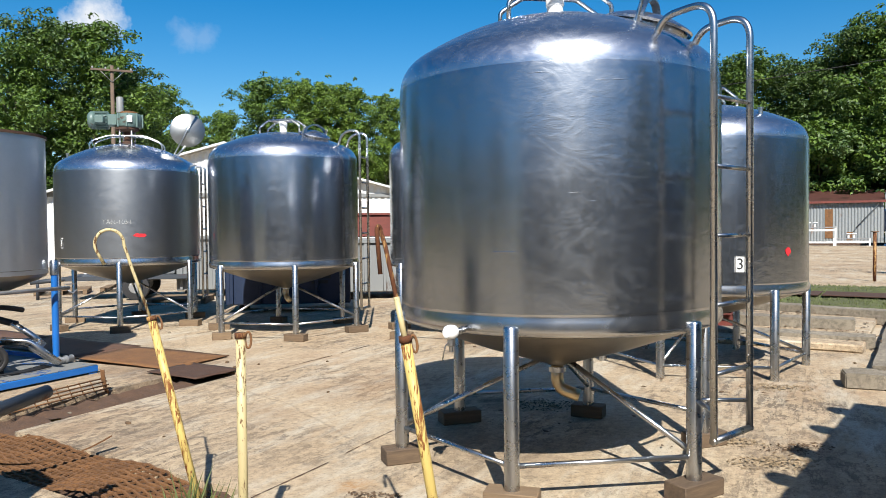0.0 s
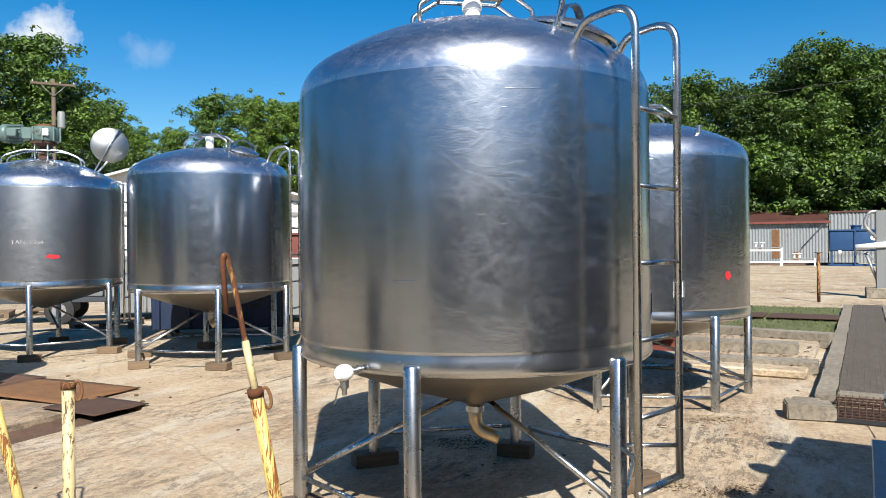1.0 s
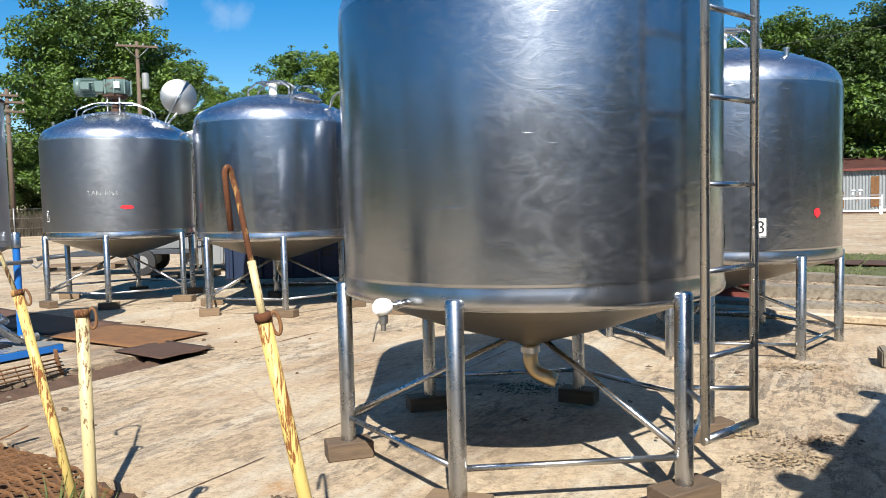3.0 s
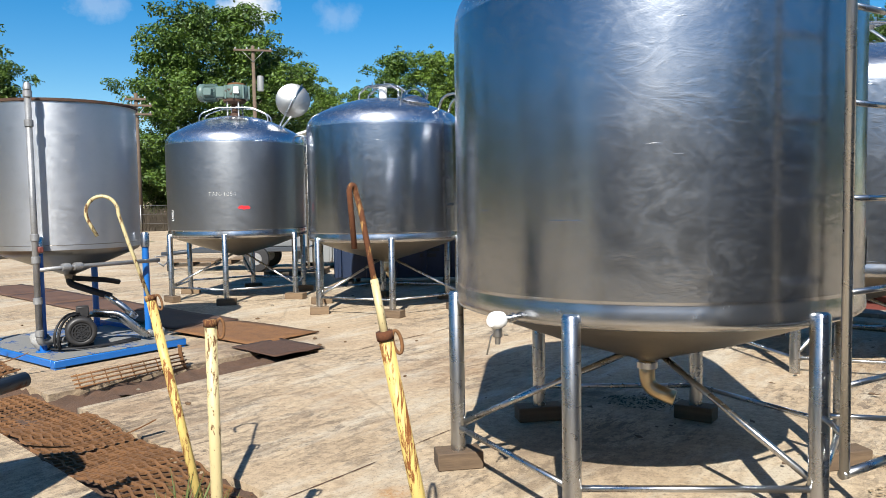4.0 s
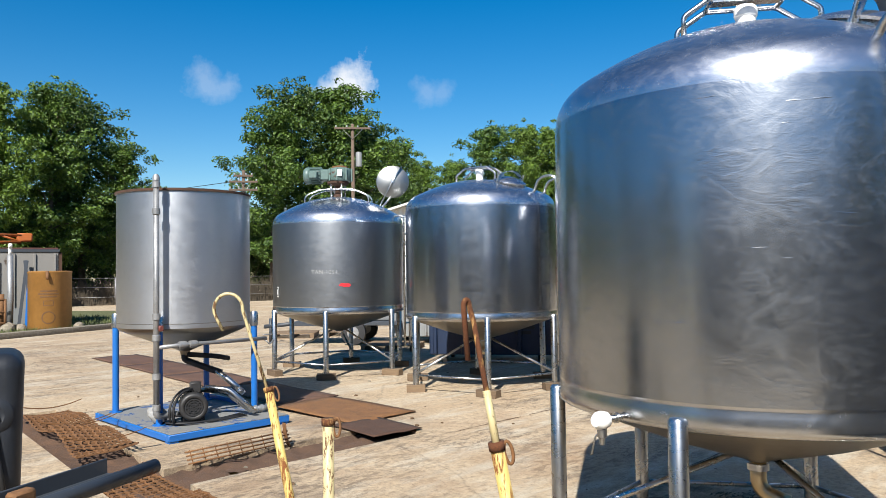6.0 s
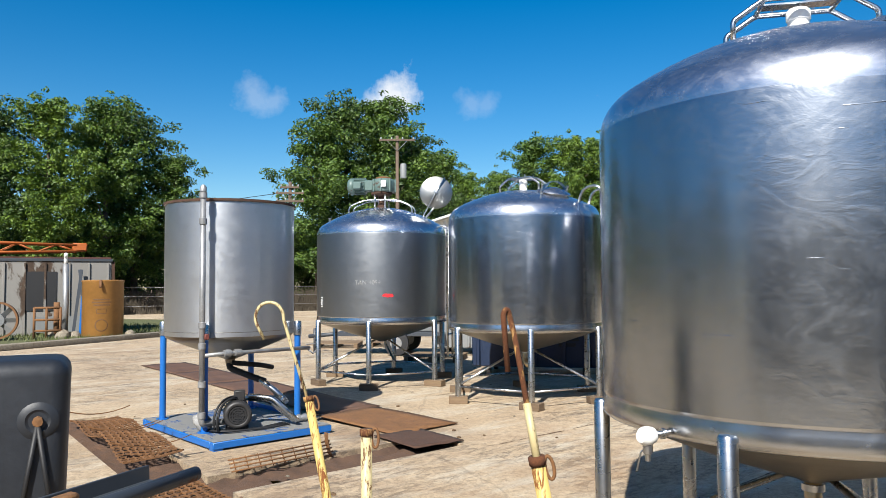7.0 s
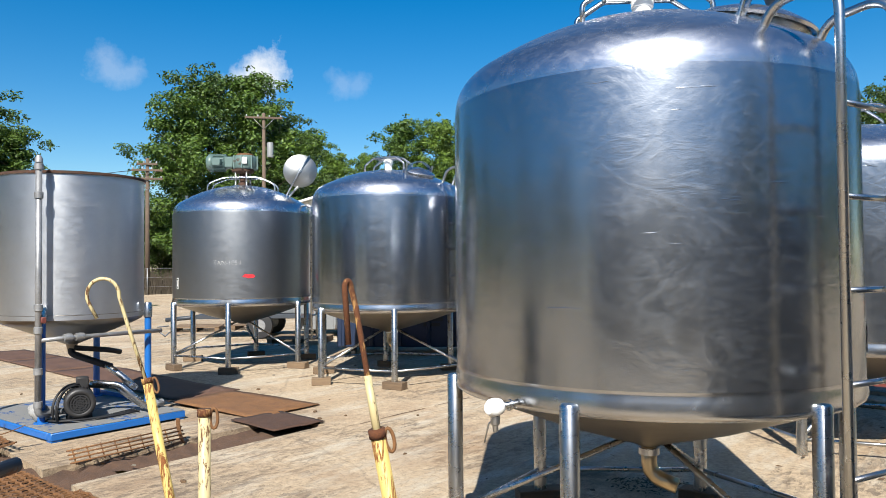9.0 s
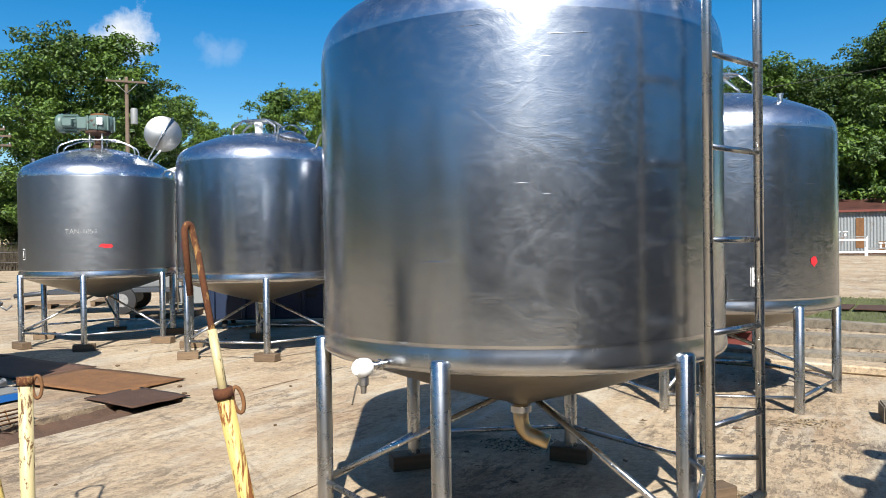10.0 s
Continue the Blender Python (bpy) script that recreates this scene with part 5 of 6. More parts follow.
def machine_by_path():
    """Tall steel-framed machine that stands beside the walk and throws the broad shadow."""
    root = thing("steel_machine", pose(3.80, 4.16, 0, 0, 0, 53.5), "tall grey steel machine casing beside the yard drain", "machine")
    part("casing", add_box(bmesh.new(), (2.9, 1.7, 1.85), pose(-1.55, -0.85, 1.20), 0.03, 2), GREY_PAINT, root)
    part("base_frame", add_box(bmesh.new(), (2.9, 1.7, 0.27), pose(-1.55, -0.85, 0.135), 0.01), DARK_STEEL, root)
    for x in (-0.35, -1.05, -1.75, -2.4):
        part("knob", lathe([(0.05, 0.0), (0.05, 0.10), (0.09, 0.12), (0.09, 0.20), (0.05, 0.24), (0, 0.25)], 16, pose(x, 0.0, 1.95, -90, 0, 0)), DARK_STEEL, root)
    return root


machine_by_path()
# low pale steel box and its capped stand, between the machine and the drain
def low_box():
    root = thing("steel_box", pose(3.20, 4.78, 0, 0, 0, 57.5), "low pale grey painted steel box beside the machine", "steel box")
    part("body", box((1.7, 0.42, 0.36), (-0.85, -0.21, 0.18), 0, 0.012, 2), WHITE_PAINT, root)
    part("lid", box((1.74, 0.46, 0.03), (-0.85, -0.21, 0.375), 0, 0.006), GALV, root)
    st = part("stand", lathe([(0, 0.38), (0.05, 0.38), (0.05, 0.62), (0.075, 0.63), (0.075, 0.70), (0.06, 0.73), (0, 0.735)], 20, pose(-0.14, -0.12, 0)), WHITE_PAINT, root, "white capped stand")
    part("gasket", lathe([(0.076, 0.655), (0.079, 0.66), (0.079, 0.672), (0.076, 0.677)], 20, pose(-0.14, -0.12, 0)), BLACK_RUBBER, st)


low_box()

# ---- foreground at the yard's near corner: black tank end and steel channel ----
def black_bin():
    root = thing("black_bin", pose(-2.70, 3.03, 0, 0, 0, 46), "black moulded plastic bin end with a rusty strap bolt", "bin")
    bm = box((0.72, 0.42, 1.33), (0, 0, 0.665), 0, 0.07, 4)
    for v in bm.verts:
        v.co.x *= 1.0 - 0.10 * (1 - v.co.z / 1.33)
    part("body", bm, BLACK_PLASTIC, root)
    part("boss", lathe([(0.085, 0), (0.08, 0.006), (0.05, 0.012), (0.03, 0.0), (0, 0.0)], 24, pose(0.24, -0.205, 1.07, 90, 0, 0)), BLACK_PLASTIC, root)
    part("bolt", lathe([(0.022, 0), (0.022, 0.03), (0, 0.035)], 8, pose(0.24, -0.206, 1.07, 90, 0, 0)), RUST, root, "rusty bolt")
    for dx, z in ((-0.07, 0.62), (0.07, 0.60)):
        part("strap", tube([(0.24, -0.225, 1.06), (0.24 + dx, -0.222, z)], 0.011, 8), BLACK_RUBBER, root)
    return root


black_bin()


def channel_bar():
    p0, p1 = Vector((-2.10, 2.35, 0.74)), Vector((-1.98, 3.36, 0.77))
    d = (p1 - p0)
    root = thing("steel_channel", Matrix.Translation(p0) @ d.to_track_quat("X", "Z").to_matrix().to_4x4(), "dark painted steel channel resting on a drain beam", "steel channel")
    L = d.length
    part("web", box((L, 0.16, 0.012), (L / 2, 0, 0.0), 0, 0.003), DARK_STEEL, root)
    part("flange", box((L, 0.012, 0.07), (L / 2, 0.08, 0.035), 0, 0.003), DARK_STEEL, root)
    part("pipe_edge", tube([(0, -0.09, 0.02), (L + 0.12, -0.09, 0.02)], 0.032, 14), DARK_STEEL, root)
    part("support", box((0.10, 0.10, 0.73), (L * 0.08, 0, -0.372), 0, 0.006), DARK_STEEL, root)
    part("bracket", box((0.10, 0.06, 0.06), (L * 0.55, 0.02, 0.04), 0, 0.01), RUST, root, "rusty bracket")


channel_bar()

# ---- trees ----


def crown_mesh(h, w, base, limbs, leaves, seed, leaf, lean):
    """A crown of small leaves on sprays that follow rising limbs, layer over layer, with gaps between them."""
    rnd = random.Random(seed)
    verts, faces, cl = [], [], []
    spin = rnd.uniform(0, 6.28)
    for i in range(limbs):
        t = (i + rnd.uniform(-0.4, 0.4)) / limbs
        t = min(max(t, 0.0), 1.0)
        env = w * max(0.08, math.sin(math.pi * (0.26 + 0.71 * t))) ** 0.9 * (0.80 + 0.45 * noise.noise(Vector((seed * 1.7, t * 4.0, 1))))
        a = spin + i * 2.39996 + rnd.uniform(-0.5, 0.5)
        z0 = base + (h - base) * (0.02 + 0.86 * t)
        L = env * rnd.uniform(0.72, 1.12)
        rise = (0.25 + 0.85 * t) * rnd.uniform(0.6, 1.3)
        o = Vector((lean.x * z0 / h, lean.y * z0 / h, z0))
        n = max(2, int(2 + 4.0 * L / w))
        for q in range(n):
            f = 0.30 + 0.70 * q / max(1, n - 1)
            p = o + Vector((math.cos(a) * L * f, math.sin(a) * L * f, rise * L * f * (0.55 + 0.45 * f)))
            p += Vector((rnd.gauss(0, 0.05), rnd.gauss(0, 0.05), rnd.gauss(0, 0.03))) * w
            top = h * (1.0 - 0.12 * (L * f / w) ** 1.5) + rnd.uniform(-0.5, 0.3)
            p.z = p.z if p.z < top - 1.0 else top - 1.0 + (p.z - top + 1.0) * 0.35
            cl.append((p, w * rnd.uniform(0.12, 0.225) * (1.05 - 0.25 * f)))
    for q in range(5):
        cl.append((Vector((lean.x + rnd.gauss(0, 0.10) * w, lean.y + rnd.gauss(0, 0.10) * w, h * (0.985 - 0.045 * q))), w * (0.07 + 0.025 * q)))
    weight = [c[1] ** 2 for c in cl]
    pick = rnd.choices(range(len(cl)), weight, k=leaves)
    for i in pick:
        c, cr = cl[i]
        d = Vector((rnd.gauss(0, 1), rnd.gauss(0, 1), rnd.gauss(0.25, 0.8))).normalized()
        r = cr * (rnd.uniform(0.5, 1.12) if rnd.random() < 0.9 else rnd.uniform(1.05, 1.22))
        p = c + Vector((d.x * r, d.y * r, d.z * r * 0.62))
        n = (d * 0.8 + Vector((rnd.gauss(0, 0.55), rnd.gauss(0, 0.55), 0.6 + rnd.gauss(0, 0.45)))).normalized()
        s = n.orthogonal().normalized()
        s.rotate(Matrix.Rotation(rnd.uniform(0, 6.28), 3, n))
        t = n.cross(s)
        k = leaf * rnd.uniform(0.6, 1.25)
        b = len(verts)
        verts += [p - s * k, p - t * k * 0.5 - s * 0.2 * k + n * k * 0.2, p + s * k * 0.9, p + t * k * 0.55 + n * k * 0.12]
        faces += [(b, b + 1, b + 2), (b, b + 2, b + 3)]
    me = bpy.data.meshes.new("crown")
    me.from_pydata([tuple(v) for v in verts], [], faces)
    return me


def make_tree(seed, h, w, base, leaf_mat, limbs=44, leaves=22000, leaf=0.13, trunk=0.24, label="tall leafy green tree at the edge of the yard"):
    rnd = random.Random(seed)
    root = thing("tree", pose(0, -300, 0), label, "tree", "trees round the yard")
    lean = Vector((rnd.uniform(-0.4, 0.4), rnd.uniform(-0.4, 0.4), 0))
    bm = tube([Vector((0, 0, -0.2)), Vector((0, 0, h * 0.3)) + lean * 0.4, Vector((0, 0, h * 0.62)) + lean, Vector((0, 0, h * 0.92)) + lean * 1.2], trunk, 8, True, 0.04)
    for i in range(11):
        z = base * 0.8 + (h * 0.85 - base * 0.8) * i / 11
        a = rnd.uniform(0, 6.28)
        L = w * rnd.uniform(0.55, 0.9) * (1 - 0.5 * i / 11)
        o = Vector((0, 0, z)) + lean * (z / h)
        e = Vector((math.cos(a), math.sin(a), 0.55)) * L
        add_tube(bm, [o, o + e * 0.5 + Vector((0, 0, -0.1 * L)), o + e], trunk * 0.36 * (1 - 0.5 * i / 11), 5, True, 0.015)
    part("trunk", bm, BARK, root)
    me = crown_mesh(h, w, base, limbs, leaves, seed, leaf, lean)
    me.materials.append(leaf_mat)
    c = new("crown", me)
    c.parent = root
    return root


TREE_H = 15.0
kinds = [make_tree(1, TREE_H, 4.4, 2.6, LEAF_A), make_tree(2, TREE_H, 4.0, 3.0, LEAF_B), make_tree(3, TREE_H, 4.8, 2.0, LEAF_C, 50, 23000), make_tree(4, TREE_H, 4.0, 2.0, LEAF_A, 38, 20000)]
low_kinds = [make_tree(7, 7.0, 3.6, 0.3, LEAF_C, 30, 12500, 0.135, 0.10, "low leafy undergrowth tree"), make_tree(8, 7.0, 3.3, 0.2, LEAF_A, 30, 12500, 0.135, 0.10, "low leafy undergrowth tree")]
TREES = [(-39.3, 31.0, 12.4, 2), (-35.8, 32.2, 12.5, 1), (-35.3, 35.6, 13.2, 0), (-36.9, 39.7, 13.4, 2), (-34.0, 39.7, 10.2, 0)]
TREES += [(-30.3, 52.2, 14.6, 0), (-29.6, 56.1, 17.4, 2), (-26.2, 56.7, 17.2, 0), (-25.8, 61.2, 15.0, 2), (-28.2, 73.2, 15.3, 1), (-27.1, 80.0, 14.3, 1), (-24.3, 80.9, 14.4, 1)]
TREES += [(-17.8, 74.5, 16.5, 0), (-13.8, 73.3, 16.1, 1), (-12.5, 76.9, 16.5, 1), (-9.5, 75.3, 16.0, 1), (-5.6, 73.7, 14.6, 1), (-1.6, 77.9, 15.6, 0), (4.4, 79.8, 16.2, 1), (11.6, 79.1, 16.6, 0)]
TREES += [(18.4, 77.8, 16.2, 1), (23.8, 76.3, 16.5, 0), (28.8, 79.4, 18.6, 2), (30.0, 74.7, 18.4, 0), (33.8, 75.3, 17.6, 2), (35.1, 72.5, 17.3, 2), (38.8, 75.1, 17.9, 0)]
TREES += [(38.6, 70.7, 19.6, 2), (39.5, 67.9, 20.1, 0), (42.4, 68.5, 19.6, 2), (42.0, 64.0, 18.2, 0), (45.6, 63.9, 18.6, 2), (49.5, 63.6, 18.2, 0)]
LOW = [(-43.7, 35.2, 6.0, 0), (-43.8, 38.2, 6.1, 1), (-41.2, 39.5, 6.4, 0), (-41.6, 43.4, 6.3, 0), (-41.0, 46.8, 6.9, 1), (-40.1, 50.2, 6.3, 0), (-38.5, 54.0, 5.8, 1), (-35.0, 56.4, 6.8, 0), (-33.9, 59.3, 6.9, 1), (-32.2, 62.6, 7.4, 0)]
LOW += [(32.3, 67.2, 11.6, 1), (33.2, 65.4, 10.4, 0), (35.8, 64.1, 10.6, 1), (37.6, 62.1, 9.8, 0), (40.1, 61.4, 10.2, 1), (42.1, 59.1, 10.0, 0), (45.0, 58.0, 10.0, 1), (29.0, 70.0, 10.5, 0)]
LOW += [(-24.3, 73.4, 9.0, 1), (-20.3, 79.4, 10.4, 0), (-13.9, 80.7, 10.5, 1), (-7.9, 81.6, 10.5, 0), (-3.0, 82.0, 10.5, 1), (0.8, 83.9, 10.7, 0), (7.0, 84.0, 10.5, 1), (13.3, 82.9, 10.4, 0), (20.0, 82.0, 10.4, 1), (26.0, 80.0, 10.4, 0)]
rnd = random.Random(5)
# unseen tree belt added behind the path for dark reflections, nearer by the numbered tank
UNSEEN_BELT, UNSEEN_LOW_BELT = [], []
for k in range(48):
    deg = 52 + 256 * k / 47
    a = radians(deg)
    d = rnd.uniform(58, 72) - 26 * math.exp(-((deg - 128) / 26) ** 2)
    UNSEEN_BELT.append((d * math.sin(a), d * math.cos(a), rnd.uniform(13, 17), k % 2))
    if k % 2:
        UNSEEN_LOW_BELT.append(((d - 3) * math.sin(a + 0.05), (d - 3) * math.cos(a + 0.05), rnd.uniform(6, 9), 0))


def plant(rows, proto, height, seed):
    rnd = random.Random(seed)
    used = set()
    for x, y, h, kind in rows:
        k = int(kind)
        s = h / height
        m = pose(x, y, 0, 0, 0, rnd.uniform(0, 360))
        if k not in used:
            ob = proto[k]
            ob.matrix_world = m
            used.add(k)
        else:
            ob = copy_thing(proto[k], m)
        wide = s * rnd.uniform(0.92, 1.12)
        ob.scale = (wide, wide, s)


plant([(x, y, h * 1.06, kind) for x, y, h, kind in TREES], kinds, TREE_H, 12)
plant(LOW, low_kinds, 7.0, 13)
plant(UNSEEN_BELT, [make_tree(21, TREE_H, 5.2, 2.0, LEAF_C, 34, 3200, 0.36), make_tree(22, TREE_H, 5.0, 2.2, LEAF_A, 34, 3200, 0.36)], TREE_H, 14)
plant(UNSEEN_LOW_BELT, [make_tree(23, 7.0, 4.2, 0.2, LEAF_C, 24, 2400, 0.34, 0.10, "low leafy undergrowth tree")], 7.0, 15)

# ---- utility poles and wire ----


def utility_pole(x, y, h, arms, turn, can):
    root = thing("utility_pole", pose(x, y, 0, 0, 0, turn), "weathered wooden utility pole with crossarms", "utility pole", "utility poles")
    part("pole", tube([(0, 0, 0), (0, 0, h)], 0.17, 12, True, 0.11), POLE_WOOD, root)
    for z, L in arms:
        arm = part("crossarm", box((L, 0.11, 0.13), (0, -0.15, z), 0, 0.01), POLE_WOOD, root)
        n = 4
        for k in range(n):
            part("insulator", lathe([(0, 0), (0.05, 0), (0.06, 0.08), (0.03, 0.13), (0, 0.14)], 8, pose(-L * 0.45 + L * 0.9 * k / (n - 1), -0.15, z + 0.065)), GALV, arm)
        for sg in (-1, 1):
            part("arm_brace", tube([(sg * L * 0.28, -0.16, z - 0.05), (0, -0.13, z - 0.75)], 0.018, 6), GALV, arm)
    if can:
        part("transformer", lathe([(0, 0), (0.22, 0.02), (0.22, 0.95), (0.18, 1.02), (0, 1.05)], 18, pose(0.42, -0.1, h - 3.0)), GREY_PAINT, root, "pale grey transformer can")


utility_pole(-21.2, 47.7, 12.12, ((11.8, 2.5),), 24, True)
utility_pole(-27.6, 44.1, 8.8, ((8.4, 1.25), (8.0, 1.9), (7.45, 1.9)), 26, False)


def wire(a, b, sag):
    a, b = Vector(a), Vector(b)
    pts = [a + (b - a) * (i / 24) - Vector((0, 0, sag * 4 * (i / 24) * (1 - i / 24))) for i in range(25)]
    whole("overhead_wire", tube(pts, 0.022, 5), BLACK_RUBBER, Matrix.Identity(4), "thin black overhead power wire", "wire", "overhead wires")


utility_pole(-0.8, 61.9, 9.9, ((9.55, 2.0),), 20, False)
wire((-0.8, 61.7, 9.6), (70.0, 26.6, 16.0), 0.3)
wire((-90.0, 62.0, 11.0), (-27.8, 44.0, 8.1), 1.0)

# ---- white building behind the tanks ----


def ribbed_wall(w, h, pitch=0.25, depth=0.03, top=None):
    """A sheet-metal wall in the xz plane; top(x) gives the height along it."""
    bm = bmesh.new()
    n = int(w / pitch)
    prev = None
    for i in range(n + 1):
        for dx, dy in ((0.0, 0.0), (0.35, 0.0), (0.5, -depth), (0.85, -depth)):
            x = (i + dx) * pitch
            if x > w:
                continue
            z = h if top is None else top(x)
            cur = (bm.verts.new((x, dy, 0)), bm.verts.new((x, dy, z)))
            if prev:
                bm.faces.new((prev[0], cur[0], cur[1], prev[1]))
            prev = cur
    return bm


def white_building():
    W, D, E, A = 16.6, 22.0, 3.2, 5.5
    root = thing("white_building", pose(-17.6, 32.6, 0, 0, 0, 15.0), "long white metal building with a low gable roof", "building")
    ax = W * 0.46
    part("gable_wall", ribbed_wall(W, E, 0.3, 0.03, lambda x: E + (A - E) * (1 - abs(x - ax) / (ax if x < ax else W - ax))), SIDING_WHITE, root)
    for x in (0, W):
        b = ribbed_wall(D, E, 0.3, 0.03)
        ob = part("side_wall", b, SIDING_WHITE, root)
        ob.matrix_local = pose(x, 0 if x else D, 0, 0, 0, 90 if x else -90)
    for x0, x1 in ((-0.4, ax), (W + 0.4, ax)):
        bm = bmesh.new()
        z0 = E - 0.12
        pts = [(x0, -0.5, z0), (x1, -0.5, A + 0.02), (x1, D, A + 0.02), (x0, D, z0)]
        lo = [bm.verts.new(p) for p in pts]
        hi = [bm.verts.new((p[0], p[1], p[2] + 0.10)) for p in pts]
        bm.faces.new(lo)
        bm.faces.new(hi[::-1])
        for k in range(4):
            bm.faces.new((lo[k], lo[(k + 1) % 4], hi[(k + 1) % 4], hi[k]))
        bmesh.ops.recalc_face_normals(bm, faces=bm.faces)
        part("roof", bm, ROOF_WHITE, root, smooth=False)
    part("fascia", box((W + 0.6, 0.06, 0.16), (W / 2, -0.08, E - 0.02)), GREY_PAINT, root, "dark grey band at the eaves")
    for x in (1.0, 14.6):
        wdw = part("window", box((0.8, 0.05, 0.7), (x, -0.06, 1.7), 0, 0.01), GREY_PAINT, root)
        part("pane", box((0.66, 0.02, 0.56), (x, -0.095, 1.7)), BLACK_RUBBER, wdw)
    return root


white_building()

# unseen building added behind the path so that the tanks reflect a dark wall
def plant_building():
    root = thing("plant_building", pose(-9.0, -12.0, 0, 0, 0, -4), "unseen dark grey sheet-metal building added for dark reflections in the tanks", "building")
    b = part("wall", ribbed_wall(40.0, 5.6, 0.3, 0.04), GREY_PAINT, root)
    b.matrix_local = pose(40.0, 0, 0, 0, 0, 180)
    part("roof", box((40.6, 12.0, 0.12), (20.0, -5.9, 5.68)), ROOF_RUST, root)
    part("base_course", box((40.0, 0.16, 0.5), (20.0, 0.10, 0.25)), CONCRETE_KERB, root)
    for k in range(4):
        d = part("roller_door", box((3.4, 0.08, 3.6), (5.0 + 9.5 * k, 0.10, 1.8)), DARK_STEEL, root, "dark roller door")
        part("rail", box((3.6, 0.14, 0.2), (5.0 + 9.5 * k, 0.12, 3.7)), DARK_STEEL, d)


plant_building()

# ---- bins, trailer and pallets behind the tanks ----


def skip_bin(x, y, turn, w, d, h, mat, label):
    root = thing("dumpster", pose(x, y, 0, 0, 0, turn), label, "dumpster", "steel bins behind the tanks")
    bm = bmesh.new()
    add_box(bm, (w, d, h - 0.16), pose(0, 0, (h + 0.16) / 2), 0.02)
    body = part("body", bm, mat, root)
    for k in range(5):
        part("rib", box((0.07, 0.06, h - 0.2), (-w / 2 + 0.12 + (w - 0.24) * k / 4, -d / 2 - 0.03, (h + 0.16) / 2), 0, 0.01), mat, root)
    part("rim", box((w + 0.12, d + 0.12, 0.09), (0, 0, h + 0.03), 0, 0.01), mat, root)
    for sx in (-1, 1):
        for sy in (-1, 1):
            part("wheel", lathe([(0, -0.04), (0.07, -0.04), (0.08, -0.02), (0.08, 0.02), (0.07, 0.04), (0, 0.04)], 14, pose(sx * w * 0.38, sy * d * 0.35, 0.08, 0, 90, 0)), BLACK_RUBBER, root)
    for k, (zz, ww) in enumerate(((0.80, 0.42), (0.68, 0.30))):
        part("lettering_bar", box((ww, 0.006, 0.06), (w * 0.25, -d / 2 - 0.004, zz * h / 1.2)), BLACK_INK, body)


skip_bin(-1.45, 17.0, 10, 1.9, 1.4, 1.25, GREY_PAINT, "grey painted steel dumpster with faded lettering bars")
skip_bin(-5.5, 17.9, 10, 1.7, 1.2, 1.35, GREY_PAINT, "pale grey steel bin behind the tanks")
skip_bin(-3.0, 14.4, 8, 2.3, 1.2, 1.0, BLUE_DARK, "dark blue steel dumpster behind the tanks")
root = thing("red_steel_box", pose(-1.6, 19.6, 0, 0, 0, 12), "rusty red steel hopper on legs", "hopper")
part("box", box((3.2, 1.4, 0.55), (0, 0, 1.62), 0, 0.02), RED_STEEL, root)
part("lip", box((3.3, 1.5, 0.06), (0, 0, 1.92), 0, 0.01), RED_STEEL, root)
for sx in (-1, 1):
    for sy in (-1, 1):
        part("leg", box((0.1, 0.1, 1.36), (sx * 1.5, sy * 0.6, 0.68)), RED_STEEL, root)


def flat_trailer(x, y, turn):
    root = thing("trailer", pose(x, y, 0, 0, 0, turn), "small grey flat trailer with an engine box", "trailer")
    part("deck", box((2.6, 1.3, 0.10), (0, 0, 0.50), 0, 0.01), DARK_STEEL, root)
    part("engine_box", box((1.0, 0.8, 0.42), (0.5, 0.0, 0.76), 0, 0.05, 2), GREY_PAINT, root)
    part("tongue", tube([(-1.3, 0, 0.48), (-2.2, 0, 0.40)], 0.05, 10), DARK_STEEL, root)
    part("jack", tube([(-2.05, 0, 0), (-2.05, 0, 0.6)], 0.035, 10), DARK_STEEL, root)
    for sy in (-1, 1):
        wh = part("wheel", lathe([(0, -0.08), (0.17, -0.08), (0.29, -0.07), (0.30, -0.03), (0.30, 0.03), (0.29, 0.07), (0.17, 0.08), (0, 0.08)], 24, pose(0.2, sy * 0.72, 0.30, 90, 0, 0)), BLACK_RUBBER, root)
        part("rim", lathe([(0.0, 0.085), (0.14, 0.085), (0.16, 0.06)], 18, pose(0.2, sy * 0.72, 0.30, 90, 0, 0)), GALV, wh)
    for k in range(3):
        part("stake", box((0.06, 0.06, 0.55), (-1.15 + 0.35 * k, 0.5, 0.80)), WHITE_PAINT, root, "white painted stake")
    return root


flat_trailer(-7.3, 17.3, 12)


def pallet(x, y, turn, z=0.0):
    root = thing("pallet", pose(x, y, z, 0, 0, turn), "weathered grey wooden pallet on the slab", "pallet", "wooden pallets")
    for k in range(7):
        part("board", box((1.2, 0.11, 0.022), (0, -0.5 + k * 1.0 / 6, 0.121), 0, 0.003), WOOD, root)
    for k in range(3):
        part("bearer", box((0.10, 1.1, 0.09), (-0.54 + 0.54 * k, 0, 0.065), 0, 0.003), WOOD, root)
    for k in range(3):
        part("foot_board", box((0.10, 1.1, 0.02), (-0.54 + 0.54 * k, 0, 0.01), 0, 0.002), WOOD, root)


for x, y, tn in ((-9.6, 18.6, 20), (-8.3, 19.4, 14), (-5.7, 16.0, 8)):
    pallet(x, y, tn)


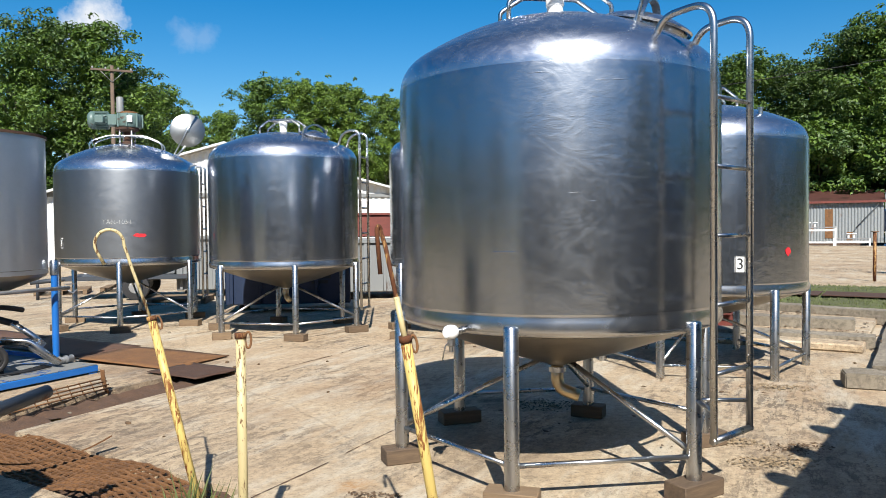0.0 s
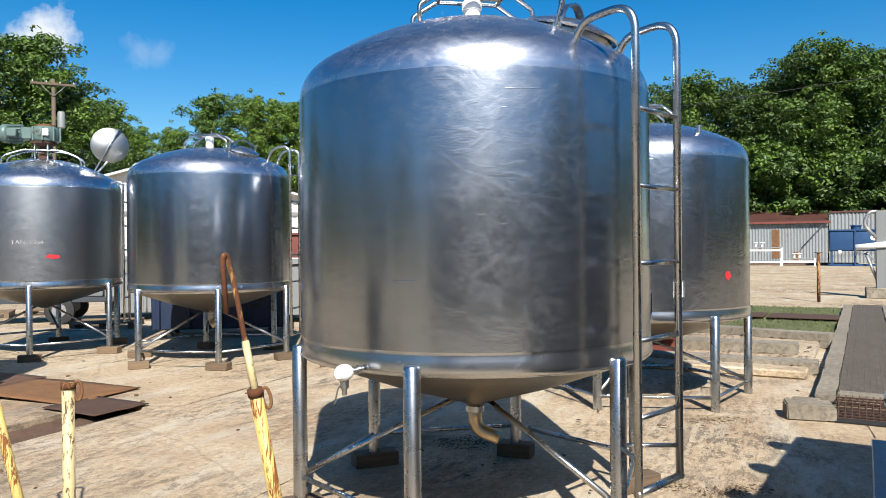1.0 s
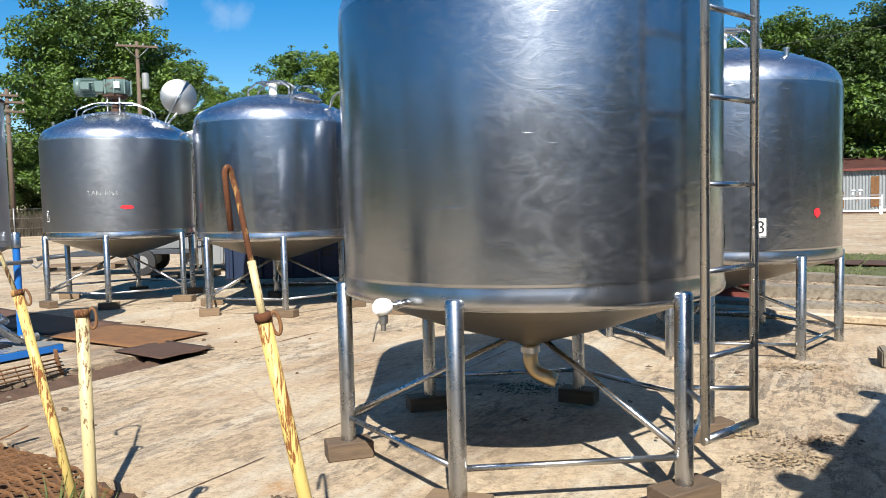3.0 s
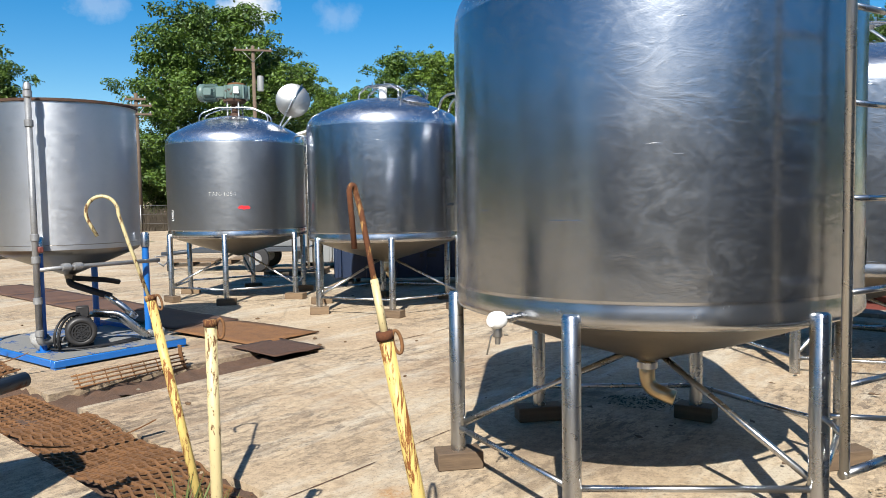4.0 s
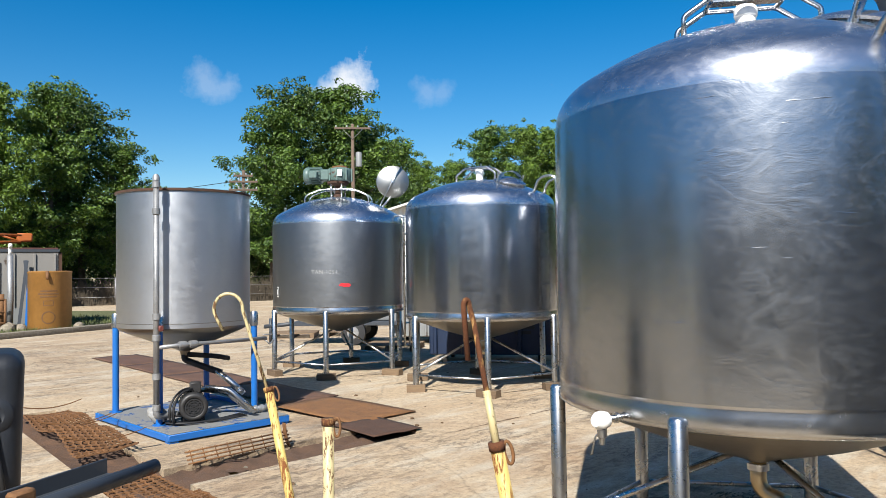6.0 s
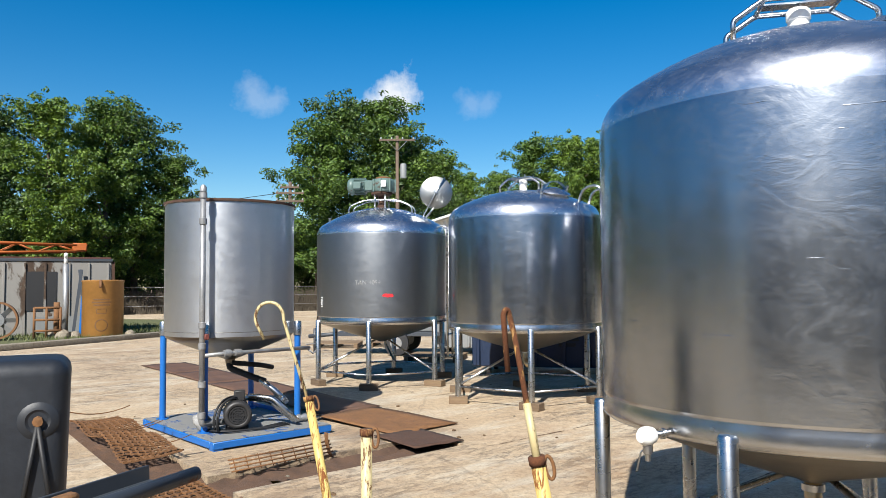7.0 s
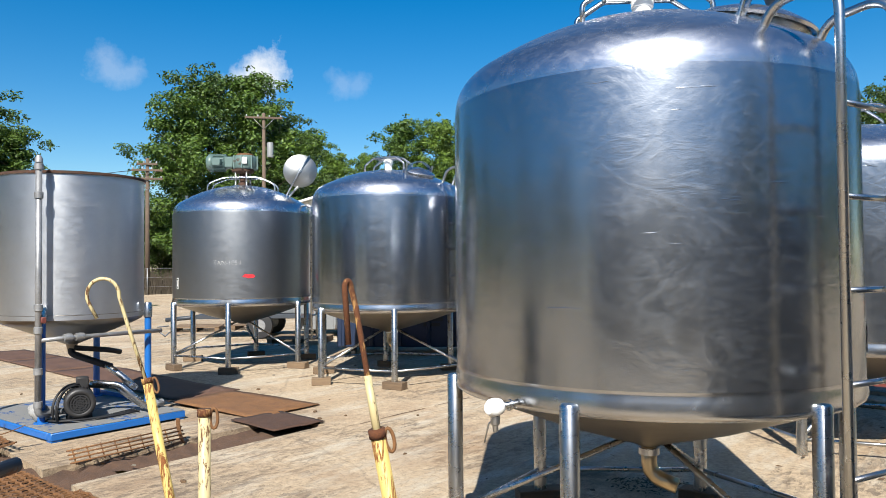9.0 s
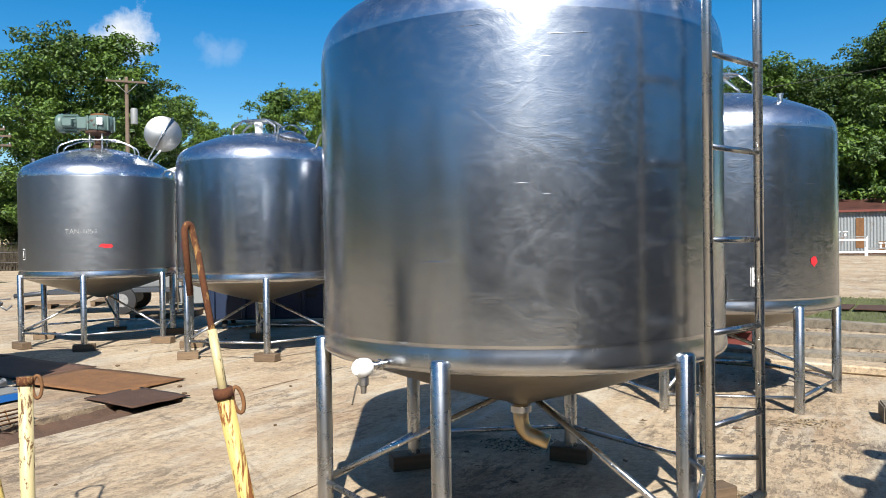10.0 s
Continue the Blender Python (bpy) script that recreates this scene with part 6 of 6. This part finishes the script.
def truck(x, y, turn):
    root = thing("pickup_truck", pose(x, y, 0, 0, 0, turn), "white pickup truck parked behind the tanks", "truck")
    part("body", box((1.9, 4.6, 0.55), (0, 0, 0.78), 0, 0.06, 2), WHITE_PAINT, root)
    part("cab", box((1.7, 1.7, 0.60), (0, 0.5, 1.32), 0, 0.14, 3), WHITE_PAINT, root)
    part("rear_window", box((1.35, 0.03, 0.36), (0, -0.365, 1.38), 0, 0.01), BLACK_RUBBER, root)
    part("bumper", box((1.9, 0.16, 0.18), (0, -2.36, 0.56), 0, 0.03, 2), GALV, root)
    part("number_plate_bar", box((0.32, 0.01, 0.15), (0, -2.446, 0.60)), YELLOW, root)
    for sx in (-1, 1):
        part("tail_lamp", box((0.16, 0.03, 0.30), (sx * 0.82, -2.305, 0.86), 0, 0.01), RED_PAINT, root)
        for yy in (-1.4, 1.4):
            part("tyre", lathe([(0, -0.1), (0.2, -0.1), (0.34, -0.09), (0.36, 0), (0.34, 0.09), (0.2, 0.1), (0, 0.1)], 24, pose(sx * 0.82, yy, 0.36, 0, 90, 0)), BLACK_RUBBER, root)
    return root


truck(-5.35, 20.8, 12)

# red beams stacked beyond the numbered tank
for k in range(4):
    root = thing("steel_beam", rp(1.7 + 0.24 * (k % 2), 3.6, 0.10 + 0.22 * (k // 2)), "red oxide steel beam stacked on the slab", "steel beam", "red steel beams")
    for z in (0.01, 0.19):
        part("flange", box((0.2, 3.6, 0.02), (0, 0, z)), RED_STEEL, root)
    part("web", box((0.02, 3.6, 0.16), (0, 0, 0.10)), RED_STEEL, root)

# ---- sheds and plant across the yard ----


def tin_shed():
    root = thing("tin_shed", pose(27.6, 60.6, 0, 0, 0, -28), "corrugated tin shed with a rusty red roof", "shed")
    W, H = 6.9, 3.35
    part("wall", ribbed_wall(W, H, 0.22, 0.06), CORRUGATED, root)
    bm = bmesh.new()
    pts = [(-0.3, -0.35, H - 0.05), (W + 0.1, -0.35, H - 0.05), (W + 0.1, 4.5, H + 0.95), (-0.3, 4.5, H + 0.95)]
    lo = [bm.verts.new(p) for p in pts]
    hi = [bm.verts.new((p[0], p[1], p[2] + 0.06)) for p in pts]
    bm.faces.new(lo)
    bm.faces.new(hi[::-1])
    for k in range(4):
        bm.faces.new((lo[k], lo[(k + 1) % 4], hi[(k + 1) % 4], hi[k]))
    part("roof", bm, ROOF_RUST, root, "rusty red sheet roof", False)
    part("fascia", box((W + 0.4, 0.05, 0.16), (W / 2, -0.37, H - 0.10)), RED_STEEL, root)
    for x, w, z0, z1 in ((3.15, 0.55, 0.4, 2.7), (0.9, 0.35, 0.3, 1.6), (4.6, 0.4, 0.2, 0.9)):
        part("rust_sheet", box((w, 0.012, z1 - z0), (x, -0.075, (z0 + z1) / 2)), RUST, root, "rusted-through wall sheet")
    part("stay", tube([(5.0, -0.3, 1.2), (6.6, -0.3, 3.1)], 0.03, 6), DARK_STEEL, root)
    r2 = thing("tin_shed", pose(33.7, 57.2, 0, 0, 0, -28), "pale corrugated metal shed with rust patches", "shed")
    part("wall", ribbed_wall(9.0, 4.0, 0.25, 0.07), CORRUGATED, r2)
    part("roof_edge", box((9.2, 0.3, 0.12), (4.6, 0.0, 4.02)), ROOF_RUST, r2)
    for x, w, z0, z1 in ((3.4, 0.5, 1.5, 3.7), (4.7, 0.4, 2.0, 3.7)):
        part("rust_sheet", box((w, 0.012, z1 - z0), (x, -0.085, (z0 + z1) / 2)), RUST, r2, "rusted-through wall sheet")


tin_shed()


def blue_hopper():
    root = thing("blue_hopper", pose(29.6, 50.2, 0, 0, 0, -27), "dark blue steel hopper tank on a frame", "hopper tank")
    part("tank", box((4.3, 1.9, 1.45), (2.15, 0.9, 1.75), 0, 0.10, 3), BLUE_TANK, root)
    part("hatch", lathe([(0.32, 2.46), (0.32, 2.72), (0.36, 2.72), (0.36, 2.80), (0, 2.82)], 20, pose(1.7, 0.9, 0)), BLUE_TANK, root)
    part("top_rail", box((4.4, 0.10, 0.10), (2.15, -0.08, 2.46)), BLUE_TANK, root)
    part("seam_post", box((0.09, 0.10, 2.4), (1.55, -0.10, 1.22)), BLUE_TANK, root)
    for x in (0.15, 1.55, 2.9, 4.1):
        part("leg", box((0.12, 0.12, 1.05), (x, 0.1, 0.52)), BLUE_TANK, root)
    part("skid_rail", box((4.4, 0.16, 0.16), (2.15, 0.1, 0.08)), BLUE_TANK, root)
    m = part("maker_badge", lathe([(0, 0.0), (0.30, 0.0), (0.30, 0.01), (0, 0.01)], 24, pose(2.75, -0.062, 1.92, 90, 0, 0) @ Matrix.Diagonal((1, 0.62, 1, 1))), WHITE_PAINT, root)
    part("badge_stripe", box((0.28, 0.006, 0.10), (2.78, -0.078, 1.92)), RED_PAINT, m)
    part("tag", box((0.18, 0.01, 0.20), (0.65, -0.06, 0.98)), WHITE_PAINT, root)
    part("hose", tube(rounded([(1.6, -0.4, 0.9), (2.2, -0.5, 0.95), (2.9, -0.5, 0.1)], 0.4), 0.04, 8), GALV, root)


blue_hopper()


def pipe_rack(x, y, turn, L, H, label):
    root = thing("pipe_rack", pose(x, y, 0, 0, 0, turn), label, "pipe rack", "pipe racks across the yard")
    for sx in (0, 1):
        for sy in (0, 1):
            part("post", box((0.10, 0.10, H), (sx * L, sy * 0.9, H / 2)), WHITE_PAINT, root)
    for z in (0.25, H - 0.25):
        for sy in (0, 1):
            part("rail", box((L, 0.09, 0.12), (L / 2, sy * 0.9, z)), WHITE_PAINT, root)
    part("tray", box((L * 1.02, 1.0, 0.08), (L / 2, 0.45, H - 0.05)), GALV, root)
    for k in range(2):
        part("valve", lathe([(0.08, 0), (0.08, 0.25), (0.18, 0.27), (0.18, 0.33), (0, 0.35)], 12, pose(L * (0.4 + 0.15 * k), 0.4, H)), WHITE_PAINT, root)


pipe_rack(24.6, 53.3, -28, 2.9, 1.35, "white painted steel pipe rack")
pipe_rack(27.3, 52.4, -28, 2.2, 0.55, "low white steel rack with pipes")
root = thing("rail_stack", pose(28.2, 55.0, 0, 0, 0, -28), "stack of rusty steel rails on the ground", "steel stack")
for k in range(5):
    part("rail", box((8.0, 0.12, 0.14), (1.5, 0.2 * k, 0.07 + 0.001 * k)), RUST_DARK, root)


def yard_plant():
    root = thing("pump_stand", pose(13.75, 21.2, 0, 0, 0, -30), "grey steel pump stand with pipes", "pump stand")
    part("column", box((0.28, 0.28, 2.5), (0.3, 0, 1.25), 0, 0.02), GREY_PAINT, root)
    part("base", box((0.9, 0.7, 0.30), (0.35, 0, 0.15), 0, 0.02), CONCRETE_KERB, root)
    part("arm", tube(rounded([(0.3, 0, 2.45), (0.0, -0.1, 2.5), (-0.15, -0.1, 2.1), (0.2, -0.1, 1.7)], 0.15), 0.05, 10), GALV, root)
    part("pipe", tube([(-0.35, -0.15, 1.45), (0.6, -0.15, 1.55)], 0.09, 12), WHITE_PAINT, root, "white pipe section")
    part("stay", tube([(-0.1, 0, 1.3), (0.25, 0, 0.35)], 0.04, 8), GALV, root)


yard_plant()

# ---- shed, drum and scrap at the far edge of the yard ----
LEFT = pose(-17.4, 17.2, 0, 0, 0, 90.0)


def left_corner():
    bm = box((9.0, 0.35, 0.16), (0, 0, 0.08), 0, 0.02, 2)
    whole("kerb", bm, CONCRETE_KERB, pose(-17.6, 17.6, 0, 0, 0, 88), "long low concrete kerb at the yard's edge", "kerb", "concrete kerbs")
    bm = bmesh.new()
    nx, ny = 24, 24
    g = [[bm.verts.new((-46 + 27.6 * i / nx, 16 + 15 * j / ny, 0.03 + (0.03 * noise.noise(Vector((i, j, 3))) if 0 < i < nx and 0 < j < ny else -0.015))) for j in range(ny + 1)] for i in range(nx + 1)]
    for i in range(nx):
        for j in range(ny):
            bm.faces.new((g[i][j], g[i + 1][j], g[i + 1][j + 1], g[i][j + 1]))
    whole("turf", bm, TURF, Matrix.Identity(4), "short green turf beyond the kerb", "grass", kind="structure")
    whole("grass", blades(6000, -26, -17.9, 17.2, 26, 0.14, 41, 0.04), GRASS, Matrix.Identity(4), "short green grass by the kerb", "grass", kind="stuff", smooth=False)
    # tan drum
    r = 0.64
    root = thing("plastic_drum", pose(-19.15, 19.75, 0.05), "large tan plastic drum with moulded lettering bars", "drum")
    part("body", lathe([(0, 0), (r - 0.03, 0), (r, 0.04), (r, 1.78), (r + 0.015, 1.80), (r + 0.015, 1.84), (r - 0.03, 1.86), (r - 0.03, 0.4), (0, 0.4)], 48), TAN_PLASTIC, root)
    for z, w, h in ((1.22, 0.50, 0.04), (1.13, 0.60, 0.04), (1.04, 0.50, 0.04)):
        part("lettering_bar", wrap(sheet(w, h), r + 0.002, -48, z), BROWN_INK, root)
    for dx, dz, w, h in ((0, 0.07, 0.30, 0.02), (0, -0.07, 0.30, 0.02), (-0.14, 0, 0.02, 0.14), (0.14, 0, 0.02, 0.14)):
        b = sheet(w, h, 3)
        for v in b.verts:
            v.co += Vector((dx, 0, dz))
        part("stamp_frame", wrap(b, r + 0.002, -48, 0.84), BROWN_INK, root)
    ring = bmesh.new()
    for k in range(28):
        a0, a1 = 2 * math.pi * k / 28, 2 * math.pi * (k + 1) / 28
        ring.faces.new([ring.verts.new((rr * math.cos(a), -0.003, rr * math.sin(a))) for rr, a in ((0.17, a0), (0.20, a0), (0.20, a1), (0.17, a1))])
    part("round_stamp", wrap(ring, r + 0.002, -48, 0.38), BROWN_INK, root)
    part("lug", tube([(0.40, -0.50, 1.84), (0.47, -0.56, 1.70), (0.50, -0.58, 1.60)], 0.05, 8), RUST, root)
    # panelled shed
    root = thing("panel_shed", pose(-24.2, 17.0, 0, 0, 0, 48), "grey weathered panelled metal shed with rust at its end", "shed")
    W, H = 5.75, 2.58
    part("wall", box((W, 0.12, H), (W / 2, 0, H / 2)), SHED_GREY, root)
    part("end_wall", box((0.12, 3.0, H), (W + 0.06, 1.47, H / 2)), RUST_DARK, root, "rusty end wall")
    for k in range(9):
        part("batten", box((0.07, 0.06, H - 0.1), (W - 0.1 - k * 0.62 - (0.0 if k < 3 else 0.12), -0.09, H / 2), 0, 0.006), SHED_GREY, root)
    part("top_rail", box((W + 0.1, 0.16, 0.10), (W / 2, -0.02, H + 0.05), 0, 0.01), DARK_STEEL, root)
    # the opening's dark inside is painted as a thin black panel
    part("dark_opening", box((0.95, 0.03, 1.35), (3.55, -0.075, 1.55)), BLACK_RUBBER, root, "black panel painted as the shaded opening")
    part("base_panel", box((1.9, 0.05, 0.55), (4.2, -0.11, 0.40)), GREY_PAINT, root, "pale lower panel")
    part("roof", box((W, 3.2, 0.06), (W / 2, 1.6, H + 0.13)), ROOF_RUST, root)
    for x, tip, mat in ((4.55, 0.25, DARK_STEEL), (4.95, -0.22, DARK_STEEL), (4.78, 0.10, BLUE)):
        bd = whole("leaning_board", box((0.10, 0.05, 2.3 if mat is DARK_STEEL else 1.35), (0, 0, 1.15 if mat is DARK_STEEL else 0.675), 0, 0.004), mat, root.matrix_world @ pose(x, -0.62, 0.03) @ Matrix.Rotation(math.atan2(tip, 2.3), 4, "Y") @ Matrix.Rotation(radians(-9), 4, "X"), "dark weathered board leaning on the shed" if mat is DARK_STEEL else "blue painted board leaning on the shed", "board", "boards leaning on the shed")
    # orange lattice boom on the shed roof
    b = thing("lattice_boom", pose(-25.4, 16.79, 2.78, 0, -1.5, 48), "orange painted steel lattice boom lying on the shed roof", "crane boom")
    for yy in (0, 0.5):
        for zz in (0, 0.50):
            part("chord", tube([(0, yy, zz + 0.05), (5.6, yy, zz * 0.45 + 0.05)], 0.045, 8), ORANGE_STEEL, b)
    for k in range(9):
        x0, x1 = k * 0.62, (k + 1) * 0.62
        for yy in (0, 0.5):
            za, zb = (0.05, 0.05 + 0.5 * (1 - 0.55 * x1 / 5.6)) if k % 2 else (0.05 + 0.5 * (1 - 0.55 * x0 / 5.6), 0.05)
            part("lacing", tube([(x0, yy, za), (x1, yy, zb)], 0.026, 6), ORANGE_STEEL, b)
    part("boom_head", box((0.5, 0.55, 0.30), (5.7, 0.25, 0.20), 0, 0.04), ORANGE_STEEL, b)
    # fan wheel and pipe frame
    fan = thing("fan_wheel", pose(-20.9, 17.3, 0.66, 90, 0, 42), "rusty fan wheel leaning by the shed", "fan wheel")
    part("rim", lathe([(0.52, -0.1), (0.58, -0.1), (0.58, 0.1), (0.52, 0.1)], 36, closed=True), RUST, fan)
    part("hub", lathe([(0, -0.06), (0.2, -0.06), (0.2, 0.06), (0, 0.08)], 20), GREY_PAINT, fan)
    for k in range(8):
        part("blade", add_box(bmesh.new(), (0.36, 0.16, 0.012), Matrix.Rotation(radians(45 * k), 4, "Z") @ pose(0.36, 0, 0, 28, 0, 0), 0.003), GREY_PAINT, fan)
    fr = thing("scrap_frame", pose(-20.3, 18.1, 0.04, 0, 0, 42), "rusty red pipe frame standing in weeds", "pipe frame")
    for z in (0.25, 0.6, 0.98):
        part("rail", tube([(0, 0, z), (0.75, 0, z)], 0.04, 8), RUST, fr)
    for x in (0, 0.35, 0.75):
        part("upright", tube([(x, 0, 0), (x, 0, 1.0)], 0.04, 8), RUST, fr)
    col = thing("hose_post", pose(-20.0, 19.0, 0.04), "grey post with a coiled flexible hose", "post")
    part("hose", tube([(0, 0, 0), (0.03, 0, 1.0), (0.0, 0, 2.4)], 0.09, 12), GALV, col)
    part("elbow", tube(rounded([(0, 0, 2.4), (0, 0, 2.62), (0.12, -0.1, 2.72)], 0.1), 0.06, 10), WHITE_PAINT, col)
    part("rust_pipe", tube([(-0.25, -0.1, 0), (-0.25, -0.1, 1.15)], 0.09, 12), RUST, col)
    for k, (dx, dy, s) in enumerate(((0.35, 0.1, 0.18), (0.15, -0.2, 0.24), (-0.3, -0.3, 0.16), (1.5, 1.3, 0.17))):
        bm = bmesh.new()
        bmesh.ops.create_icosphere(bm, subdivisions=2, radius=s)
        for v in bm.verts:
            v.co *= 1 + 0.25 * noise.noise(v.co * 4 + Vector((k, 0, 0)))
            v.co.z = max(v.co.z, -s * 0.5)
        whole("rubble_stone", bm, CONCRETE_KERB, pose(-19.9 + dx, 18.9 + dy, s * 0.45), "broken lump of pale concrete rubble", "rubble", "rubble by the kerb", smooth=False)


left_corner()


def brush_fence():
    root = thing("wire_fence", pose(-38.0, 32.2, 0, 0, 0, 46.0), "wire fence overgrown with dry brown brush", "fence")
    L = 26.0
    for k in range(11):
        part("post", tube([(L * k / 10, 0, 0), (L * k / 10, 0, 1.7)], 0.04, 8), GALV, root)
    for z in (0.5, 1.1, 1.65):
        part("strand", tube([(0, 0, z), (L, 0, z)], 0.012, 5), GALV, root)
    rnd = random.Random(6)
    verts, faces = [], []
    for _ in range(9000):
        x, h = rnd.uniform(0, L), rnd.uniform(0.5, 1.75)
        o = Vector((x, rnd.uniform(0.1, 0.9), 0))
        t = o + Vector((rnd.gauss(0, 0.22), rnd.gauss(0, 0.15), h))
        w = rnd.uniform(0.012, 0.03)
        b = len(verts)
        verts += [tuple(o - Vector((w, 0, 0))), tuple(o + Vector((w, 0, 0))), tuple(t)]
        faces.append((b, b + 1, b + 2))
    me = bpy.data.meshes.new("brush")
    me.from_pydata(verts, [], faces)
    me.materials.append(BRUSH)
    br = tagged(new("brush", me), "dry brown brush along the fence", "brush", kind="stuff")
    br.matrix_world = root.matrix_world.copy()


brush_fence()

# small debris on the slab
rnd = random.Random(17)
for k in range(46):
    u, v = rnd.uniform(3.9, 12.0), rnd.uniform(-0.5, 11.0)
    s = rnd.uniform(0.007, 0.026)
    bm = bmesh.new()
    bmesh.ops.create_icosphere(bm, subdivisions=1, radius=s)
    for q in bm.verts:
        q.co = Vector((q.co.x * rnd.uniform(0.8, 1.6), q.co.y, max(q.co.z * 0.6, -s * 0.35)))
    p = uv(u, v)
    whole("pebble", bm, LITTER if k % 3 else CONCRETE_KERB, pose(p.x, p.y, s * 0.35, 0, 0, rnd.uniform(0, 360)), "small loose debris lump on the slab", "debris", "loose debris on the yard")
